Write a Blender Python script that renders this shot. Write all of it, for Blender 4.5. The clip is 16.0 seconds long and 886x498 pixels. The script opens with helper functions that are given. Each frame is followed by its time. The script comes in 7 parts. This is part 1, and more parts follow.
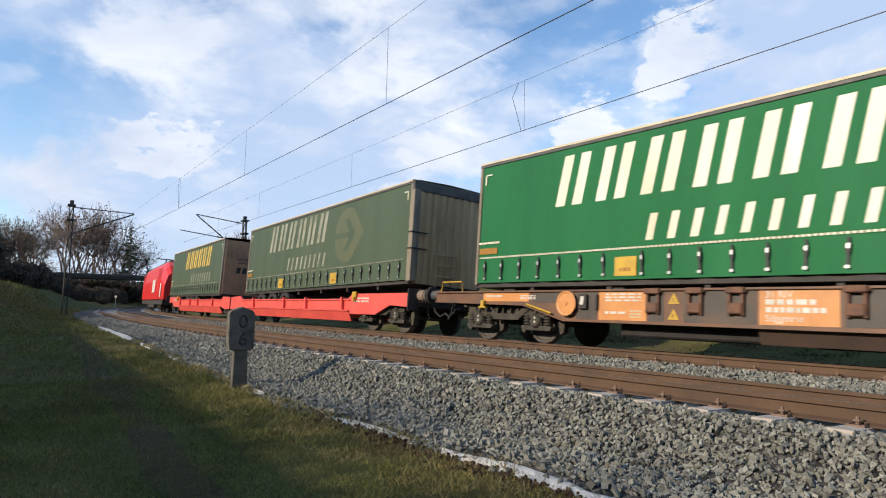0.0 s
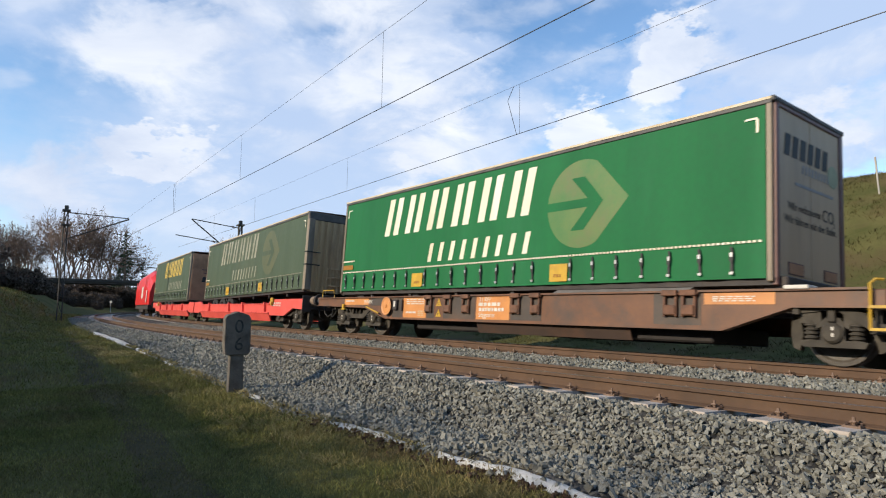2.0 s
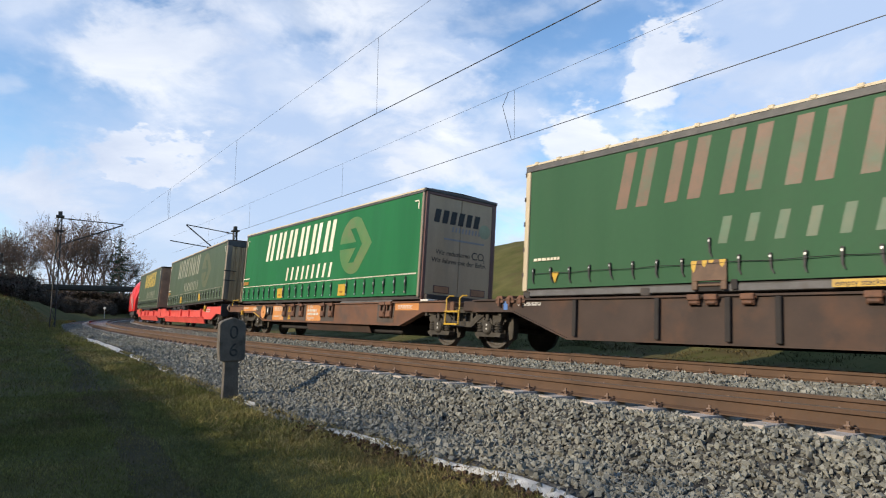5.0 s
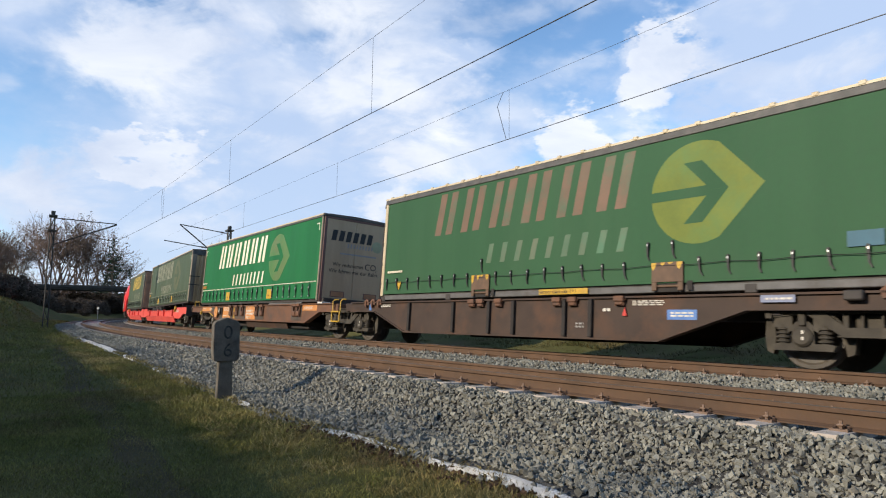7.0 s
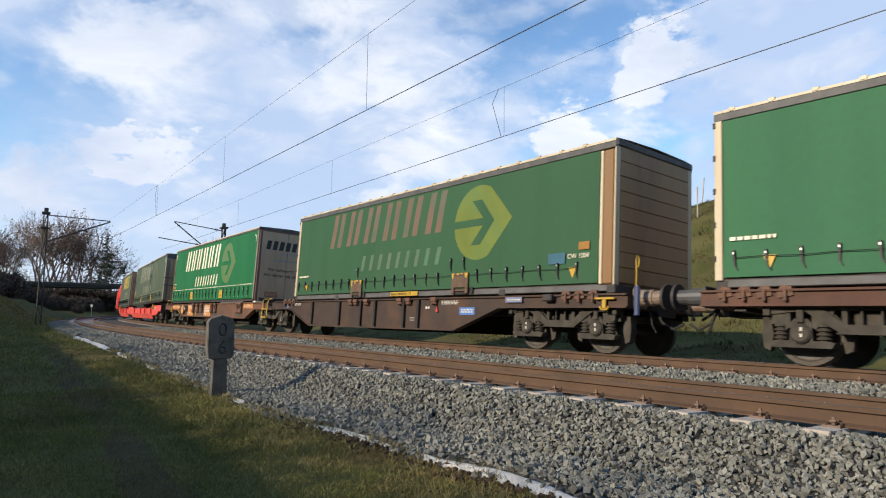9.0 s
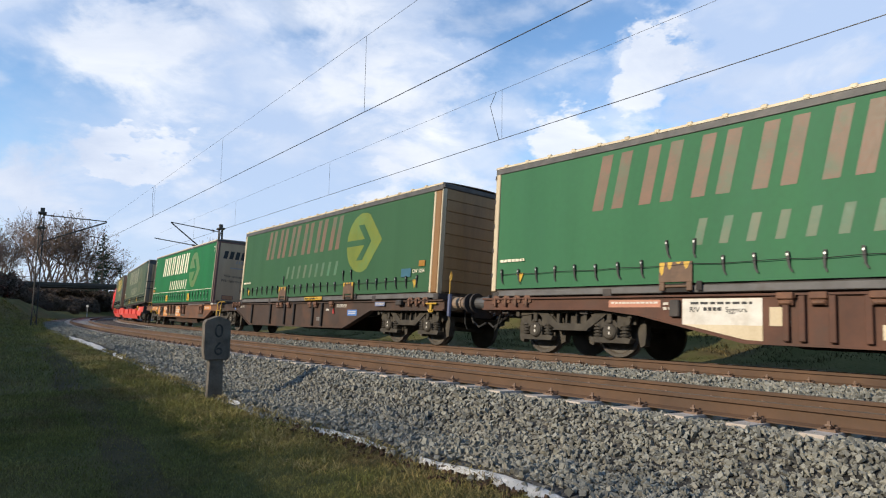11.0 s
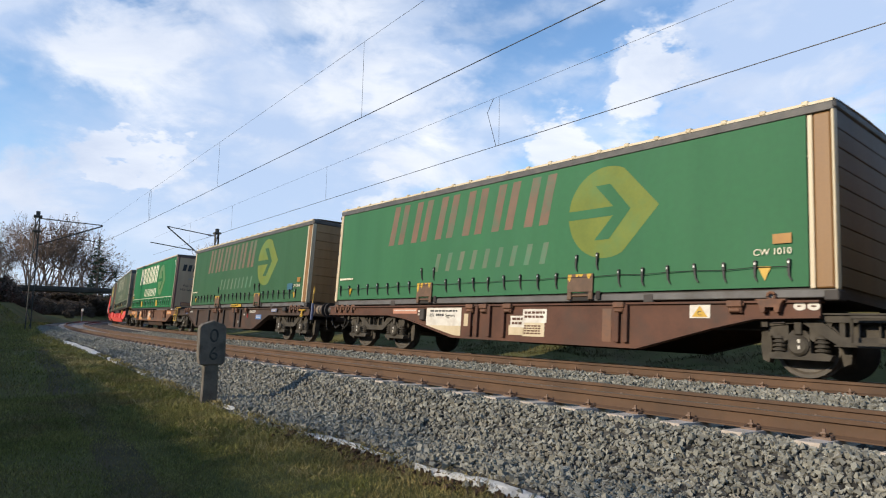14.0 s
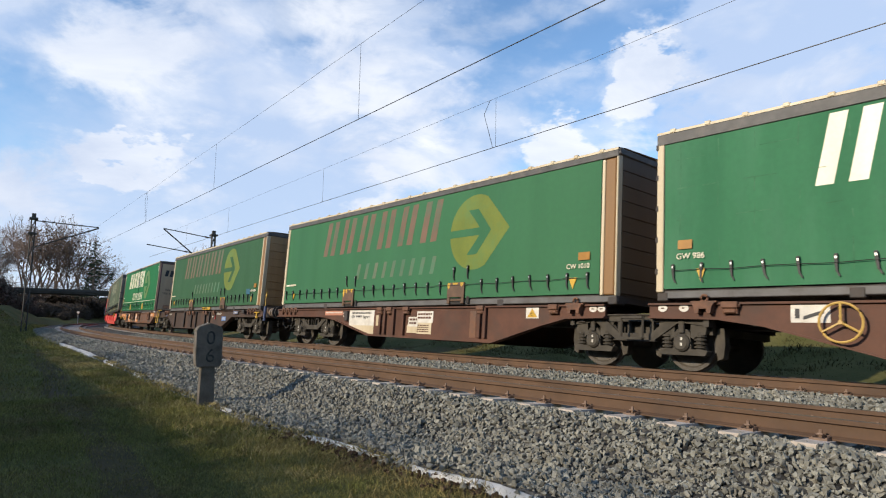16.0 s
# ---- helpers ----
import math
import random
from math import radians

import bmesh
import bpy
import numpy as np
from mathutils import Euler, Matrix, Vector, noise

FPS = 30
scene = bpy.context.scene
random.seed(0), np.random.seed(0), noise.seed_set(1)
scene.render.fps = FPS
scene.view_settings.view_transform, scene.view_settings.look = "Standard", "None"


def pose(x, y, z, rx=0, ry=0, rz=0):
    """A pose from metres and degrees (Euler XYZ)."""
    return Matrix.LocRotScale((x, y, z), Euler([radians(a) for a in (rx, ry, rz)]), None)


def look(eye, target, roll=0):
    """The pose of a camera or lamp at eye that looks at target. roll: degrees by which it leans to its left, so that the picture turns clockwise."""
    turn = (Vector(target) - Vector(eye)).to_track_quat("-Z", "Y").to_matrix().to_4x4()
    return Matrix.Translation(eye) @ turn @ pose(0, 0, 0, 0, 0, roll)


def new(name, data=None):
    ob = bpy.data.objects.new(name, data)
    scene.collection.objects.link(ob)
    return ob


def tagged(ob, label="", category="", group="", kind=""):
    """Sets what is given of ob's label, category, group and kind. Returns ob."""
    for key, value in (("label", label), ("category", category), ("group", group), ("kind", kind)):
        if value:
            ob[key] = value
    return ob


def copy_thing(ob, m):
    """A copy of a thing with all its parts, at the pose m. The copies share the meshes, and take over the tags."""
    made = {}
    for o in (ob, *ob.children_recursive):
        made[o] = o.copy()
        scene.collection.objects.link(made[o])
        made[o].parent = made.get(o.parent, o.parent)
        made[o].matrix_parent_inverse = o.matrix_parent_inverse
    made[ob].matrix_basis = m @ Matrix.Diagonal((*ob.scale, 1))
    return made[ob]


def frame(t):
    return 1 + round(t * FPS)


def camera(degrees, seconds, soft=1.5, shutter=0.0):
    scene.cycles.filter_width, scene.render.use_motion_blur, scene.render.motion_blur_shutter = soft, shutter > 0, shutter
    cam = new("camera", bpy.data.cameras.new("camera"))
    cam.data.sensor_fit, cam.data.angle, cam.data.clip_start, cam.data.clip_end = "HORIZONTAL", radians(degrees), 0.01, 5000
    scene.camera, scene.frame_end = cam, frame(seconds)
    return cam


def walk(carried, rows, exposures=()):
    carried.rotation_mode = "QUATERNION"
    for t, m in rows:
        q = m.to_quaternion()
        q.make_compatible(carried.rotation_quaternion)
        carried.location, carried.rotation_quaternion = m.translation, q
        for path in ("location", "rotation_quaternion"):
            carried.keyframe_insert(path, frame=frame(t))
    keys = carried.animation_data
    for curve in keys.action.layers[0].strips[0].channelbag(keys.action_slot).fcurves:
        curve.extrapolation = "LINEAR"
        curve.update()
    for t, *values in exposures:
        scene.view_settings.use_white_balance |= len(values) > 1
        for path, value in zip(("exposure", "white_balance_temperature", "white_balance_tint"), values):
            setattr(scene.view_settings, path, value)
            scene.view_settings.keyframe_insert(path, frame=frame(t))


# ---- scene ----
# ---- the camera and its way ----
EYE = Vector((0.0, 0.0, 0.7275))
AIM = [
    (0.0, 0.011, 5.113, 1.184), (0.5, -0.001, 5.168, 1.139), (1.0, -0.013, 5.254, 1.125),
    (1.5, -0.201, 5.331, 0.978), (2.0, -0.331, 5.43, 0.875), (2.5, -0.431, 5.581, 0.766),
    (3.0, -0.614, 5.65, 0.746), (3.5, -0.677, 5.688, 0.773), (4.0, -0.673, 5.766, 0.71),
    (6.5, -1.027, 5.997, 0.781), (7.0, -1.214, 5.905, 0.7), (7.5, -1.365, 5.77, 0.597),
    (8.0, -1.483, 5.639, 0.496), (8.5, -1.559, 5.616, 0.508), (9.0, -1.666, 5.665, 0.659),
    (11.5, -1.915, 5.937, 0.986), (12.0, -1.9, 6.018, 1.005), (12.5, -1.966, 6.115, 1.053),
    (13.0, -2.035, 6.212, 1.029), (13.5, -2.103, 6.314, 1.159), (14.0, -2.223, 6.392, 1.257),
    (14.5, -2.339, 6.441, 1.247), (15.0, -2.435, 6.468, 1.051), (15.5, -2.487, 6.474, 1.032),
    (16.0, -2.49, 6.544, 1.136)]


def aim(yaw, pitch, roll):
    a, b = radians(yaw), radians(pitch)
    return look(EYE, EYE + Vector((-math.sin(a) * math.cos(b), math.cos(a) * math.cos(b), math.sin(b))), roll)


cam = camera(68.95, 16.0, 1.1, 0.4)
walk(cam, [(t, aim(y, p, r)) for t, y, p, r in AIM])

# ---- sky, sun and exposure ----
SUN_FROM = Vector((-0.895, -0.446, 0.0)).normalized()
SUN_UP = radians(24.0)
sun_dir = SUN_FROM * math.cos(SUN_UP) + Vector((0, 0, math.sin(SUN_UP)))
scene.view_settings.exposure = 0.0


def link(tree, a, b):
    tree.links.new(a, b)


def make_world():
    world = bpy.data.worlds.new("sky")
    scene.world = world
    world.use_nodes = True
    tree = world.node_tree
    tree.nodes.clear()
    N = tree.nodes.new
    out, bg = N("ShaderNodeOutputWorld"), N("ShaderNodeBackground")
    sky = N("ShaderNodeTexSky")
    sky.sky_type, sky.sun_disc = "NISHITA", False
    sky.sun_elevation = SUN_UP
    sky.sun_rotation = math.atan2(SUN_FROM.x, SUN_FROM.y)
    sky.air_density, sky.dust_density, sky.ozone_density = 1.0, 0.3, 2.5
    rich = N("ShaderNodeHueSaturation")
    rich.inputs["Saturation"].default_value, rich.inputs["Value"].default_value = 1.08, 2.0
    link(tree, sky.outputs[0], rich.inputs["Color"])
    co = N("ShaderNodeTexCoord")
    flat = N("ShaderNodeMapping")
    flat.inputs["Scale"].default_value = (1.0, 1.0, 1.9)
    link(tree, co.outputs["Generated"], flat.inputs["Vector"])

    def math_node(op, a, b, clamp=False):
        n = N("ShaderNodeMath")
        n.operation, n.use_clamp = op, clamp
        for i, v in enumerate((a, b)):
            if isinstance(v, (int, float)):
                n.inputs[i].default_value = v
            else:
                link(tree, v, n.inputs[i])
        return n.outputs[0]

    def noise_node(scale, detail, rough, warp=0.0):
        n = N("ShaderNodeTexNoise")
        n.inputs["Scale"].default_value, n.inputs["Detail"].default_value = scale, detail
        n.inputs["Roughness"].default_value, n.inputs["Distortion"].default_value = rough, warp
        link(tree, flat.outputs[0], n.inputs["Vector"])
        return n.outputs["Fac"]

    def direction(yaw, up):
        a, b = radians(yaw), radians(up)
        return Vector((math.sin(a) * math.cos(b), math.cos(a) * math.cos(b), math.sin(b)))

    warp = N("ShaderNodeVectorMath")
    warp.operation = "MULTIPLY_ADD"
    wn = N("ShaderNodeTexNoise")
    wn.inputs["Scale"].default_value, wn.inputs["Detail"].default_value = 7.0, 5.0
    wn.inputs["Roughness"].default_value = 0.62
    link(tree, flat.outputs[0], wn.inputs["Vector"])
    link(tree, wn.outputs["Color"], warp.inputs[0])
    warp.inputs[1].default_value = (0.26, 0.26, 0.26)
    link(tree, co.outputs["Generated"], warp.inputs[2])

    def bank(yaw, up, wide, tall, weight):
        """A cloud bank round one direction: an oval falling off to its rim."""
        d = direction(yaw, up) + Vector((0.13, 0.13, 0.13))
        side = direction(yaw + 90, 0)
        rise = d.normalized().cross(side)
        acc = None
        for axis, size in ((side, wide), (rise, tall)):
            dot = N("ShaderNodeVectorMath")
            dot.operation = "DOT_PRODUCT"
            link(tree, warp.outputs[0], dot.inputs[0])
            dot.inputs[1].default_value = axis
            v = math_node("SUBTRACT", dot.outputs["Value"], axis.dot(d))
            v = math_node("DIVIDE", v, math.sin(radians(size)))
            v = math_node("MULTIPLY", v, v)
            acc = v if acc is None else math_node("ADD", acc, v)
        v = math_node("SUBTRACT", 1.0, acc, True)
        return math_node("MULTIPLY", v, weight)

    field = noise_node(2.6, 9.0, 0.55, 0.3)
    for b in CLOUDS:
        field = math_node("ADD", field, bank(*b))
    cover = N("ShaderNodeMapRange")
    cover.interpolation_type = "SMOOTHSTEP"
    cover.inputs["From Min"].default_value, cover.inputs["From Max"].default_value = 0.56, 0.86
    link(tree, field, cover.inputs["Value"])
    shade = N("ShaderNodeMapRange")
    shade.inputs["From Min"].default_value, shade.inputs["From Max"].default_value = 0.3, 0.75
    link(tree, noise_node(4.5, 8.0, 0.6, 0.4), shade.inputs["Value"])
    tone = N("ShaderNodeMix")
    tone.data_type = "RGBA"
    tone.inputs["A"].default_value, tone.inputs["B"].default_value = CLOUD_DIM, CLOUD_BRIGHT
    link(tree, shade.outputs[0], tone.inputs["Factor"])
    mix = N("ShaderNodeMix")
    mix.data_type = "RGBA"
    link(tree, rich.outputs[0], mix.inputs["A"])
    mix.inputs["B"].default_value = CLOUD_VEIL
    heaps = math_node("ADD", noise_node(6.5, 10.0, 0.58, 0.35), 0.0)
    for b in HEAPS:
        heaps = math_node("ADD", heaps, bank(*b))
    part_of = N("ShaderNodeSeparateXYZ")
    link(tree, co.outputs["Generated"], part_of.inputs[0])

    def fade(value, a, b):
        n = N("ShaderNodeMapRange")
        n.interpolation_type = "SMOOTHSTEP"
        n.inputs["From Min"].default_value, n.inputs["From Max"].default_value = a, b
        link(tree, value, n.inputs["Value"])
        return n.outputs[0]

    # a clear sky overhead and behind, the clouds stand over the valley ahead
    ahead = math_node("MULTIPLY", math_node("SUBTRACT", 1.0, fade(part_of.outputs["Z"], 0.50, 0.78)), fade(part_of.outputs["Y"], -0.25, 0.35))
    ahead = math_node("ADD", math_node("MULTIPLY", ahead, 0.5), 0.5)
    cover_now = math_node("MULTIPLY", math_node("MULTIPLY", cover.outputs[0], 0.86), ahead)
    link(tree, cover_now, mix.inputs["Factor"])
    puffs = math_node("ADD", noise_node(9.0, 7.0, 0.5, 0.2), math_node("MULTIPLY", noise_node(3.4, 3.0, 0.5), 0.55))
    soft = N("ShaderNodeMapRange")
    soft.interpolation_type = "SMOOTHSTEP"
    soft.inputs["From Min"].default_value, soft.inputs["From Max"].default_value = 0.74, 0.95
    link(tree, puffs, soft.inputs["Value"])
    veil = N("ShaderNodeMix")
    veil.data_type = "RGBA"
    link(tree, math_node("MULTIPLY", math_node("MULTIPLY", soft.outputs[0], 0.42), ahead), veil.inputs["Factor"])
    link(tree, mix.outputs["Result"], veil.inputs["A"])
    link(tree, tone.outputs["Result"], veil.inputs["B"])
    crisp = N("ShaderNodeMapRange")
    crisp.interpolation_type = "SMOOTHSTEP"
    crisp.inputs["From Min"].default_value, crisp.inputs["From Max"].default_value = 0.60, 0.83
    link(tree, heaps, crisp.inputs["Value"])
    top = N("ShaderNodeMix")
    top.data_type = "RGBA"
    link(tree, math_node("MULTIPLY", math_node("MULTIPLY", crisp.outputs[0], 0.92), ahead), top.inputs["Factor"])
    link(tree, veil.outputs["Result"], top.inputs["A"])
    link(tree, tone.outputs["Result"], top.inputs["B"])
    link(tree, top.outputs["Result"], bg.inputs["Color"])
    bg.inputs["Strength"].default_value = 0.106
    link(tree, bg.outputs[0], out.inputs["Surface"])


# yaw to the right, degrees up, half width, half height, weight
CLOUDS = [(0, 14, 70, 50, 0.17), (-22, 16, 24, 12, 0.19), (-4, 16, 14, 9, 0.20), (-14, 6, 30, 6, 0.26), (33, 24, 11, 7, 0.5), (29, 11, 13, 4, 0.22), (30, 15.5, 9, 6, 0.30),
          (10, 24, 9, 6, -0.13), (-27, 27, 7, 3, -0.12)]
HEAPS = [(0, 14, 70, 50, 0.16), (20.3, 20.5, 3.0, 4.2, 0.34), (13.4, 15.2, 3.6, 3.6, 0.36), (29.5, 14.5, 4.0, 3.5, 0.30), (-24, 11.8, 6, 1.9, 0.34), (-24, 21, 12, 6, 0.12), (-30, 9, 8, 4, 0.14), (-8, 19, 9, 5, 0.08), (-4, 10, 4, 2, 0.16),
         (9, 24, 7, 6, -0.17), (17, 26, 6, 3, -0.2), (34, 25, 8, 5, -0.12), (-14, 12, 8, 4, -0.06)]
CLOUD_DIM, CLOUD_BRIGHT, CLOUD_VEIL = (6.0, 6.85, 8.6, 1), (9.9, 10.15, 10.6, 1), (5.3, 6.55, 8.9, 1)
make_world()

sun_data = bpy.data.lights.new("sun", "SUN")
sun_data.energy, sun_data.angle, sun_data.color = 5.0, radians(0.55), (1.0, 0.87, 0.68)
sun = new("sun", sun_data)
sun.matrix_world = look(sun_dir * 200, (0, 0, 0))

# ---- the line of the track ----
TURN, CURVE, NEAR_RAIL, GRADE = 0.89588, 0.00296, 6.1391, -0.00308
OTHER, GAUGE, CANT, CANT_OTHER, OTHER_UP = 4.189, 1.507, 0.062, 0.087, 0.02
RADIUS = 1 / CURVE
CENTRE = Vector((math.sin(TURN), math.cos(TURN))) * (NEAR_RAIL + RADIUS)


def trk(s, off, z=0.0):
    """A place on the line: metres along it, metres beyond the near rail, height over the rail's grade."""
    a = TURN + CURVE * s
    return Vector((CENTRE.x - math.sin(a) * (RADIUS - off), CENTRE.y - math.cos(a) * (RADIUS - off), z + GRADE * max(-30, min(s, 160))))


def along(s):
    a = TURN + CURVE * s
    return Vector((-math.cos(a), math.sin(a), 0)), Vector((math.sin(a), math.cos(a), 0))


def on_line(p):
    """Along and across of a place in the plan."""
    rx, ry = p[0] - CENTRE.x, p[1] - CENTRE.y
    return (math.atan2(-rx, -ry) - TURN) / CURVE, RADIUS - math.hypot(rx, ry)


def smooth(a, b, v):
    v = max(0.0, min(1.0, (v - a) / (b - a)))
    return v * v * (3 - 2 * v)


def table(v, pairs):
    for (a, p), (b, q) in zip(pairs, pairs[1:]):
        if v <= b:
            return p + (q - p) * max(0.0, min(1.0, (v - a) / (b - a)))
    return pairs[-1][1]


def toe(s):
    """Foot of the ballast on the meadow's side: across, height over the grade."""
    return table(s, ((10, -2.2), (21, -2.0), (30, -1.8))), table(s, ((9, -0.66), (16, -0.45), (22, -0.33), (40, -0.25)))


def ground_height(x, y):
    s, off = on_line((x, y))
    base = GRADE * max(-30, min(s, 160))
    t_off, t_z = toe(s)
    if off < 3.0:
        z = t_z + (-0.35 * smooth(0, 1.5, off - t_off) if off > t_off else 0.0)
        far = smooth(22, 48, s)
        z += far * (2.6 - 1.6 * smooth(98, 122, s)) * smooth(-3.4, -8.5, off)
        # last term: unseen bank behind the meadow, added to throw its long shade
        z += 0.5 * smooth(-7, -14, off) * (1 - far) + (6.94 + 0.014 * min(s, 60) - 4.9 * smooth(64, 90, s) - 1.3 * smooth(24, 40, s)) * smooth(-14.5, -20.5, off) * smooth(108, 88, s)
    else:
        z = -0.75 + 0.25 * smooth(7.2, 8.2, off)
        z += 9.4 * smooth(10.0, 35.0, off) * (0.85 + 0.15 * smooth(60, -10, s)) + 2.0 * smooth(34, 70, off)
    wob = noise.noise(Vector((x * 0.18, y * 0.18, 3.0))) * 0.12 + noise.noise(Vector((x * 0.9, y * 0.9, 8.0))) * 0.03
    side = min(abs(off - t_off) / 1.5, 1.0) if off < 3 else smooth(8, 12, off)
    if off > 12:
        wob += noise.noise(Vector((x * 0.5, y * 0.5, 1.0))) * 0.22
    return base + z + wob * side


# ---- materials ----
def surface(name, dark, light, scale=3.0, rough=0.6, metal=0.0, bump=0.0, bump_scale=40.0, streak=0.0, stain=None, stain_amount=0.0, vary=0.0, wave=0.0, spec=0.5):
    """A worn surface: two colours mixed by coarse and fine noise, runs of dirt, stains and fine relief."""
    m = bpy.data.materials.new(name)
    m.use_nodes = True
    tree = m.node_tree
    N = tree.nodes.new
    bsdf = tree.nodes["Principled BSDF"]
    co = N("ShaderNodeTexCoord")
    big, fine = N("ShaderNodeTexNoise"), N("ShaderNodeTexNoise")
    for n, sc, det in ((big, scale, 4.0), (fine, scale * 11, 3.0)):
        n.inputs["Scale"].default_value, n.inputs["Detail"].default_value = sc, det
        link(tree, co.outputs["Object"], n.inputs["Vector"])
    if streak:
        mp = N("ShaderNodeMapping")
        mp.inputs["Scale"].default_value = (1.0, 1.0, 0.06)
        link(tree, co.outputs["Object"], mp.inputs["Vector"])
        link(tree, mp.outputs[0], big.inputs["Vector"])
    add = N("ShaderNodeMath")
    add.operation = "MULTIPLY_ADD"
    add.inputs[1].default_value = 0.35
    link(tree, fine.outputs["Fac"], add.inputs[0])
    link(tree, big.outputs["Fac"], add.inputs[2])
    span = N("ShaderNodeMapRange")
    span.inputs["From Min"].default_value, span.inputs["From Max"].default_value = 0.45, 0.9
    link(tree, add.outputs[0], span.inputs["Value"])
    mix = N("ShaderNodeMix")
    mix.data_type = "RGBA"
    mix.inputs["A"].default_value, mix.inputs["B"].default_value = (*dark, 1), (*light, 1)
    link(tree, span.outputs[0], mix.inputs["Factor"])
    colour = mix.outputs["Result"]
    if stain:
        sn = N("ShaderNodeTexNoise")
        sn.inputs["Scale"].default_value, sn.inputs["Detail"].default_value = scale * 0.7, 8.0
        sn.inputs["Roughness"].default_value = 0.65
        off = N("ShaderNodeMapping")
        off.inputs["Location"].default_value = (7.1, 3.3, 1.7)
        if streak:
            off.inputs["Scale"].default_value = (1.0, 1.0, 0.2)
        link(tree, co.outputs["Object"], off.inputs["Vector"])
        link(tree, off.outputs[0], sn.inputs["Vector"])
        sr = N("ShaderNodeMapRange")
        sr.inputs["From Min"].default_value, sr.inputs["From Max"].default_value = 0.5, 0.68
        sr.inputs["To Max"].default_value = stain_amount
        link(tree, sn.outputs["Fac"], sr.inputs["Value"])
        m2 = N("ShaderNodeMix")
        m2.data_type = "RGBA"
        m2.inputs["B"].default_value = (*stain, 1)
        link(tree, sr.outputs[0], m2.inputs["Factor"])
        link(tree, colour, m2.inputs["A"])
        colour = m2.outputs["Result"]
    if vary:
        info, geo = N("ShaderNodeObjectInfo"), N("ShaderNodeNewGeometry")
        sm = N("ShaderNodeMath")
        sm.operation = "ADD"
        link(tree, info.outputs["Random"], sm.inputs[0])
        link(tree, geo.outputs["Random Per Island"], sm.inputs[1])
        fr = N("ShaderNodeMath")
        fr.operation = "FRACT"
        link(tree, sm.outputs[0], fr.inputs[0])
        vr = N("ShaderNodeMapRange")
        vr.inputs["To Min"].default_value, vr.inputs["To Max"].default_value = 1 - vary, 1 + vary
        link(tree, fr.outputs[0], vr.inputs["Value"])
        hs = N("ShaderNodeHueSaturation")
        link(tree, vr.outputs[0], hs.inputs["Value"])
        link(tree, colour, hs.inputs["Color"])
        colour = hs.outputs[0]
    link(tree, colour, bsdf.inputs["Base Color"])
    bsdf.inputs["Metallic"].default_value = metal
    bsdf.inputs["Specular IOR Level"].default_value = spec
    rr = N("ShaderNodeMapRange")
    rr.inputs["To Min"].default_value, rr.inputs["To Max"].default_value = max(0.05, rough - 0.1), min(1.0, rough + 0.12)
    link(tree, fine.outputs["Fac"], rr.inputs["Value"])
    link(tree, rr.outputs[0], bsdf.inputs["Roughness"])
    if bump or wave:
        b = N("ShaderNodeBump")
        b.inputs["Strength"].default_value, b.inputs["Distance"].default_value = (bump or 0.3), 0.02
        if wave:
            w = N("ShaderNodeTexNoise")
            w.inputs["Scale"].default_value, w.inputs["Detail"].default_value = wave, 3.0
            mp = N("ShaderNodeMapping")
            mp.inputs["Scale"].default_value = (1.0, 1.0, 0.35)
            link(tree, co.outputs["Object"], mp.inputs["Vector"])
            link(tree, mp.outputs[0], w.inputs["Vector"])
            b.inputs["Distance"].default_value = 0.09
        else:
            w = N("ShaderNodeTexNoise")
            w.inputs["Scale"].default_value, w.inputs["Detail"].default_value = bump_scale, 6.0
            link(tree, co.outputs["Object"], w.inputs["Vector"])
        link(tree, w.outputs["Fac"], b.inputs["Height"])
        link(tree, b.outputs[0], bsdf.inputs["Normal"])
    return m


def plain(name, colour, rough=0.6, metal=0.0):
    c = Vector(colour)
    return surface(name, c * 0.88, c * 1.1, 6.0, rough, metal)


MAT = {}
MAT["curtain_fresh"] = surface("curtain_fresh", (0.0115, 0.106, 0.036), (0.0165, 0.1435, 0.047), 0.9, 0.66, streak=1, stain=(0.03, 0.17, 0.07), stain_amount=0.35, wave=0.7, spec=0.18)
MAT["curtain_faded"] = surface("curtain_faded", (0.027, 0.079, 0.036), (0.038, 0.101, 0.047), 0.8, 0.66, streak=1, stain=(0.05, 0.10, 0.052), stain_amount=0.5, wave=0.7, spec=0.18)
MAT["curtain_mid"] = surface("curtain_mid", (0.030, 0.110, 0.050), (0.043, 0.146, 0.066), 0.8, 0.66, streak=1, stain=(0.045, 0.135, 0.075), stain_amount=0.5, wave=0.7, spec=0.18)
MAT["curtain_scuffed"] = surface("curtain_scuffed", (0.032, 0.125, 0.060), (0.047, 0.168, 0.080), 1.2, 0.75, streak=1, stain=(0.085, 0.20, 0.12), stain_amount=0.4, wave=0.5, spec=0.15)
MAT["curtain_dirty"] = surface("curtain_dirty", (0.050, 0.074, 0.042), (0.070, 0.096, 0.055), 0.8, 0.6, streak=1, stain=(0.09, 0.10, 0.055), stain_amount=0.5, wave=1.4, spec=0.3)
MAT["cream"] = surface("cream_paint", (0.4464, 0.3574, 0.2244), (0.576, 0.488, 0.3365), 3.0, 0.5, streak=1, stain=(0.38, 0.27, 0.15), stain_amount=0.5)
MAT["print_cream"] = surface("print_cream", (0.66, 0.58, 0.42), (0.80, 0.73, 0.58), 2.0, 0.5, streak=1, stain=(0.50, 0.42, 0.28), stain_amount=0.5)
MAT["print_red"] = surface("print_faded_red", (0.095, 0.0748, 0.0396), (0.171, 0.088, 0.05104), 1.6, 0.55, stain=(0.05, 0.11, 0.055), stain_amount=0.8)
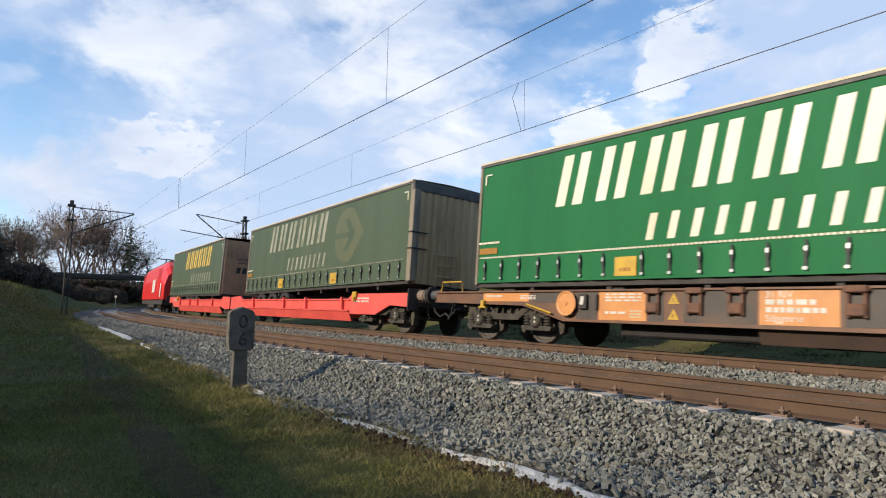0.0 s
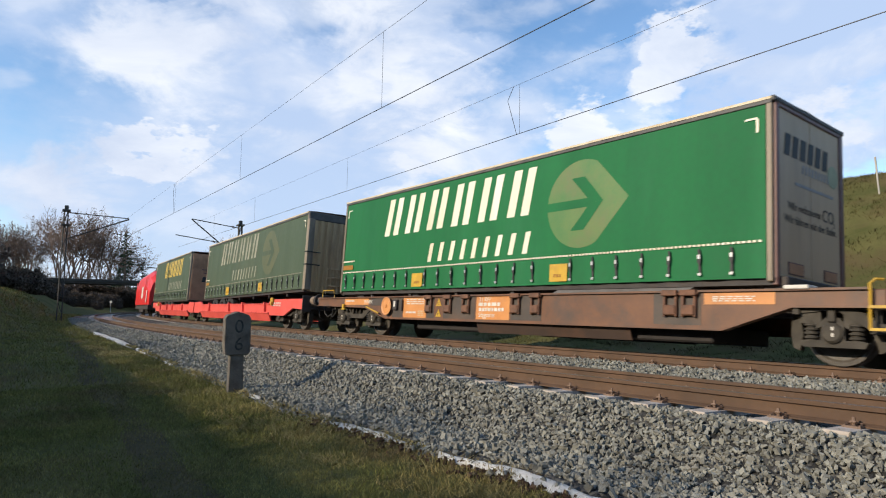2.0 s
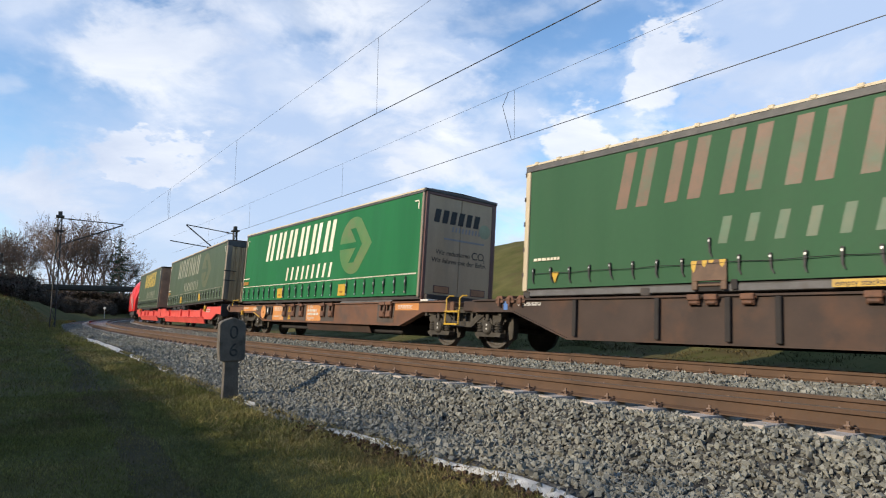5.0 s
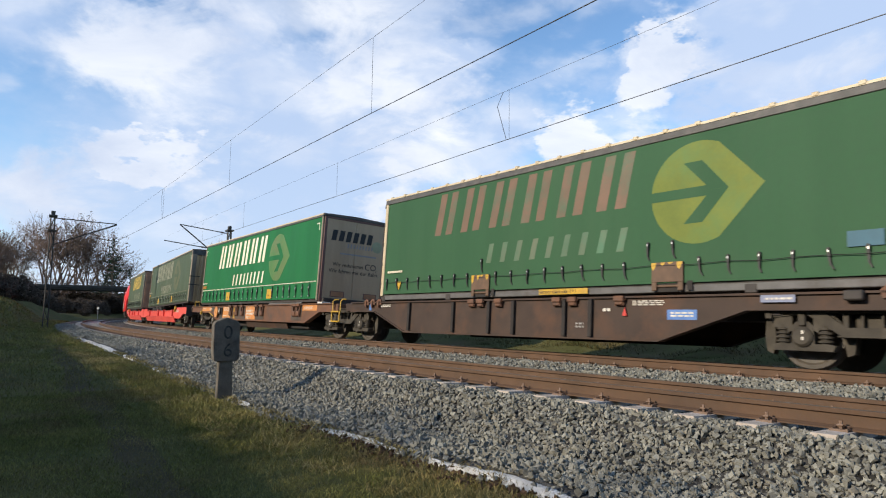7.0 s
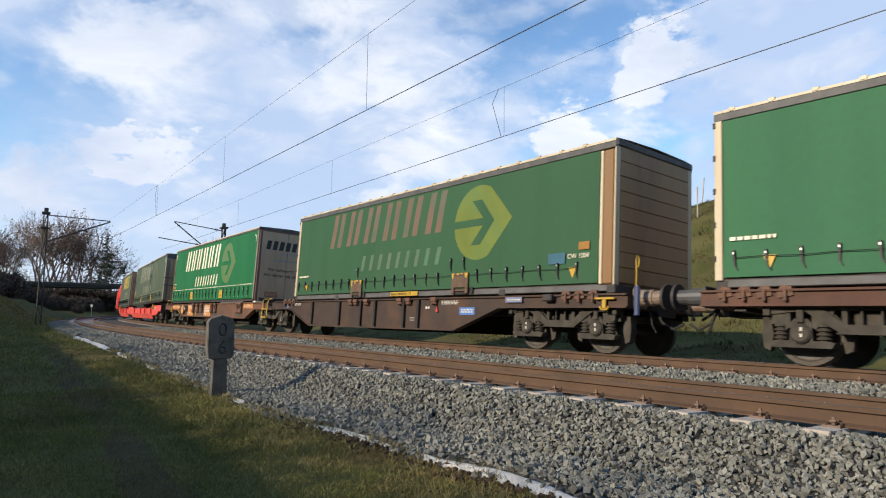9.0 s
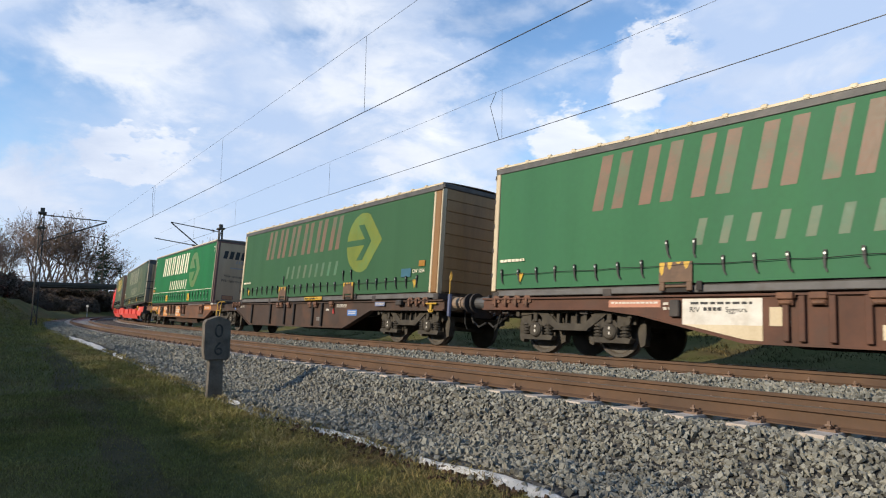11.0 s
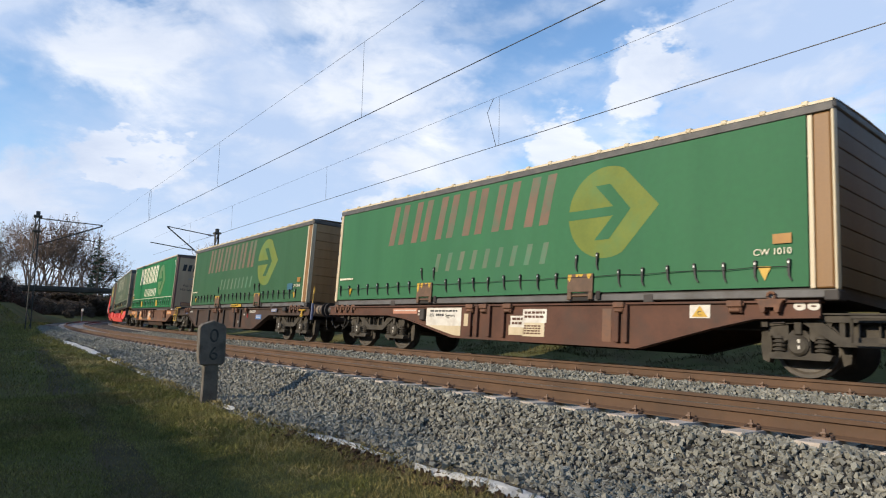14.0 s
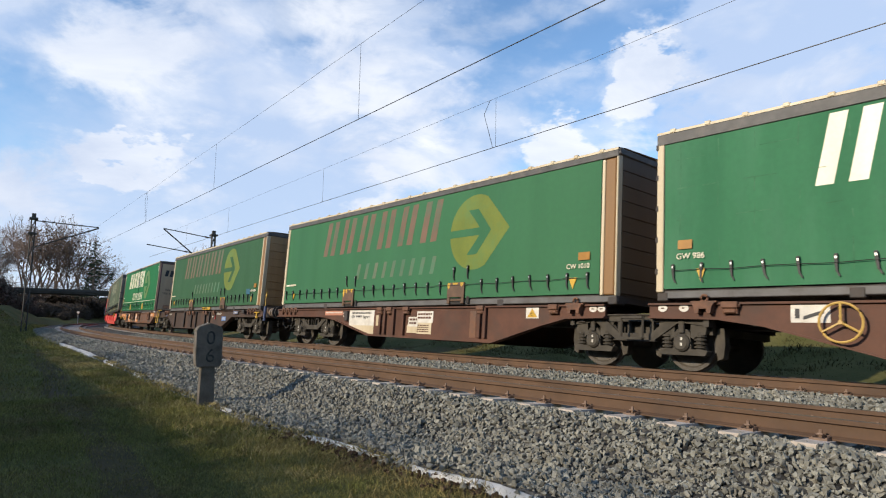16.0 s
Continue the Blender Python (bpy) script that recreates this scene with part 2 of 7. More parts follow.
MAT["print_pale"] = surface("print_pale", (0.055, 0.12, 0.062), (0.115, 0.13, 0.075), 2.0, 0.55, stain=(0.05, 0.16, 0.08), stain_amount=0.8)
MAT["print_dirty"] = surface("print_dirty", (0.18, 0.18, 0.12), (0.33, 0.31, 0.23), 2.0, 0.6, stain=(0.10, 0.12, 0.07), stain_amount=0.8)
MAT["print_yellow"] = surface("print_yellow", (0.55, 0.36, 0.04), (0.7, 0.46, 0.06), 2.0, 0.55, stain=(0.2, 0.2, 0.06), stain_amount=0.7)
MAT["emblem_yellow"] = surface("emblem_yellow", (0.112, 0.145, 0.027), (0.160, 0.188, 0.033), 1.5, 0.55, stain=(0.10, 0.18, 0.055), stain_amount=0.7, spec=0.2)
MAT["emblem_olive"] = surface("emblem_olive", (0.050, 0.150, 0.034), (0.105, 0.170, 0.040), 1.5, 0.5, stain=(0.125, 0.130, 0.046), stain_amount=0.7)
MAT["emblem_dirty"] = surface("emblem_dirty", (0.07, 0.085, 0.04), (0.095, 0.10, 0.042), 1.5, 0.6)
MAT["dark_rail"] = surface("dark_rail", (0.045, 0.042, 0.04), (0.085, 0.08, 0.075), 4.0, 0.6, stain=(0.14, 0.12, 0.10), stain_amount=0.5)
MAT["grey_beam"] = surface("grey_beam", (0.085, 0.082, 0.08), (0.135, 0.13, 0.127), 3.0, 0.6, stain=(0.07, 0.055, 0.045), stain_amount=0.6, spec=0.3)
MAT["orange_post"] = surface("tan_post", (0.165, 0.078, 0.022), (0.235, 0.122, 0.038), 3.0, 0.55, streak=1, stain=(0.2, 0.12, 0.055), stain_amount=0.5)
MAT["door_grey"] = surface("door_grey", (0.42, 0.295, 0.175), (0.52, 0.375, 0.23), 2.0, 0.5, streak=1, stain=(0.30, 0.225, 0.15), stain_amount=0.5)
MAT["door_brown"] = surface("panel_brown", (0.25, 0.145, 0.056), (0.36, 0.22, 0.10), 2.0, 0.55, streak=1, stain=(0.15, 0.095, 0.05), stain_amount=0.6)
# panel_brown darkened for the shade in the gap before the next body
MAT["panel_shaded"] = surface("panel_brown_shaded", (0.055, 0.036, 0.02), (0.095, 0.063, 0.035), 2.0, 0.55, streak=1, stain=(0.07, 0.045, 0.025), stain_amount=0.6)
MAT["crease"] = surface("crease", (0.026, 0.105, 0.047), (0.075, 0.18, 0.10), 7.0, 0.7, stain=(0.024, 0.10, 0.045), stain_amount=0.9, spec=0.15)
MAT["wall_tan"] = surface("corrugated_tan", (0.40, 0.255, 0.12), (0.58, 0.40, 0.21), 2.0, 0.6, streak=1, stain=(0.22, 0.13, 0.065), stain_amount=0.6)
MAT["trailer_post"] = surface("trailer_post", (0.16, 0.125, 0.085), (0.30, 0.24, 0.165), 3.0, 0.55, streak=1, stain=(0.07, 0.055, 0.04), stain_amount=0.7)
MAT["maroon"] = plain("maroon_frame", (0.14, 0.07, 0.06), 0.5)
MAT["black_ink"] = plain("black_ink", (0.02, 0.02, 0.02), 0.6)
MAT["grey_ink"] = plain("grey_ink", (0.28, 0.27, 0.26), 0.6)
MAT["worn_ink"] = surface("worn_ink", (0.022, 0.021, 0.02), (0.05, 0.047, 0.042), 9.0, 0.9, stain=(0.15, 0.14, 0.12), stain_amount=0.6)
MAT["white_ink"] = surface("white_ink", (0.50, 0.47, 0.41), (0.66, 0.62, 0.55), 5.0, 0.6, stain=(0.38, 0.32, 0.25), stain_amount=0.5)
MAT["yellow"] = surface("yellow_paint", (0.43, 0.25, 0.018), (0.56, 0.34, 0.025), 4.0, 0.5, stain=(0.28, 0.17, 0.04), stain_amount=0.6)
MAT["pad_brown"] = surface("pad_brown", (0.085, 0.048, 0.027), (0.135, 0.075, 0.041), 5.0, 0.65, stain=(0.06, 0.036, 0.022), stain_amount=0.6)
MAT["label_orange"] = surface("label_orange", (0.26, 0.115, 0.005), (0.33, 0.15, 0.010), 5.0, 0.5)
MAT["blue"] = surface("blue_paint", (0.06, 0.14, 0.36), (0.10, 0.22, 0.5), 4.0, 0.5)
MAT["blue_dark"] = surface("dark_blue_paint", (0.035, 0.05, 0.11), (0.06, 0.08, 0.17), 4.0, 0.5)
MAT["strap"] = plain("black_strap", (0.018, 0.018, 0.017), 0.6)
MAT["buckle"] = plain("steel_buckle", (0.45, 0.45, 0.43), 0.4, 0.7)
MAT["wagon_orange"] = surface("wagon_orange_brown", (0.09945, 0.04743, 0.02601), (0.176, 0.0765, 0.03442), 1.6, 0.55, stain=(0.06, 0.045, 0.036), stain_amount=0.85, bump=0.06)
MAT["wagon_grime"] = surface("wagon_grime", (0.045, 0.036, 0.03), (0.075, 0.058, 0.045), 2.0, 0.6, stain=(0.14, 0.075, 0.04), stain_amount=0.5)
MAT["a1_door"] = surface("door_rust_brown", (0.352, 0.1732, 0.085), (0.48, 0.2475, 0.1275), 2.0, 0.6, stain=(0.15, 0.08, 0.04), stain_amount=0.6)
MAT["wagon_fresh"] = surface("wagon_orange_panel", (0.50, 0.20, 0.055), (0.62, 0.27, 0.08), 2.0, 0.5, stain=(0.35, 0.15, 0.06), stain_amount=0.5)
MAT["wagon_umber"] = surface("wagon_umber", (0.042, 0.029, 0.023), (0.066, 0.044, 0.034), 1.6, 0.7, stain=(0.12, 0.058, 0.032), stain_amount=0.55, bump=0.06, spec=0.25)
MAT["wagon_brown"] = surface("wagon_brown", (0.072, 0.036, 0.025), (0.122, 0.057, 0.037), 1.6, 0.65, stain=(0.06, 0.044, 0.036), stain_amount=0.6, bump=0.06, spec=0.2)
MAT["wagon_red"] = surface("wagon_red", (0.62, 0.075, 0.055), (0.74, 0.11, 0.085), 1.5, 0.45, stain=(0.45, 0.06, 0.05), stain_amount=0.4)
MAT["loco_red"] = surface("loco_red", (0.58, 0.02, 0.018), (0.68, 0.03, 0.025), 1.0, 0.35)
# near-black that puts shade into ribs, slots and the pocket floor
MAT["shade_black"] = surface("shade_black", (0.012, 0.010, 0.009), (0.026, 0.02, 0.017), 3.0, 0.8)
MAT["frame_dark"] = surface("dark_frame", (0.024, 0.020, 0.018), (0.046, 0.038, 0.034), 3.0, 0.7, stain=(0.075, 0.05, 0.035), stain_amount=0.5, bump=0.1)
MAT["bogie"] = surface("bogie_grime", (0.034, 0.029, 0.022), (0.074, 0.063, 0.048), 5.0, 0.75, stain=(0.04, 0.034, 0.028), stain_amount=0.6, bump=0.2, bump_scale=60, spec=0.3)
MAT["wheel"] = surface("wheel_steel", (0.05, 0.042, 0.034), (0.092, 0.077, 0.06), 5.0, 0.6, stain=(0.04, 0.03, 0.026), stain_amount=0.5)
MAT["tread"] = plain("bright_tread", (0.40, 0.37, 0.34), 0.35, 0.9)
MAT["buffer_tan"] = surface("buffer_tan", (0.15, 0.115, 0.085), (0.26, 0.205, 0.155), 6.0, 0.55, stain=(0.20, 0.08, 0.035), stain_amount=0.5, bump=0.1)
MAT["buffer_grey"] = surface("buffer_grey", (0.05, 0.05, 0.05), (0.085, 0.084, 0.082), 6.0, 0.5, stain=(0.05, 0.035, 0.03), stain_amount=0.5)
MAT["rubber"] = plain("rubber", (0.02, 0.02, 0.02), 0.8)
MAT["glass"] = plain("dark_glass", (0.015, 0.018, 0.02), 0.1)
MAT["rust_latch"] = surface("rusty_latch", (0.09, 0.04125, 0.024), (0.1725, 0.07875, 0.04125), 8.0, 0.75, stain=(0.06, 0.045, 0.036), stain_amount=0.6, bump=0.15)
MAT["wheel_gold"] = surface("handwheel_yellow", (0.42, 0.26, 0.06), (0.55, 0.36, 0.1), 6.0, 0.5, stain=(0.3, 0.18, 0.07), stain_amount=0.5)
MAT["rail_rust"] = surface("rail_rust", (0.068, 0.038, 0.021), (0.115, 0.063, 0.034), 2.0, 0.8, stain=(0.07, 0.042, 0.027), stain_amount=0.6, bump=0.15, bump_scale=30)
MAT["rail_top"] = surface("rail_running_band", (0.13, 0.095, 0.07), (0.20, 0.155, 0.12), 3.0, 0.5, 0.4)
MAT["concrete"] = surface("sleeper_concrete", (0.38, 0.33, 0.285), (0.52, 0.46, 0.41), 5.0, 0.85, stain=(0.3, 0.24, 0.19), stain_amount=0.7, bump=0.2, vary=0.12)
MAT["clip"] = surface("rail_clip", (0.10, 0.06, 0.04), (0.2, 0.13, 0.09), 9.0, 0.6)
MAT["stone"] = surface("ballast_stone", (0.140, 0.138, 0.119), (0.258, 0.254, 0.220), 9.0, 0.85, stain=(0.22, 0.17, 0.115), stain_amount=0.3, vary=0.34, bump=0.2, bump_scale=80, spec=0.2)
MAT["post_stone"] = surface("weathered_stone", (0.08625, 0.0736, 0.0598), (0.161, 0.1403, 0.115), 5.0, 0.9, stain=(0.05, 0.043, 0.033), stain_amount=0.7, bump=0.5, bump_scale=35)
MAT["fleece"] = surface("white_fleece", (0.74, 0.73, 0.71), (0.86, 0.85, 0.83), 6.0, 0.85, stain=(0.4, 0.37, 0.33), stain_amount=0.35, bump=0.3, bump_scale=20)
MAT["mast"] = surface("mast_steel", (0.032, 0.03, 0.028), (0.06, 0.054, 0.048), 4.0, 0.7)
MAT["wire"] = plain("wire", (0.035, 0.033, 0.03), 0.5, 0.4)
MAT["insulator"] = plain("insulator", (0.10, 0.05, 0.035), 0.3)
MAT["bridge"] = surface("bridge_concrete", (0.045, 0.041, 0.037), (0.075, 0.069, 0.062), 0.5, 0.9, stain=(0.035, 0.032, 0.03), stain_amount=0.6, streak=1)
MAT["bark"] = surface("bark", (0.075, 0.054, 0.042), (0.14, 0.10, 0.08), 2.0, 0.9)
MAT["twig"] = surface("twig", (0.125, 0.084, 0.066), (0.21, 0.145, 0.115), 2.0, 0.9, vary=0.25)
MAT["needle"] = surface("needle", (0.018, 0.032, 0.016), (0.04, 0.06, 0.028), 2.0, 0.8, vary=0.3)
MAT["shrub"] = surface("shrub_twigs", (0.055, 0.040, 0.030), (0.11, 0.080, 0.058), 1.0, 0.9, vary=0.3)
MAT["wood_post"] = surface("grey_wood", (0.30, 0.27, 0.23), (0.45, 0.41, 0.36), 4.0, 0.85)
MAT["grass_blade"] = surface("grass_blade", (0.104, 0.116, 0.028), (0.255, 0.222, 0.072), 1.1, 0.7, stain=(0.20, 0.14, 0.068), stain_amount=0.85, vary=0.5, spec=0.15)
MAT["soil"] = surface("trodden_earth", (0.045, 0.034, 0.017), (0.08, 0.060, 0.028), 1.5, 0.95, stain=(0.075, 0.072, 0.026), stain_amount=0.7, bump=0.6, bump_scale=18, spec=0.1)
MAT["straw"] = surface("straw", (0.21, 0.17, 0.065), (0.36, 0.29, 0.125), 1.0, 0.8, stain=(0.11, 0.07, 0.035), stain_amount=0.6, vary=0.4, spec=0.15)
MAT["clod"] = surface("earth_clod", (0.040, 0.026, 0.018), (0.085, 0.055, 0.037), 6.0, 0.95, vary=0.4, bump=0.4, bump_scale=60, spec=0.1)
MAT["dead_leaf"] = surface("dead_leaf", (0.085, 0.055, 0.034), (0.15, 0.10, 0.062), 1.0, 0.9, vary=0.35)
MAT["plate_grey"] = surface("plate_lavender", (0.13, 0.15, 0.23), (0.19, 0.21, 0.31), 4.0, 0.5)
MAT["hill_grass"] = surface("hill_grass", (0.044, 0.042, 0.014), (0.095, 0.080, 0.031), 0.6, 0.85, stain=(0.145, 0.105, 0.052), stain_amount=0.65, vary=0.5, spec=0.1)


def ground_material():
    """Short turf with bare earth, dry grass and moss in patches."""
    m = surface("turf", (0.062, 0.066, 0.020), (0.118, 0.106, 0.040), 0.6, 0.95, stain=(0.095, 0.064, 0.034), stain_amount=0.75, bump=0.8, bump_scale=14, spec=0.05)
    return m


def bed_material():
    """Crushed stone from further off: near-black to grey cells, gap shade in their colour."""
    m = bpy.data.materials.new("ballast_bed")
    m.use_nodes = True
    tree = m.node_tree
    N = tree.nodes.new
    bsdf = tree.nodes["Principled BSDF"]
    co = N("ShaderNodeTexCoord")
    v = N("ShaderNodeTexVoronoi")
    v.inputs["Scale"].default_value = 19.0
    link(tree, co.outputs["Object"], v.inputs["Vector"])
    hsv = N("ShaderNodeSeparateColor")
    link(tree, v.outputs["Color"], hsv.inputs[0])
    ramp = N("ShaderNodeMix")
    ramp.data_type = "RGBA"
    # far darker than the loose stones, for the shade between them
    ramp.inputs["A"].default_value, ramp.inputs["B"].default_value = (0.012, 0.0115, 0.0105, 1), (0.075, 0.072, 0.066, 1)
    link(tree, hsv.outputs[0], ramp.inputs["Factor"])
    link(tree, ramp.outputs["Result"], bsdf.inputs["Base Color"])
    bsdf.inputs["Roughness"].default_value = 0.9
    b = N("ShaderNodeBump")
    b.invert = True
    b.inputs["Strength"].default_value, b.inputs["Distance"].default_value = 1.0, 0.05
    link(tree, v.outputs["Distance"], b.inputs["Height"])
    link(tree, b.outputs[0], bsdf.inputs["Normal"])
    return m


MAT["turf"] = ground_material()
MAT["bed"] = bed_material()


# ---- builders ----
def mesh_of(name, bm, material, smooth_it=False):
    me = bpy.data.meshes.new(name)
    bm.normal_update()
    bm.to_mesh(me)
    bm.free()
    for m in material if isinstance(material, (list, tuple)) else [material]:
        me.materials.append(m)
    if smooth_it:
        me.polygons.foreach_set("use_smooth", [True] * len(me.polygons))
    return me


def part(name, bm, material, parent, label="", smooth_it=False):
    ob = new(name, mesh_of(name, bm, material, smooth_it))
    ob.parent = parent
    return tagged(ob, label)


def share(name, mesh, parent, m):
    ob = new(name, mesh)
    ob.parent = parent
    ob.matrix_basis = m
    return ob


def thing(name, label, category, group="", kind=""):
    return tagged(new(name), label, category, group, kind)


def data_mesh(name, verts, faces, material, smooth_it=False):
    me = bpy.data.meshes.new(name)
    me.from_pydata(verts, [], faces)
    me.materials.append(material)
    me.polygons.foreach_set("use_smooth", [smooth_it] * len(me.polygons))
    me.update()
    return me


def box(bm, x0, x1, y0, y1, z0, z1, bevel=0.0, mat=0):
    vs = [bm.verts.new((x, y, z)) for x in (x0, x1) for y in (y0, y1) for z in (z0, z1)]
    fs = [bm.faces.new([vs[i] for i in q]) for q in ((0, 1, 3, 2), (4, 6, 7, 5), (0, 4, 5, 1), (2, 3, 7, 6), (0, 2, 6, 4), (1, 5, 7, 3))]
    for f in fs:
        f.material_index = mat
    if bevel:
        es = list({e for f in fs for e in f.edges})
        bmesh.ops.bevel(bm, geom=es, offset=bevel, segments=1, affect="EDGES")
    return fs


def frame_of(d):
    d = d.normalized()
    u = d.cross(Vector((0, 0, 1)) if abs(d.z) < 0.9 else Vector((1, 0, 0))).normalized()
    return u, d.cross(u)


def tube(bm, pts, r, n=6, r2=None, caps=True):
    """A round bar along the points; r to r2 in thickness."""
    pts = [Vector(p) for p in pts]
    rings = []
    for i, p in enumerate(pts):
        d = (pts[min(i + 1, len(pts) - 1)] - pts[max(i - 1, 0)])
        u, v = frame_of(d)
        rr = r if r2 is None else r + (r2 - r) * i / (len(pts) - 1)
        rings.append([bm.verts.new(p + (u * math.cos(2 * math.pi * k / n) + v * math.sin(2 * math.pi * k / n)) * rr) for k in range(n)])
    for a, b in zip(rings, rings[1:]):
        for k in range(n):
            bm.faces.new((a[k], a[(k + 1) % n], b[(k + 1) % n], b[k]))
    if caps:
        bm.faces.new(rings[0][::-1])
        bm.faces.new(rings[-1])


def prism(bm, pts, y0, y1, plane="xz", mat=0):
    """A flat outline given thickness: xz outlines go from y0 to y1, yz from x, xy from z."""
    def place(a, b, c):
        return {"xz": (a, c, b), "yz": (c, a, b), "xy": (a, b, c)}[plane]
    lo = [bm.verts.new(place(a, b, y0)) for a, b in pts]
    hi = [bm.verts.new(place(a, b, y1)) for a, b in pts]
    fs = [bm.faces.new(lo), bm.faces.new(hi[::-1])]
    n = len(pts)
    for i in range(n):
        fs.append(bm.faces.new((lo[i], hi[i], hi[(i + 1) % n], lo[(i + 1) % n])))
    for f in fs:
        f.material_index = mat
    bmesh.ops.recalc_face_normals(bm, faces=fs)
    return fs


def disc_pts(cx, cz, r, n=28, a0=0.0, a1=2 * math.pi):
    return [(cx + r * math.cos(a0 + (a1 - a0) * k / n), cz + r * math.sin(a0 + (a1 - a0) * k / n)) for k in range(n)]


def lathe_y(bm, cx, cz, rings, n=24):
    """Rings of (y, radius) round an axis across the wagon."""
    made = [[bm.verts.new((cx + r * math.cos(2 * math.pi * k / n), y, cz + r * math.sin(2 * math.pi * k / n))) for k in range(n)] for y, r in rings]
    fs = []
    for a, b in zip(made, made[1:]):
        fs += [bm.faces.new((a[k], a[(k + 1) % n], b[(k + 1) % n], b[k])) for k in range(n)]
    fs += [bm.faces.new(made[0]), bm.faces.new(made[-1][::-1])]
    bmesh.ops.recalc_face_normals(bm, faces=fs)


B = bmesh.new


def words(text, size, material, parent, m, name="lettering"):
    """Lettering in the built-in face, turned into a thin mesh; m places its lower left corner."""
    cu = bpy.data.curves.new(name, "FONT")
    cu.body, cu.size, cu.extrude = text, size, 0.002
    ob = bpy.data.objects.new(name, cu)
    scene.collection.objects.link(ob)
    me = bpy.data.meshes.new_from_object(ob)
    bpy.data.objects.remove(ob)
    me.materials.clear()
    me.materials.append(material)
    o = new(name, me)
    o.parent, o.matrix_basis = parent, m
    return o


SIDE = Matrix(((-1, 0, 0, 0), (0, 0, 1, 0), (0, 1, 0, 0), (0, 0, 0, 1)))   # writing on the side that faces the meadow


def on_side(x, y, z):
    return Matrix.Translation((x, y, z)) @ SIDE


# ---- ground ----
def build_ground():
    rings = [1.6]
    while rings[-1] < 3200:
        rings.append(rings[-1] * (1.03 if rings[-1] < 160 else 1.12))
    n = 300
    verts, faces = [(0, 0, ground_height(0, 0))], []
    for r in rings:
        for k in range(n):
            a = 2 * math.pi * k / n
            x, y = r * math.cos(a), r * math.sin(a)
            z = ground_height(x, y) if r < 300 else ground_height(x * 300 / r, y * 300 / r)
            verts.append((x, y, z))
    faces += [(0, 1 + k, 1 + (k + 1) % n) for k in range(n)]
    for i in range(len(rings) - 1):
        a, b = 1 + i * n, 1 + (i + 1) * n
        faces += [(a + k, b + k, b + (k + 1) % n, a + (k + 1) % n) for k in range(n)]
    ob = new("ground", data_mesh("ground", verts, faces, MAT["turf"], True))
    tagged(ob, "green meadow and grassy banks along the railway", "ground", kind="structure")


def steps(a, b, near=0.4, far=3.0, turn=45):
    out = [a]
    while out[-1] < b:
        out.append(out[-1] + (near if out[-1] < turn else far))
    return out


def bed_profile(s):
    t_off, t_z = toe(s)
    return [(t_off - 0.15, t_z - 0.06), (t_off + 0.15, t_z + 0.06), (-1.30, t_z + 0.05), (-0.94, (t_z + 0.05) * 0.55 - 0.11), (-0.60, -0.208), (-0.40, -0.202), (-0.16, -0.235), (0.75, -0.26), (1.85, -0.26), (2.2, -0.245), (3.0, -0.20), (3.55, -0.165), (3.95, -0.19),
            (5.0, -0.24), (6.5, -0.26), (7.0, -0.40), (8.1, -0.78)]


def bed_height(s, off):
    return table(off, bed_profile(s))


def build_bed():
    verts, faces = [], []
    ss = steps(-16, 235)
    for s in ss:
        for off, z in bed_profile(s):
            p = trk(s, off, z)
            p.z += noise.noise(p * 1.7) * 0.02
            verts.append(p)
    m = len(bed_profile(0))
    for i in range(len(ss) - 1):
        faces += [(i * m + k, i * m + k + 1, (i + 1) * m + k + 1, (i + 1) * m + k) for k in range(m - 1)]
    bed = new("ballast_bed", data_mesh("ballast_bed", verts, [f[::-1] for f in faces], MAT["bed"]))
    tagged(bed, "grey crushed-stone ballast bed under two railway tracks", "ballast", kind="structure")
    return bed


RAIL = [(-0.075, -0.172), (0.075, -0.172), (0.075, -0.160), (0.012, -0.140), (0.009, -0.052), (0.036, -0.038), (0.036, -0.006), (0.028, 0.0), (-0.028, 0.0), (-0.036, -0.006), (-0.036, -0.038), (-0.009, -0.052), (-0.012, -0.140), (-0.075, -0.160)]


def build_rail(off, up, parent):
    verts, faces, ss = [], [], steps(-16, 235, 1.0, 2.5)
    n = len(RAIL)
    for s in ss:
        verts += [trk(s, off + a, up + b) for a, b in RAIL]
    for i in range(len(ss) - 1):
        for k in range(n):
            faces.append((i * n + k, i * n + (k + 1) % n, (i + 1) * n + (k + 1) % n, (i + 1) * n + k))
    me = data_mesh("rail", verts, faces, MAT["rail_rust"])
    me.materials.append(MAT["rail_top"])
    for i, f in enumerate(me.polygons):
        if i % n == 7:
            f.material_index = 1
    ob = new("rail", me)
    ob.parent = parent
    bm = B()
    bm.from_mesh(me)
    bmesh.ops.recalc_face_normals(bm, faces=bm.faces)
    bm.to_mesh(me)
    bm.free()
    return ob


def sleeper_mesh():
    bm = B()
    for lo, hi, top in ((-1.22, -0.45, 0.0), (0.45, 1.22, 0.0), (-0.45, 0.45, -0.03)):
        prism(bm, [(-0.15, -0.2), (0.15, -0.2), (0.10, top), (-0.10, top)], lo, hi, "xz")
    return mesh_of("sleeper", bm, MAT["concrete"])


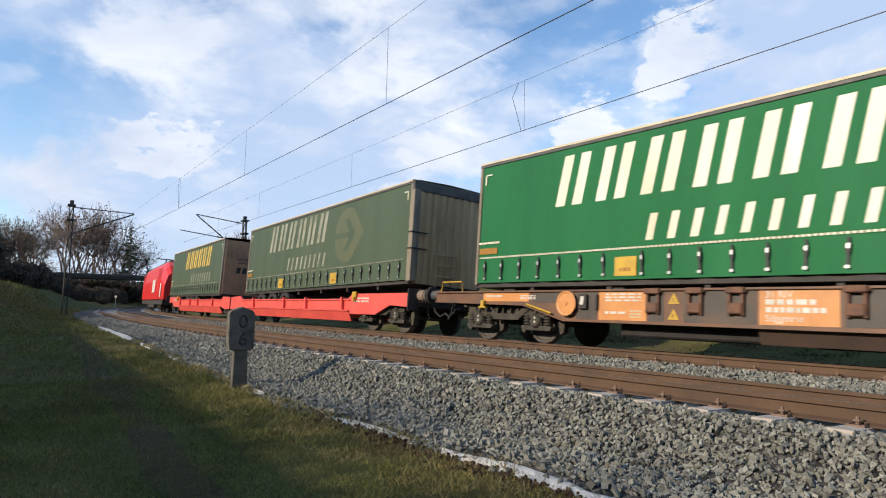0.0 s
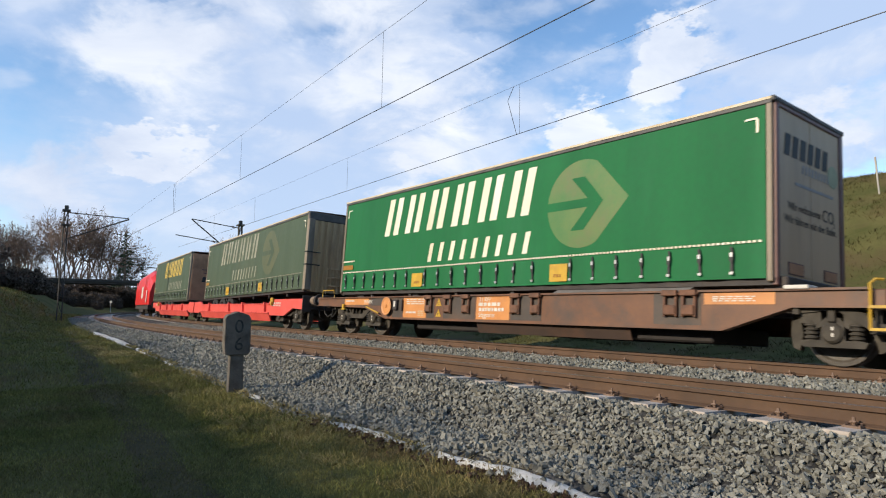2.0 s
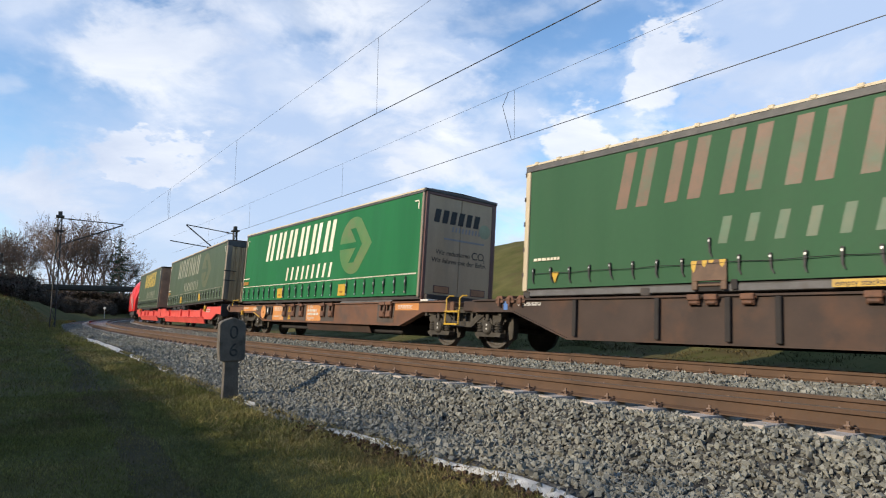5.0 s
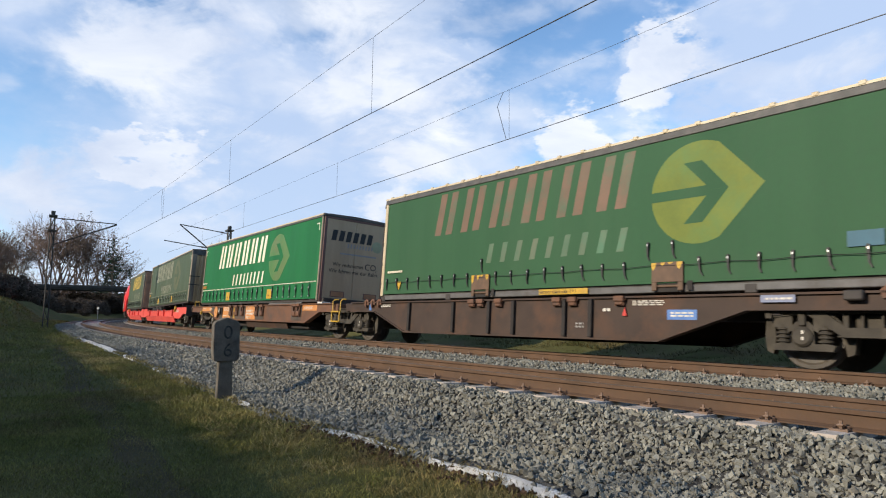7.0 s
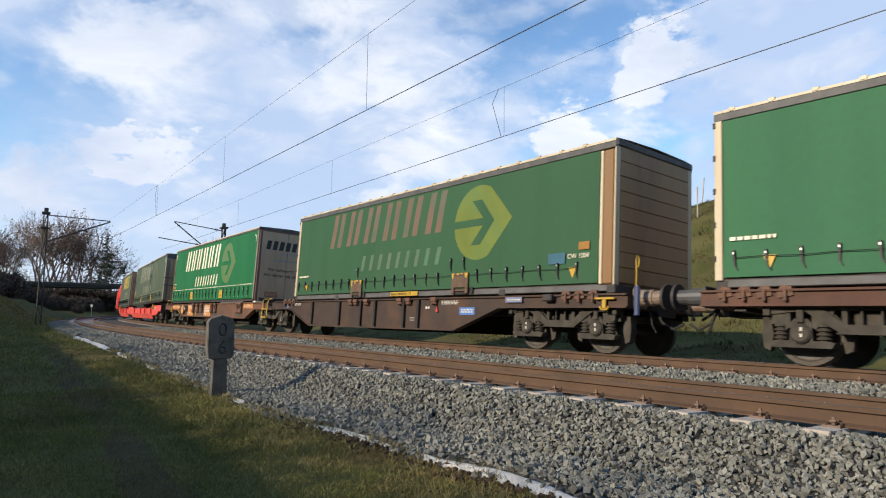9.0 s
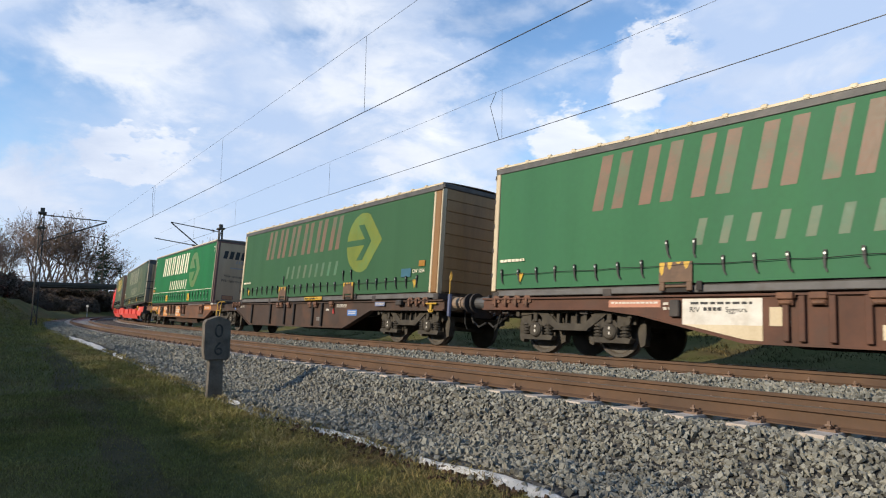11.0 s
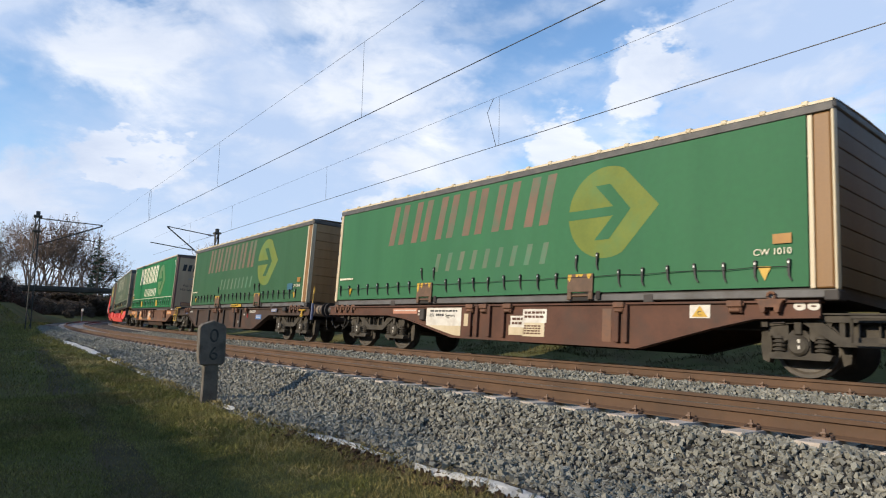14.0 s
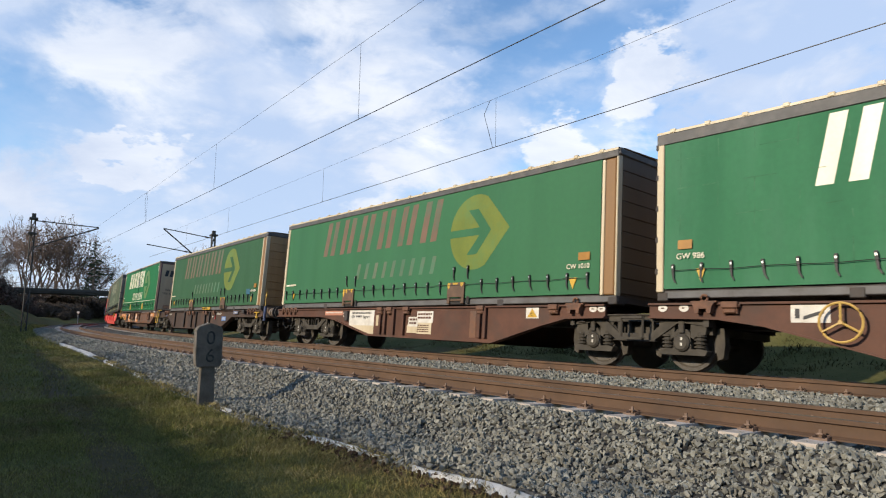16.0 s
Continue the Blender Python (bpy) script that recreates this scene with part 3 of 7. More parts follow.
def clip_mesh():
    """Angled guide plate, spring clip and screw of one fastening."""
    bm = B()
    box(bm, -0.07, 0.07, 0.075, 0.17, -0.005, 0.018)
    tube(bm, [(-0.055, 0.15, 0.02), (-0.055, 0.07, 0.035), (-0.02, 0.05, 0.03), (-0.018, 0.13, 0.05), (0.018, 0.13, 0.05), (0.02, 0.05, 0.03), (0.055, 0.07, 0.035), (0.055, 0.15, 0.02)], 0.008, 4)
    tube(bm, [(0, 0.11, 0.0), (0, 0.11, 0.085)], 0.014, 6)
    return mesh_of("rail_clip", bm, MAT["clip"])


def line_matrix(s, off, z, lean=0.0):
    h, n = along(s)
    h = (h + Vector((0, 0, GRADE))).normalized()
    up = Vector((0, 0, 1)) * math.cos(lean) + n * math.sin(lean)
    left = up.cross(h).normalized()
    up = h.cross(left)
    m = Matrix((h, left, up)).transposed().to_4x4()
    m.translation = trk(s, off, z)
    return m


def build_track(name, near_off, near_up, cant, first, label):
    t = tagged(new(name), label, "railway track", kind="structure")
    build_rail(near_off, near_up, t)
    build_rail(near_off + GAUGE, near_up - cant, t)
    mid, up, lean = near_off + GAUGE / 2, near_up - cant / 2 - 0.178, cant / GAUGE
    sm, cm = sleeper_mesh(), clip_mesh()
    co = np.array([v.co for v in sm.vertices])
    polys = [tuple(f.vertices) for f in sm.polygons]
    verts, faces = [], []
    for k in range(-22, 275):
        s = first + 0.6 * k
        m = line_matrix(s, mid, up, lean)
        if s < 48:
            sl = share("sleeper", sm, t, m)
            share("rail_clip", cm, sl, Matrix.Translation((0, GAUGE / 2, 0.0)))
            if s < 12:
                share("rail_clip", cm, sl, Matrix.Translation((0, -GAUGE / 2, 0.0)))
        else:
            i = len(verts)
            verts += [m @ Vector(c) for c in co]
            faces += [tuple(i + j for j in f) for f in polys]
    far = new("sleeper", data_mesh("sleepers_far", verts, faces, MAT["concrete"]))
    far.parent = t
    tagged(far, kind="stuff")
    return t


# ---- crushed stone ----
def rock_shapes(count=16):
    rng = np.random.default_rng(5)
    corners = np.array([(x, y, z) for x in (-1, 1) for y in (-1, 1) for z in (-1, 1)], float)
    quads = ((0, 1, 3, 2), (4, 6, 7, 5), (0, 4, 5, 1), (2, 3, 7, 6), (0, 2, 6, 4), (1, 5, 7, 3))
    tris = np.array([(q[k], q[(k + 1) % 4], 8 + i) for i, q in enumerate(quads) for k in range(4)])
    shapes = []
    for _ in range(count):
        c = corners * np.array((0.84, 0.60, 0.42)) * rng.uniform(0.6, 1.1, (8, 1)) + rng.uniform(-0.24, 0.24, (8, 3))
        mid = np.array([c[list(q)].mean(axis=0) * rng.uniform(0.95, 1.2) for q in quads])
        shapes.append(np.concatenate([c, mid]))
    return shapes, tris


def scatter_rocks(places, sizes, seed):
    shapes, tris = rock_shapes()
    rng = np.random.default_rng(seed)
    n = len(places)
    q = rng.normal(size=(n, 4))
    q /= np.linalg.norm(q, axis=1)[:, None]
    w, x, y, z = q.T
    rot = np.stack([1 - 2 * (y * y + z * z), 2 * (x * y - z * w), 2 * (x * z + y * w), 2 * (x * y + z * w), 1 - 2 * (x * x + z * z), 2 * (y * z - x * w), 2 * (x * z - y * w), 2 * (y * z + x * w), 1 - 2 * (x * x + y * y)], 1).reshape(n, 3, 3)
    pick = np.array(shapes)[rng.integers(0, len(shapes), n)] * np.asarray(sizes)[:, None, None]
    verts = np.einsum("nij,nkj->nki", rot, pick) + np.asarray(places)[:, None, :]
    faces = tris[None] + (np.arange(n) * 14)[:, None, None]
    return verts.reshape(-1, 3), faces.reshape(-1, 3)


def fast_mesh(name, verts, faces, material):
    me = bpy.data.meshes.new(name)
    nv, nf, k = len(verts), len(faces), faces.shape[1]
    me.vertices.add(nv)
    me.vertices.foreach_set("co", np.asarray(verts, np.float32).ravel())
    me.loops.add(nf * k)
    me.loops.foreach_set("vertex_index", np.asarray(faces, np.int32).ravel())
    me.polygons.add(nf)
    me.polygons.foreach_set("loop_start", np.arange(0, nf * k, k, dtype=np.int32))
    me.materials.append(material)
    me.polygons.foreach_set("use_smooth", np.zeros(nf, bool))
    me.update(calc_edges=True)
    return me


FLEECE = ((2.3, 4.9, 0.095), (5.35, 7.05, 0.07), (9.35, 9.75, 0.035), (14.3, 15.2, 0.07), (17.0, 18.6, 0.08), (18.9, 29.0, 0.15))


def build_stones(bed):
    rng = np.random.default_rng(11)
    places, sizes = [], []

    def strew(s0, s1, lo, hi, per_m2, size):
        for _ in range(int((s1 - s0) * (hi - lo) * per_m2)):
            s, off = rng.uniform(s0, s1), rng.uniform(lo, hi)
            if lo < -1:
                if off < toe(s)[0] - 0.12 + 0.15 * noise.noise(Vector((s * 1.5, 0, 0))):
                    continue
                if any(a < s < b and off < toe(s)[0] + 0.10 + 0.7 * w for a, b, w in FLEECE):
                    continue
            r = size * rng.uniform(0.6, 1.35)
            if lo < -1 and off > -0.54:      # over the sleepers' ends
                if off > -0.32 + 0.05 * math.sin(s * 5.1) and abs((s - 2.0636) / 0.6 % 1.0 - 0.5) > 0.5 - 0.14 / 0.6:
                    continue
                places.append(trk(s, off, -0.195 - 0.03 * smooth(-0.35, -0.1, off) + r * rng.uniform(-0.6, 0.3)))
            else:
                places.append(trk(s, off, bed_height(s, off) + r * rng.uniform(-0.4, 1.15)))
            sizes.append(r)
    strew(-1.0, 6.0, -2.35, -0.12, 1080, 0.0255)
    strew(6.0, 13.0, -2.35, -0.12, 920, 0.0275)
    strew(13.0, 26.0, -2.3, -0.12, 520, 0.034)
    strew(26.0, 60.0, -2.1, -0.40, 230, 0.044)
    strew(-1.0, 16.0, 1.75, 3.72, 520, 0.033)
    strew(16.0, 40.0, 1.75, 3.72, 330, 0.037)
    strew(0.0, 20.0, 0.2, 1.3, 90, 0.034)
    strew(-1.0, 20.0, 4.5, 7.4, 60, 0.036)
    v, f = scatter_rocks(places, sizes, 3)
    rest = new("crushed_stone", fast_mesh("crushed_stone", v, f, MAT["stone"]))
    rest.parent = bed
    tagged(rest, kind="stuff")
    # single stones lying loose at the foot of the slope
    shapes, tris = rock_shapes()
    meshes = [fast_mesh("stone", sh, tris, MAT["stone"]) for sh in shapes]
    for i in range(300):
        s = rng.uniform(1.2, 9.0)
        off = rng.uniform(toe(s)[0] - 0.12, -0.7)
        r = rng.uniform(0.028, 0.044)
        m = Matrix.Translation(trk(s, off, bed_height(s, off) + 0.028 + r * 0.4)) @ Euler(rng.uniform(0, 6.28, 3)).to_matrix().to_4x4() @ Matrix.Scale(r, 4)
        share("stone", meshes[i % len(meshes)], bed, m)


# ---- turf ----
def path_line(s):
    return table(s, ((4, -4.45), (9, -4.1), (14, -3.7), (26, -2.85))) + 0.08 * math.sin(s * 0.9)


def build_path():
    verts, faces = [], []
    k = 130
    for i in range(k):
        s = -9.0 + 34.5 * i / (k - 1)
        for f in (-1, -0.4, 0.3, 1):
            w = (0.34 + 0.14 * noise.noise(Vector((s * 1.1, f, 3)))) * smooth(-9.2, -6, s) * smooth(25.8, 20, s)
            p = trk(s, path_line(s) + f * w)
            verts.append((p.x, p.y, ground_height(p.x, p.y) + (0.008 if abs(f) < 1 else -0.01)))
    for i in range(k - 1):
        faces += [(i * 4 + j, i * 4 + j + 1, i * 4 + j + 5, i * 4 + j + 4) for j in range(3)]
    ob = new("footpath", data_mesh("footpath", verts, [f[::-1] for f in faces], MAT["soil"], True))
    tagged(ob, "narrow trodden path of bare brown earth in the meadow", "path", kind="structure")


def build_grass():
    rng = np.random.default_rng(21)
    n = 0
    base, height, lean = [], [], []

    def sow(count, s0, s1, lo, hi, h0, h1, patch=0.0):
        for _ in range(count):
            s, off = rng.uniform(s0, s1), rng.uniform(lo, hi)
            p = trk(s, off)
            if off > toe(s)[0] + 0.05 + 0.12 * noise.noise(Vector((s * 2.0, 1.0, 0))):
                continue
            if off > toe(s)[0] - 0.06 and any(a < s < b for a, b, _ in FLEECE):
                continue
            if s < 26 and abs(off - path_line(s)) < 0.3 + 0.12 * noise.noise(Vector((s * 1.3, 7.0, 0))) and rng.uniform() < 0.15:
                continue
            if patch and noise.noise(Vector((p.x * 0.8, p.y * 0.8, 0))) < rng.uniform(-1.3, 0.3) * (0.6 + 0.4 * patch):
                continue
            base.append((p.x, p.y, ground_height(p.x, p.y) - 0.005))
            height.append(rng.uniform(h0, h1))
    sow(250000, 1.0, 12.0, -5.6, -2.0, 0.010, 0.040, 0.45)
    sow(16000, 1.0, 16.0, -3.1, -2.05, 0.03, 0.10, 1.3)
    sow(45000, -9.0, 1.2, -9.0, -2.0, 0.02, 0.06, 0.35)
    sow(30000, 1.0, 9.0, -9.5, -5.5, 0.02, 0.06, 0.35)
    sow(60000, 8.0, 26.0, -9.0, -1.9, 0.03, 0.075, 0.35)
    sow(24000, 24.0, 50.0, -9.0, -1.8, 0.06, 0.13, 0.5)
    sow(16000, 45.0, 85.0, -14.0, -1.9, 0.12, 0.3, 0.6)
    b, h = np.array(base), np.array(height)
    n = len(b)
    a = rng.uniform(0, 2 * np.pi, n)
    wide = np.stack([np.cos(a), np.sin(a), np.zeros(n)], 1) * (0.0012 + 0.0004 * np.linalg.norm(b[:, :2], axis=1))[:, None]
    tip = b + np.stack([rng.normal(0, 0.55, n) * h, rng.normal(0, 0.55, n) * h, h], 1)
    verts = np.stack([b - wide, b + wide, tip], 1).reshape(-1, 3)
    faces = np.arange(n * 3).reshape(n, 3)
    tagged(new("grass", fast_mesh("grass", verts, faces, MAT["grass_blade"])), "short meadow grass with dry tufts beside the ballast", "grass", kind="stuff")
    # dry straw among the green by the stones, thickened to lighten the sunlit strip
    base, height = [], []
    for _ in range(34000):
        s, off = rng.uniform(1.0, 20.0), rng.uniform(-3.2, -1.95)
        p = trk(s, off)
        if off > toe(s)[0] + 0.12 or noise.noise(Vector((p.x * 1.3, p.y * 1.3, 2))) < rng.uniform(-0.3, 0.35):
            continue
        base.append((p.x, p.y, ground_height(p.x, p.y) - 0.005 + (0.05 if off > toe(s)[0] - 0.05 else 0)))
        height.append(rng.uniform(0.02, 0.09))
    b, h = np.array(base), np.array(height)
    n = len(b)
    a = rng.uniform(0, 2 * np.pi, n)
    wide = np.stack([np.cos(a), np.sin(a), np.zeros(n)], 1) * (0.0024 + 0.0005 * np.linalg.norm(b[:, :2], axis=1))[:, None]
    tip = b + np.stack([rng.normal(0, 0.9, n) * h, rng.normal(0, 0.9, n) * h, h * 0.8], 1)
    verts = np.stack([b - wide, b + wide, tip], 1).reshape(-1, 3)
    tagged(new("dry_grass", fast_mesh("dry_grass", verts, np.arange(n * 3).reshape(n, 3), MAT["straw"])), "dry straw-coloured grass at the ballast's edge", "grass", kind="stuff")
    # tussocks on the slope beyond the line
    base, height = [], []
    for k in range(240000):
        s, off = (rng.uniform(-30, 24), rng.uniform(12, 36)) if k < 175000 else (rng.uniform(-10, 40), rng.uniform(7.9, 13))
        p = trk(s, off)
        if noise.noise(Vector((p.x * 0.5, p.y * 0.5, 5))) < rng.uniform(-0.6, 0.3):
            continue
        base.append((p.x, p.y, ground_height(p.x, p.y) - 0.02))
        height.append(rng.uniform(0.05, 0.19) * (0.5 + 0.8 * abs(noise.noise(Vector((p.x * 1.1, p.y * 1.1, 9))) * 1.6)) if k < 175000 else rng.uniform(0.03, 0.09))
    b, h = np.array(base), np.array(height)
    n = len(b)
    a = rng.uniform(0, 2 * np.pi, n)
    wide = np.stack([np.cos(a), np.sin(a), np.zeros(n)], 1) * (h * rng.uniform(0.10, 0.19, n))[:, None]
    tip = b + np.stack([rng.normal(0, 0.6, n) * h, rng.normal(0, 0.6, n) * h, h], 1)
    verts = np.stack([b - wide, b + wide, tip], 1).reshape(-1, 3)
    tagged(new("hill_grass", fast_mesh("hill_grass", verts, np.arange(n * 3).reshape(n, 3), MAT["hill_grass"])), "rough winter grass on the sloping bank", "grass", kind="stuff")


def build_clods():
    """Crumbled dark earth thrown up along the fleece."""
    rng = np.random.default_rng(77)
    places, sizes = [], []
    for _ in range(800):
        s = rng.uniform(2.4, 8.0)
        off = toe(s)[0] - abs(rng.normal(0.04, 0.13))
        if noise.noise(Vector((s * 1.1, 0, 12))) < rng.uniform(-0.5, 0.4):
            continue
        p = trk(s, off)
        r = rng.uniform(0.012, 0.036)
        places.append((p.x, p.y, ground_height(p.x, p.y) + r * rng.uniform(0.1, 0.9)))
        sizes.append(r)
    v, f = scatter_rocks(places, sizes, 9)
    tagged(new("earth_clods", fast_mesh("earth_clods", v, f, MAT["clod"])), "crumbled dark brown earth along the white fleece", "earth", kind="stuff")


def build_fleece():
    """White fleece that shows along the foot of the ballast, in torn lengths."""
    for s0, s1, w in FLEECE:
        bm = B()
        rows = []
        k = int((s1 - s0) / 0.12) + 2
        for i in range(k):
            s = s0 + (s1 - s0) * i / (k - 1)
            t_off, t_z = toe(s)
            ww = w * (0.75 + 0.5 * noise.noise(Vector((s * 2.2, 4, 0)))) * min(1, 0.3 + 4 * i / k, 0.3 + 4 * (k - 1 - i) / k)
            mid = t_off + 0.02 + 0.07 * noise.noise(Vector((s * 0.9, 0, 2)))
            row = []
            for j, f in enumerate((-1, -0.3, 0.35, 1)):
                z = max(t_z, bed_height(s, mid + ww * f)) + 0.045 + 0.02 * noise.noise(Vector((s * 5, f, 0))) - (0.05 if j in (0, 3) else 0)
                row.append(bm.verts.new(trk(s, mid + ww * f, z)))
            rows.append(row)
        for a, b in zip(rows, rows[1:]):
            for j in range(3):
                bm.faces.new((a[j], b[j], b[j + 1], a[j + 1]))
        bmesh.ops.solidify(bm, geom=bm.faces[:], thickness=0.006)
        ob = new("ground_fleece", mesh_of("ground_fleece", bm, MAT["fleece"], True))
        tagged(ob, "strip of dirty white fleece at the ballast's foot", "ground fleece", "fleece along the ballast")


# ---- kilometre stone ----
def build_stone_post():
    x, y = -3.27, 10.62
    t = thing("kilometre_stone", "weathered grey stone kilometre marker with dark numerals", "kilometre stone")
    h, n = along(10.0)
    facing = Vector((-x, -y, 0)).normalized()
    ang = math.atan2(facing.y, facing.x) + math.pi / 2 + radians(9)
    t.matrix_basis = Matrix.Translation((x, y, -0.76)) @ Matrix.Rotation(ang, 4, "Z") @ Matrix.Rotation(radians(-0.6), 4, "Y")
    bm = B()
    prism(bm, [(-0.125, 0.0), (0.125, 0.0), (0.105, 0.78), (-0.105, 0.78)], -0.10, 0.08)
    bmesh.ops.bevel(bm, geom=bm.edges[:], offset=0.012, segments=1, affect="EDGES")
    part("post", bm, MAT["post_stone"], t)
    bm = B()
    prism(bm, [(-0.19, 0.74), (-0.15, 0.72), (0.15, 0.72), (0.19, 0.74), (0.205, 0.86), (0.205, 1.30), (0.17, 1.36), (0.0, 1.42), (-0.17, 1.36), (-0.205, 1.30), (-0.205, 0.86)], -0.13, 0.10)
    bmesh.ops.bevel(bm, geom=bm.edges[:], offset=0.012, segments=1, affect="EDGES")
    head = part("head", bm, MAT["post_stone"], t)
    face = Matrix(((1, 0, 0, 0), (0, 0, -1, 0), (0, 1, 0, 0), (0, 0, 0, 1)))
    words("0", 0.30, MAT["worn_ink"], head, Matrix.Translation((-0.055, -0.132, 1.08)) @ face, "numeral")
    words("6", 0.30, MAT["worn_ink"], head, Matrix.Translation((-0.055, -0.132, 0.80)) @ face, "numeral")


# ---- overhead line ----
def wire_mesh(pts, r):
    bm = B()
    tube(bm, pts, r, 5)
    return bm


CW1 = (Vector((2.21, 9.63, 5.5)), Vector((-20.37, 42.81, 5.5)))
CW2 = (Vector((6.89, 9.76, 5.5)), Vector((-10.36, 35.85, 5.5)))


def build_wires():
    for (a, b), carry, lo, hi, label in ((CW1, 1.45, -0.9, 1.17, "contact wire with catenary and droppers over the near track"), (CW2, 1.15, -1.0, 1.62, "contact wire with catenary and droppers over the train's track")):
        t = thing("overhead_wire", label, "overhead wire")
        d = b - a
        L = d.length
        p0, p1 = a + d * lo, a + d * hi
        bm = wire_mesh([p0 + (p1 - p0) * k / 12 for k in range(13)], 0.0095)
        part("contact_wire", bm, MAT["wire"], t)
        p = []
        span = (p1 - p0).length

        def sag(u):
            v = lo + (hi - lo) * u
            return (1.97 - 0.57 * v) if carry > 1.3 else 1.37
        for k in range(25):
            u = k / 24
            q = p0 + (p1 - p0) * u
            p.append(q + Vector((0, 0, sag(u))))
        part("catenary_wire", wire_mesh(p, 0.0042), MAT["wire"], t)
        for s in (-17, -5.5, 1.0, 12.48, 23.4, 34.6) if a is CW1[0] else (-14, -3.0, 12.0, 23.1, 35.2, 44.0):
            best = min(range(200), key=lambda k: abs(on_line(p0 + (p1 - p0) * (k / 199))[0] - s))
            u = best / 199
            q = p0 + (p1 - p0) * u
            part("dropper", wire_mesh([q, q + Vector((0, 0, sag(u)))], 0.0045), MAT["wire"], t)
            if s in (34.6, 12.0):
                e = d.normalized()
                part("jumper", wire_mesh([q + e * 0.12, q + e * 0.32 + Vector((0, 0, 0.4 * sag(u))), q + e * 0.5 + Vector((0, 0, 0.75 * sag(u))), q + e * 0.25 + Vector((0, 0, sag(u)))], 0.008), MAT["wire"], t)


def build_mast(x, y, z0, top, arms, name_label):
    """A lattice mast on the meadow's or the hill's side, with its bracket over the track."""
    t = thing("catenary_mast", name_label, "catenary mast", "masts of the overhead line")
    h, n = along(on_line((x, y))[0])
    m = Matrix((h, n, Vector((0, 0, 1)))).transposed().to_4x4()
    m.translation = (x, y, z0)
    t.matrix_basis = m
    H = top - z0
    for a in (-1, 1):
        for b in (-1, 1):
            bm = B()
            tube(bm, [(a * 0.16, b * 0.14, 0), (a * 0.12, b * 0.11, H)], 0.036, 4)
            part("leg", bm, MAT["mast"], t)
    for side in (-1, 1):
        for ax in (0, 1):
            bm = B()
            k = 9
            for i in range(k):
                f0, f1 = i / k, (i + 1) / k
                w0, w1 = 0.16 - 0.04 * f0, 0.16 - 0.04 * f1
                v0, v1 = 0.14 - 0.03 * f0, 0.14 - 0.03 * f1
                e = 1 if i % 2 else -1
                if ax:
                    tube(bm, [(e * w0, side * v0, f0 * H), (-e * w1, side * v1, f1 * H)], 0.02, 4)
                else:
                    tube(bm, [(side * w0, e * v0, f0 * H), (side * w1, -e * v1, f1 * H)], 0.02, 4)
            part("bracing", bm, MAT["mast"], t)
    for z in (H, H - 0.95):
        bm = B()
        box(bm, -0.34, 0.34, -0.24, 0.24, z - 0.1, z + 0.02, 0.02)
        part("cap_plate", bm, MAT["mast"], t)
    bm = B()
    box(bm, -0.12, 0.12, -0.12, 0.12, H, H + 0.3, 0.02)
    part("top_bracket", bm, MAT["mast"], t)
    bm = B()
    box(bm, -0.5, 0.5, -0.45, 0.45, -0.4, 0.06, 0.03)
    part("foundation", bm, MAT["bridge"], t)
    for a, b, r in arms:
        bm = B()
        tube(bm, [a, b], r, 6)
        part("bracket_tube", bm, MAT["mast"], t)
        d = Vector(b) - Vector(a)
        bm = B()
        for f in (0.10, 0.13):
            p = Vector(a) + d * f
            tube(bm, [p - d.normalized() * 0.03, p + d.normalized() * 0.03], 0.07, 8)
        part("insulator", bm, MAT["insulator"], t)


# ---- bridge, trees, vineyard posts ----
def build_bridge():
    t = thing("road_bridge", "low grey concrete road bridge across the railway", "bridge")
    c = Vector((-74.0, 146.0, 0))
    h, n = along(on_line(c)[0])
    ax = Vector((0.88, 0.475, 0)).normalized()
    m = Matrix((ax, Vector((-ax.y, ax.x, 0)), Vector((0, 0, 1)))).transposed().to_4x4()
    m.translation = c
    t.matrix_basis = m
    bm = B()
    box(bm, -45, 45, -4.2, 4.2, 5.3, 6.1, 0.08)
    box(bm, -45, 45, -4.5, -4.1, 5.75, 6.35, 0.05)
    box(bm, -45, 45, 4.1, 4.5, 5.75, 6.35, 0.05)
    part("deck", bm, MAT["bridge"], t)
    for x in range(-44, 45, 2):
        bm = B()
        box(bm, x - 0.05, x + 0.05, -4.35, -4.25, 6.35, 7.3)
        part("railing_post", bm, MAT["mast"], t)
    for z in (6.65, 6.95, 7.3):
        bm = B()
        tube(bm, [(-45, -4.3, z), (45, -4.3, z)], 0.04, 5)
        part("rail_bar", bm, MAT["mast"], t)
    for x0, x1 in ((-16, -11), (17.0, 20.0)):
        bm = B()
        prism(bm, [(x0, -1.5), (x1, -1.5), (x1, 5.3), (x0, 5.3)], -4.0, 4.0)
        part("abutment", bm, MAT["bridge"], t)
    for y in (-3, 0, 3):
        bm = B()
        tube(bm, [(7.6, y, -1.5), (7.6, y, 5.3)], 0.45, 10)
        part("pier", bm, MAT["bridge"], t)


def limb(bucket, pts, r0, r1, n):
    """One tapered limb of n sides into a bucket of corners and faces."""
    prev = None
    for i, q in enumerate(pts):
        u, v = frame_of(pts[min(i + 1, len(pts) - 1)] - pts[max(i - 1, 0)])
        rr = r0 + (r1 - r0) * i / (len(pts) - 1)
        base = len(bucket[0])
        bucket[0].extend(q + (u * math.cos(2 * math.pi * k / n) + v * math.sin(2 * math.pi * k / n)) * rr for k in range(n))
        if prev is not None:
            bucket[1].extend((prev + k, prev + (k + 1) % n, base + (k + 1) % n, base + k) for k in range(n))
        prev = base


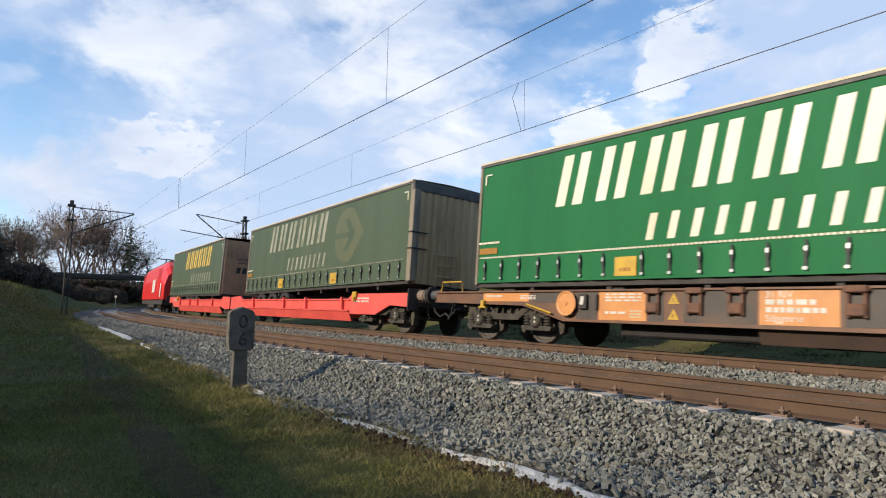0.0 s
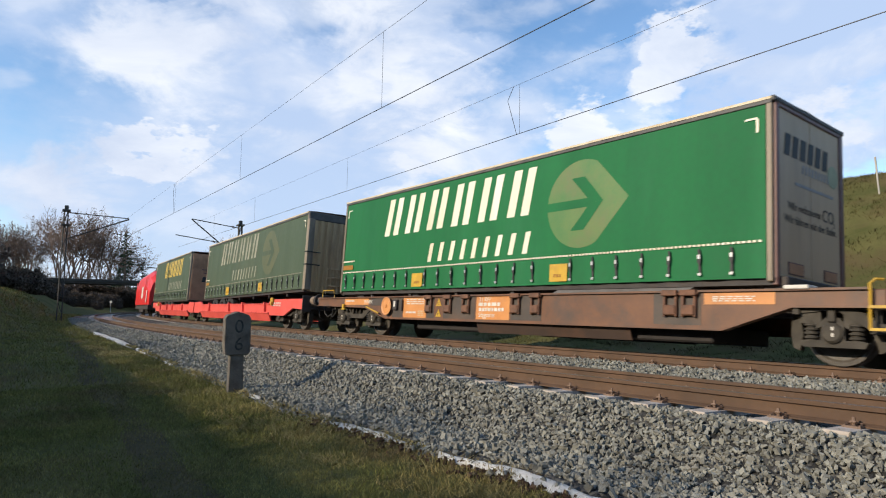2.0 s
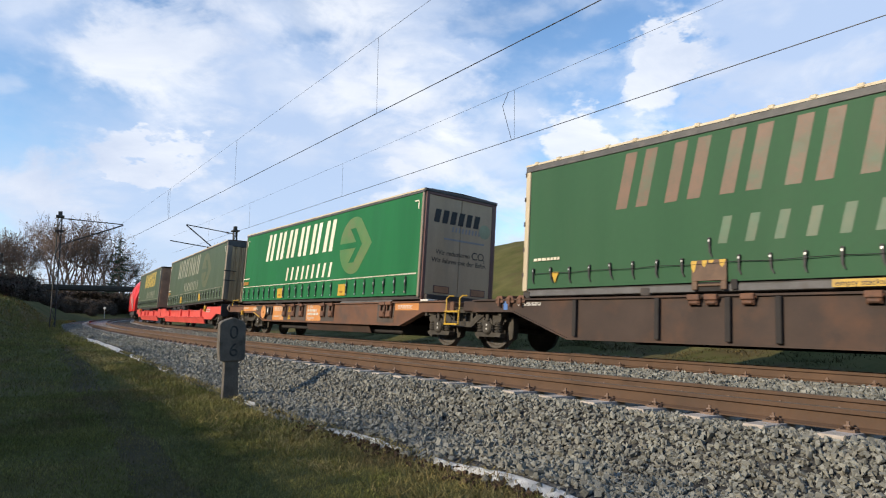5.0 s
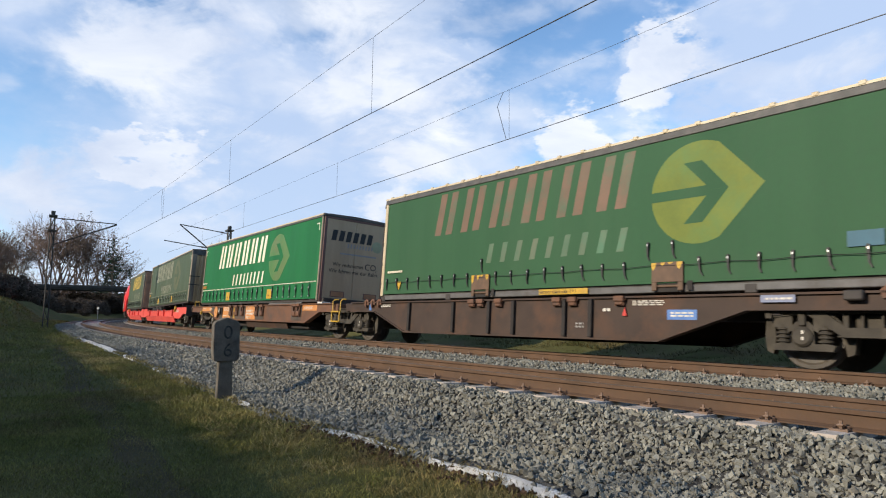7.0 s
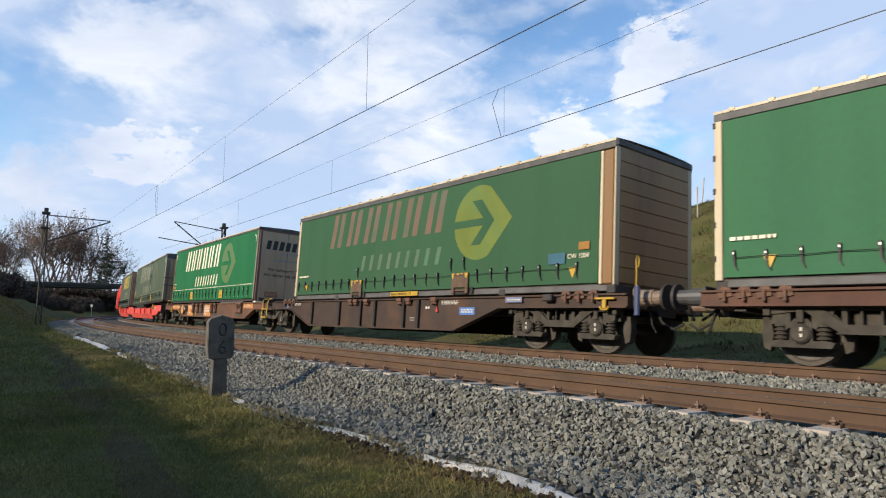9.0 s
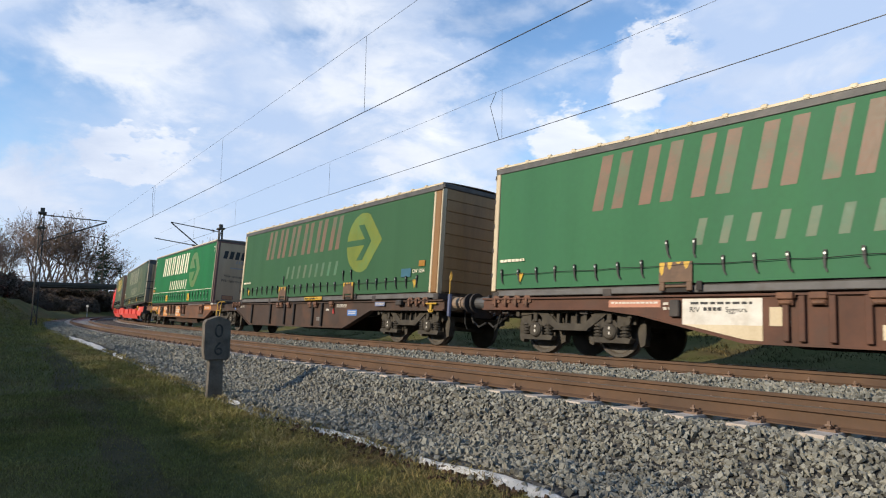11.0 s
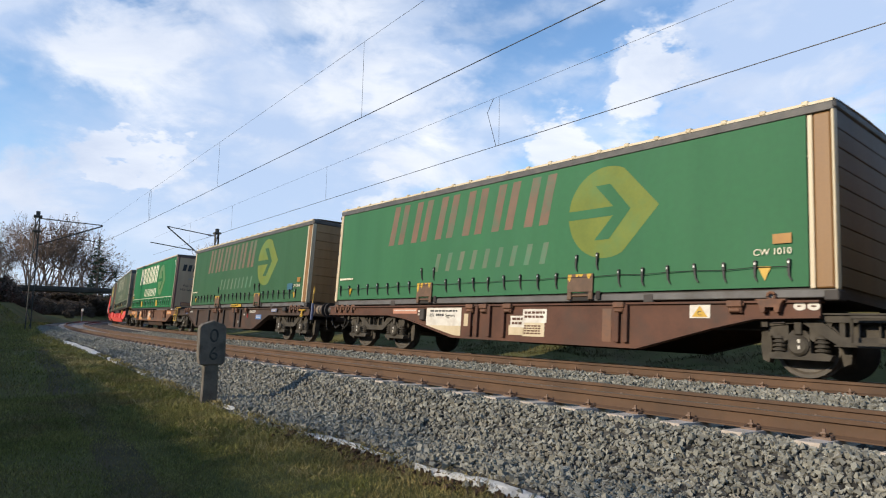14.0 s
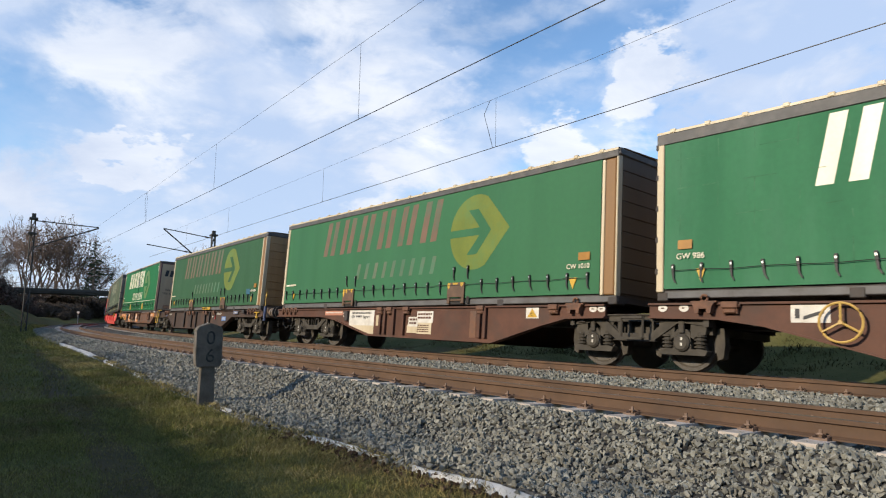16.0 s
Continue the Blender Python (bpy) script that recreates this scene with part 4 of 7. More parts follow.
def branch(wood, fine, tips, p, d, length, r, depth, rng):
    """Grows one limb and what springs from it; thin ones go into the crown."""
    bend = Vector(rng.normal(0, 0.14, 3)) + Vector((0, 0, 0.10))
    q1 = p + d * length * 0.5
    d2 = (d + bend).normalized()
    q2 = q1 + d2 * length * 0.5
    limb(wood if depth < 4 else fine, [p, q1, q2] if depth < 5 else [p, q2], max(0.016, r), max(0.009, r * 0.6), 5 if depth < 3 else 3)
    if depth == 6:
        tips.append(q2)
        return
    for at, count in ((q1, 1 if depth < 5 else 3), (q2, 2 if 2 < depth < 5 else 3)):
        for _ in range(count):
            side = (d2 * 1.0 + Vector(rng.normal(0, 0.46, 3)) + Vector((0, 0, 0.10))).normalized()
            branch(wood, fine, tips, at, side, length * rng.uniform(0.62, 0.84), r * (0.62 if at is q2 else 0.45), depth + 1, rng)


def bare_tree(seed, stems, leafy):
    """A tree about 20 m high with several stems and a wide crown of fine twigs."""
    rng = np.random.default_rng(seed)
    wood, fine, tips = ([], []), ([], []), []
    for k in range(stems):
        a = 6.283 * k / stems + rng.uniform(-0.4, 0.4)
        lean = 0.10 + 0.10 * rng.uniform()
        p = Vector((0.25 * math.cos(a), 0.25 * math.sin(a), -0.6))
        d = Vector((math.cos(a) * lean, math.sin(a) * lean, 1)).normalized()
        q = p + d * rng.uniform(5.0, 7.0)
        limb(wood, [p, p + d * 3 + Vector(rng.normal(0, 0.1, 3)), q], 0.26, 0.19, 6)
        for j in range(3):
            side = (d * 1.3 + Vector(rng.normal(0, 0.34, 3))).normalized()
            branch(wood, fine, tips, q, side, rng.uniform(3.6, 5.0), 0.15, 2, rng)
        for j in range(2):
            side = Vector((math.cos(a + rng.normal(0, 1)), math.sin(a + rng.normal(0, 1)), 0.5)).normalized()
            branch(wood, fine, tips, p + d * rng.uniform(3.0, 5.0), side, rng.uniform(1.8, 2.8), 0.08, 3, rng)
    top = max(v.z for v in fine[0])
    t = thing("bare_tree", "leafless deciduous tree with fine brown twigs in winter", "tree", "trees behind the bank")
    tr = new("trunk", data_mesh("trunk", wood[0], wood[1], MAT["bark"]))
    cr = new("crown", data_mesh("crown", fine[0], fine[1], MAT["twig"]))
    tr.parent = cr.parent = t
    if leafy:
        pt = np.array([tuple(v) for v in tips])
        pt = pt[rng.uniform(size=len(pt)) < leafy]
        n = len(pt)
        e1, e2 = rng.normal(size=(n, 3)) * 0.10, rng.normal(size=(n, 3)) * 0.10
        lv = new("leaves", fast_mesh("leaves", np.stack([pt - e1, pt + e2, pt + e1, pt - e2 * 0.7], 1).reshape(-1, 3), np.arange(n * 4).reshape(n, 4), MAT["dead_leaf"]))
        lv.parent = t
        tagged(lv, "few withered brown leaves", kind="stuff")
    return t, top


def conifer(seed, height):
    rng = np.random.default_rng(seed)
    t = thing("conifer", "dark green spruce with drooping branches", "tree", "trees behind the bank")
    bm = B()
    tube(bm, [(0, 0, -0.5), (0, 0, height)], 0.22, 7, 0.03)
    part("trunk", bm, MAT["bark"], t)
    verts, faces = [], []
    for i in range(int(height * 9)):
        z = height * (0.10 + 0.89 * (i / (height * 9)))
        a = rng.uniform(0, 6.283)
        L = (height - z) * 0.30 * rng.uniform(0.35, 1.25) + 0.2
        d = Vector((math.cos(a), math.sin(a), rng.uniform(-0.35, 0.25)))
        out = Vector((-math.sin(a), math.cos(a), 0))
        for j in range(9):
            p = Vector((0, 0, z)) + d * L * (j + 1) / 9
            for e in (-1, 1, 0):
                w = out * e * 0.20 * L * rng.uniform(0.4, 1.1) + d * 0.13 * L + Vector((0, 0, rng.uniform(-0.34, 0.08)))
                k = len(verts)
                verts += [p, p + w * 0.5 + Vector((0, 0, 0.05)), p + w, p + w * 0.5 + Vector((0, 0, -0.06))]
                faces.append((k, k + 1, k + 2, k + 3))
    cr = new("crown", data_mesh("crown", verts, faces, MAT["needle"]))
    cr.parent = t
    return t


def shrub(seed, r, hgt, leaves=1500):
    """A dense leafless thicket: stems with a tangle of short twigs and dead leaves."""
    rng = np.random.default_rng(seed)
    t = thing("thicket", "dense brown leafless thicket on the bank", "shrub", "thickets along the meadow")
    bm = B()
    for _ in range(14):
        a, e = rng.uniform(0, 6.283), rng.uniform(0.1, 0.85)
        tube(bm, [(math.cos(a) * r * e * 0.3, math.sin(a) * r * e * 0.3, -0.4), (math.cos(a) * r * e * 0.7, math.sin(a) * r * e * 0.7, hgt * 0.5), (math.cos(a) * r * e, math.sin(a) * r * e, hgt * rng.uniform(0.75, 1.0))], 0.05, 4, 0.012)
    tagged(part("stem", bm, MAT["bark"], t), kind="stuff")
    n = leaves
    p = rng.normal(size=(n, 3))
    p /= np.linalg.norm(p, axis=1)[:, None]
    p *= (rng.uniform(0.15, 1.0, n) ** 0.5)[:, None] * (1 + 0.18 * np.sin(p[:, :1] * 7 + seed) + 0.15 * np.cos(p[:, 1:2] * 6))
    p = p * np.array((r, r, hgt * 0.55)) + np.array((0, 0, hgt * 0.5))
    p[:, 2] = np.maximum(p[:, 2], 0.0)
    e1, e2 = rng.normal(size=(n, 3)), rng.normal(size=(n, 3))
    k = 0.11 * hgt ** 0.5
    verts = np.stack([p - e1 * k, p + e2 * k * 0.6, p + e1 * k], 1).reshape(-1, 3)
    cr = new("crown", fast_mesh("crown", verts, np.arange(n * 3).reshape(n, 3), MAT["shrub"]))
    cr.parent = t
    return t


def set_down(ob, x, y, turn=0.0, size=1.0, sink=0.0):
    ob.matrix_basis = Matrix.Translation((x, y, ground_height(x, y) - sink)) @ Matrix.Rotation(turn, 4, "Z") @ Matrix.Scale(size, 4)


def out_at(yaw, dist):
    return EYE.x + dist * math.sin(radians(yaw)), EYE.y + dist * math.cos(radians(yaw))


def plant(ob, x, y, turn, size):
    c = copy_thing(ob, Matrix.Identity(4))
    set_down(c, x, y, turn, size)
    return c


def build_trees():
    kinds = [bare_tree(41, 3, 0.5), bare_tree(52, 2, 0.0), bare_tree(63, 2, 0.9)]
    # bearing, distance, height of the top in degrees, kind
    spots = [(-30.05, 183, 7.2, 0), (-32.4, 130, 6.8, 1), (-27.7, 188, 6.9, 2), (-28.95, 192, 7.8, 0), (-33.3, 126, 6.4, 2), (-34.4, 120, 6.2, 0), (-35.7, 118, 6.6, 1), 
             (-26.7, 196, 6.2, 1), (-33.0, 160, 5.2, 0), (-37.2, 116, 6.4, 2), (-17.9, 190, 6.3, 1), (-16.8, 195, 6.1, 0), (-25.6, 200, 4.9, 0)]
    rng = np.random.default_rng(8)
    used = set()
    for yaw, dist, elev, k in spots:
        x, y = out_at(yaw, dist)
        ob, top = kinds[k]
        size = (EYE.z + dist * math.tan(radians(elev)) - ground_height(x, y)) / top
        if k in used:
            plant(ob, x, y, rng.uniform(0, 6), size)
        else:
            set_down(ob, x, y, rng.uniform(0, 6), size)
            used.add(k)
    pine = conifer(3, 11.0)
    for i, (yaw, dist, size) in enumerate([(-25.9, 180, 1.75), (-24.6, 195, 1.15), (-22.4, 205, 1.05), (-21.6, 210, 1.1), (-20.6, 205, 1.25), (-23.3, 200, 0.95), (-26.4, 192, 1.0)]):
        x, y = out_at(yaw, dist)
        if i == 0:
            set_down(pine, x, y, 0.3, size)
        else:
            plant(pine, x, y, rng.uniform(0, 6), size)
    low = shrub(5, 2.6, 3.2, 2600)
    for i, (yaw, dist, size) in enumerate([(-33.8, 100, 1.0), (-32.6, 104, 1.05), (-35.2, 96, 1.0), (-36.6, 92, 1.0), (-31.6, 110, 0.8), (-34.5, 108, 1.2), (-33.1, 112, 1.2), (-32.2, 106, 1.0), (-30.6, 114, 0.75), (-35.9, 100, 1.1), (-33.4, 98, 0.9)]):
        x, y = out_at(yaw, dist)
        if i == 0:
            set_down(low, x, y, 0.3, size)
        else:
            plant(low, x, y, rng.uniform(0, 6), size)
    brush = shrub(31, 4.0, 5.5, 5200)
    # bearings beyond -36 stand out of view, added to shade the left slope
    for i, (yaw, dist, size) in enumerate([(-30.2, 178, 1.0), (-28.9, 190, 1.1), (-27.6, 186, 1.0), (-26.4, 192, 1.0), (-25.2, 190, 0.9), (-24.0, 196, 0.9), (-22.9, 200, 0.8), (-31.6, 172, 1.1), (-33.0, 160, 1.0), (-34.5, 150, 1.0),
                                              (-37.4, 84, 1.2), (-37.8, 95, 1.3), (-38.2, 106, 1.4), (-38.0, 120, 1.4), (-37.6, 134, 1.5), (-36.6, 146, 1.5), (-29.3, 138, 0.5), (-28.6, 142, 0.45), (-27.9, 147, 0.5), (-27.3, 151, 0.45), (-26.7, 155, 0.5), (-26.2, 172, 0.8), (-27.2, 170, 0.8), (-28.2, 168, 0.8), (-25.6, 176, 0.8)]):
        x, y = out_at(yaw, dist)
        if i == 0:
            set_down(brush, x, y, 0.3, size)
        else:
            plant(brush, x, y, rng.uniform(0, 6), size)
    # brush all over the slope below the bridge
    for k in range(6):
        p = trk(110 + 9.7 * k, (-6.4, -9.5)[k % 2] - 0.4 * math.sin(k * 2.4))
        plant(brush, p.x, p.y, k * 1.9, (0.22, 0.3)[k % 2] + 0.05 * math.sin(k * 1.3))
    # unseen thicket behind the meadow, added with its bank to throw the long shade
    tall = shrub(9, 2.6, 0.25, 2600)
    for i, s in enumerate(range(-30, 86, 4)):
        off = -20.8 + 0.5 * math.sin(i * 2.1)
        p = trk(s, off)
        size = 1.0 + 0.02 * math.sin(i * 1.7)
        if i == 0:
            set_down(tall, p.x, p.y, 0.0, size, 0.0)
        else:
            plant(tall, p.x, p.y, i * 1.3, size)


def build_vine_posts():
    bm = B()
    tube(bm, [(0, 0, -0.3), (0.03, 0.0, 1.7)], 0.04, 6)
    first = tagged(new("vineyard_post", mesh_of("vineyard_post", bm, MAT["wood_post"])), "thin grey vineyard post on the slope", "post", "vineyard posts")
    rng = np.random.default_rng(4)
    placed = 0
    for row, off in enumerate((26.5, 29.0, 31.5, 34.0)):
        for s in range(-26, 34, 6 if row else 9):
            s2 = s + rng.uniform(-0.8, 0.8)
            p = trk(s2, off + rng.uniform(-0.4, 0.4))
            m = Matrix.Translation((p.x, p.y, ground_height(p.x, p.y))) @ Euler((rng.normal(0, 0.05), rng.normal(0, 0.08), 0)).to_matrix().to_4x4()
            if placed == 0:
                first.matrix_basis = m
            else:
                copy_thing(first, m)
            placed += 1


def build_signal():
    p = trk(105, -3.2)
    t = thing("trackside_signal", "small white trackside board on a striped post", "signal")
    p.x, p.y = out_at(-26.75, 112)
    t.matrix_basis = Matrix.Translation((p.x, p.y, ground_height(p.x, p.y)))
    bm = B()
    tube(bm, [(0, 0, -0.2), (0, 0, 1.8)], 0.05, 6)
    part("post", bm, MAT["wood_post"], t)
    bm = B()
    prism(bm, disc_pts(0, 1.95, 0.19, 16), -0.04, 0.04)
    part("board", bm, MAT["white_ink"], t)


build_ground()
bed = build_bed()
build_track("track_near", 0.0, 0.0, CANT, 2.0636, "near railway track with rusty rails and concrete sleepers")
build_track("track_far", OTHER, OTHER_UP, CANT_OTHER, 3.186, "railway track that carries the train")
build_stones(bed)
build_fleece()
build_clods()
build_path()
build_grass()
build_stone_post()
build_wires()
MAST_ARMS = [((0, 0.15, 7.45), (0.0, 3.7, 7.35), 0.035), ((0, 0.15, 5.75), (0.0, 3.7, 7.3), 0.05), ((0, 2.4, 6.35), (0.0, 3.9, 6.15), 0.025)]
build_mast(-24.3, 41.75, -0.75, 6.85, MAST_ARMS, "grey lattice catenary mast on the meadow's edge")
build_mast(-14.62, 47.1, -0.8, 6.75, [((0, -0.15, 7.3), (0, -3.4, 7.7), 0.035), ((0, -0.15, 5.1), (0, -3.4, 7.68), 0.045), ((0, -1.5, 6.15), (0, -4.4, 6.5), 0.035)], "grey lattice catenary mast behind the train")
build_bridge()
build_trees()
build_vine_posts()
build_signal()


# ---- the train ----
def mirror(bm):
    """Adds the same again on the other side of the wagon."""
    g = bmesh.ops.duplicate(bm, geom=bm.verts[:] + bm.edges[:] + bm.faces[:])
    vs = [v for v in g["geom"] if isinstance(v, bmesh.types.BMVert)]
    fs = [f for f in g["geom"] if isinstance(f, bmesh.types.BMFace)]
    for v in vs:
        v.co.y = -v.co.y
    bmesh.ops.reverse_faces(bm, faces=fs)
    return bm


# how far each unit hangs behind its drawn place, from the play in the couplings
PLAY = {3.44: 0.10, -10.8: 0.38, -28.99: 0.66, -41.0: 0.91}
TURNING = []      # wheelsets that roll: object, place in its bogie
MOVING = []       # things that ride along: object, middle at the start, shift along it, extra pose


def wheelset_mesh():
    bm = B()
    for e in (1, -1):
        lathe_y(bm, 0, 0, [(e * 0.69, 0.12), (e * 0.69, 0.485), (e * 0.72, 0.485), (e * 0.73, 0.462), (e * 0.82, 0.455), (e * 0.825, 0.40), (e * 0.79, 0.37), (e * 0.775, 0.16), (e * 0.84, 0.13), (e * 0.84, 0.09)], 28)
    lathe_y(bm, 0, 0, [(-1.0, 0.075), (1.0, 0.075)], 12)
    box(bm, -0.05, 0.05, 0.775, 0.79, 0.18, 0.24)
    return mesh_of("wheelset", bm, MAT["wheel"], False)


WHEELSET = wheelset_mesh()


def bogie_meshes():
    bm = B()
    # side frame: upper beam with drooping ends, lower beam dipping in the middle, posts between
    prism(bm, [(-1.38, 0.83), (-1.38, 0.73), (-0.80, 0.80), (-0.80, 0.91)], 0.98, 1.12)
    prism(bm, [(-0.80, 0.91), (-0.80, 0.80), (0.80, 0.80), (0.80, 0.91)], 0.98, 1.12)
    prism(bm, [(0.80, 0.91), (0.80, 0.80), (1.38, 0.73), (1.38, 0.83)], 0.98, 1.12)
    box(bm, -0.82, 0.82, 0.95, 1.16, 0.905, 0.925)
    for e in (1, -1):
        prism(bm, [(e * 0.86, 0.80), (e * 0.58, 0.80), (e * 0.32, 0.60), (e * 0.38, 0.48)], 0.98, 1.12)
        box(bm, e * 0.33 - 0.035, e * 0.33 + 0.035, 1.0, 1.10, 0.58, 0.81)
        box(bm, e * 0.12 - 0.012, e * 0.12 + 0.012, 1.06, 1.10, 0.58, 0.81)
        prism(bm, [(e * 1.40, 0.84), (e * 1.31, 0.85), (e * 1.31, 0.72), (e * 1.40, 0.72)], 0.94, 1.17)
    prism(bm, [(-0.38, 0.48), (0.38, 0.48), (0.32, 0.60), (-0.32, 0.60)], 0.98, 1.12)
    for x in (0.9, -0.9):
        for e in (1, -1):
            prism(bm, [(x + e * 0.44, 0.80), (x + e * 0.15, 0.80), (x + e * 0.14, 0.56), (x + e * 0.20, 0.52), (x + e * 0.24, 0.58), (x + e * 0.40, 0.60)], 0.97, 1.09)
        box(bm, x - 0.05, x + 0.05, 1.09, 1.14, 0.62, 0.90, 0.01)
    box(bm, -0.42, 0.42, 0.94, 1.15, 0.465, 0.485)
    mirror(bm)
    box(bm, -0.25, 0.25, -1.0, 1.0, 0.55, 0.80, 0.03)
    box(bm, -1.38, -1.28, -1.0, 1.0, 0.60, 0.72)
    box(bm, 1.28, 1.38, -1.0, 1.0, 0.60, 0.72)
    frame_m = mesh_of("bogie", bm, MAT["bogie"])
    bm = B()
    prism(bm, [(-0.40, 0.26), (0.40, 0.26), (0.44, 0.34), (0.36, 0.36), (0.16, 0.36), (0.14, 0.62), (0.09, 0.68), (-0.09, 0.68), (-0.14, 0.62), (-0.16, 0.36), (-0.36, 0.36), (-0.44, 0.34)], 0.94, 1.10)
    lathe_y(bm, 0, 0.46, [(1.06, 0.15), (1.13, 0.145), (1.16, 0.11)], 16)
    tube(bm, [(0.0, 1.05, 0.66), (0.0, 1.05, 0.86)], 0.035, 6)
    axlebox = mesh_of("axle_box", bm, MAT["bogie"])
    bm = B()
    rows = []
    for k in range(4):
        z = 0.375 + 0.060 * k
        rows += [(z, 0.068), (z + 0.008, 0.10), (z + 0.034, 0.10), (z + 0.042, 0.068)]
    made = [[bm.verts.new((0.29 + r * math.cos(2 * math.pi * k / 12), 1.03 + r * math.sin(2 * math.pi * k / 12), z)) for k in range(12)] for z, r in [(0.34, 0.07)] + rows + [(0.64, 0.07)]]
    for a, b in zip(made, made[1:]):
        for k in range(12):
            bm.faces.new((a[k], a[(k + 1) % 12], b[(k + 1) % 12], b[k]))
    spring = mesh_of("coil_spring", bm, MAT["bogie"])
    bm = B()
    prism(bm, [(-0.05, 0.72), (0.06, 0.72), (0.10, 0.45), (0.05, 0.20), (-0.04, 0.24), (-0.07, 0.45)], 0.74, 0.90)
    shoe = mesh_of("brake_block", bm, MAT["bogie"])
    bm = B()
    box(bm, -0.035, -0.005, 1.16, 1.164, 0.0, 0.05)
    mark = mesh_of("white_mark", bm, MAT["white_ink"])
    bm = B()
    for x in (-0.12, 0.14):
        tube(bm, [(x, 1.04, 0.52), (x, 1.04, 0.80)], 0.02, 5)
    tube(bm, [(-0.52, 1.06, 0.79), (-0.30, 1.06, 0.56), (0.30, 1.06, 0.56), (0.52, 1.06, 0.79)], 0.016, 5)
    brace = mesh_of("bogie_brace", bm, MAT["bogie"])
    return frame_m, axlebox, spring, shoe, mark, brace


BOGIE = bogie_meshes()


def bogie(parent, x):
    frame_m, axlebox, spring, shoe, mark, brace = BOGIE
    b = share("bogie", frame_m, parent, Matrix.Translation((x, 0, 0)))
    share("bogie_brace", brace, b, Matrix.Identity(4))
    for e in (0.9, -0.9):
        at = Matrix.Translation((e, 0, 0))
        w = share("wheelset", WHEELSET, b, Matrix.Translation((e, 0, 0.46)))
        TURNING.append((w, Vector((e, 0, 0.46))))
        share("axle_box", axlebox, b, at)
        share("coil_spring", spring, b, at)
        share("coil_spring", spring, b, Matrix.Translation((e - 0.58, 0, 0)))
        for z in (0.41, 0.50):
            share("white_mark", mark, b, Matrix.Translation((e, 0, z)))
        share("brake_block", shoe, b, Matrix.Translation((e - 0.56, 0, 0)))
        share("brake_block", shoe, b, Matrix.Translation((e + 0.56, 0, 0)) @ Matrix.Rotation(math.pi, 4, "Z") @ Matrix.Translation((0, -1.64, 0)))
    return b


def sole(bm, pts_low, top, y0=1.16, y1=1.22, lip=0.03):
    """Side plate with its upper flange and the flange along its lower edge."""
    prism(bm, [(pts_low[0][0], top)] + pts_low + [(pts_low[-1][0], top)], y0, y1)
    box(bm, min(p[0] for p in pts_low), max(p[0] for p in pts_low), y0 - 0.1, y1 + 0.05, top - 0.03, top + 0.004)
    for (xa, za), (xb, zb) in zip(pts_low, pts_low[1:]):
        prism(bm, [(xa, za - lip), (xb, zb - lip), (xb, zb), (xa, za)], y0 - 0.08, y1 + 0.045)


def underframe(parent, low, top, material, ends):
    bm = B()
    sole(bm, low, top)
    part("side_beam", mirror(bm), material, parent)
    lo, hi = min(p[0] for p in low), max(p[0] for p in low)
    for k in range(7):
        bm = B()
        x = lo + 0.6 + (hi - lo - 1.2) * k / 6
        box(bm, x - 0.09, x + 0.09, -1.15, 1.15, top - 0.32, top - 0.06)
        part("cross_beam", bm, MAT["frame_dark"], parent)
    bm = B()
    box(bm, lo, hi, -0.28, 0.28, top - 0.36, top - 0.08)
    part("centre_sill", bm, MAT["frame_dark"], parent)
    for x0, x1 in ends:
        bm = B()
        box(bm, x0, x1, -1.2, 1.2, top - 0.26, top - 0.02, 0.02)
        part("end_platform", bm, material, parent)


def ribs(parent, xs, z0, z1, material):
    for x in xs:
        bm = B()
        box(bm, x - 0.045, x + 0.045, 1.222, 1.29, z0, z1, 0.008)
        part("rib", bm, material, parent)


def latch(parent, x, top, drop=0.3, wide=0.2):
    """A folded container lock hanging on the side beam."""
    bm = B()
    h = wide / 2
    box(bm, x - h, x + h, 1.225, 1.33, top - 0.09, top + 0.01, 0.012)
    box(bm, x - h * 0.9, x - h * 0.55, 1.225, 1.29, top - drop, top - 0.05, 0.008)
    box(bm, x + h * 0.55, x + h * 0.9, 1.225, 1.29, top - drop, top - 0.05, 0.008)
    box(bm, x - h * 0.8, x + h * 0.8, 1.24, 1.32, top - drop * 0.95, top - drop * 0.55, 0.02)
    tube(bm, [(x - h * 1.15, 1.27, top - 0.05), (x + h * 1.15, 1.27, top - 0.05)], 0.022, 6)
    part("container_lock", bm, MAT["rust_latch"], parent)


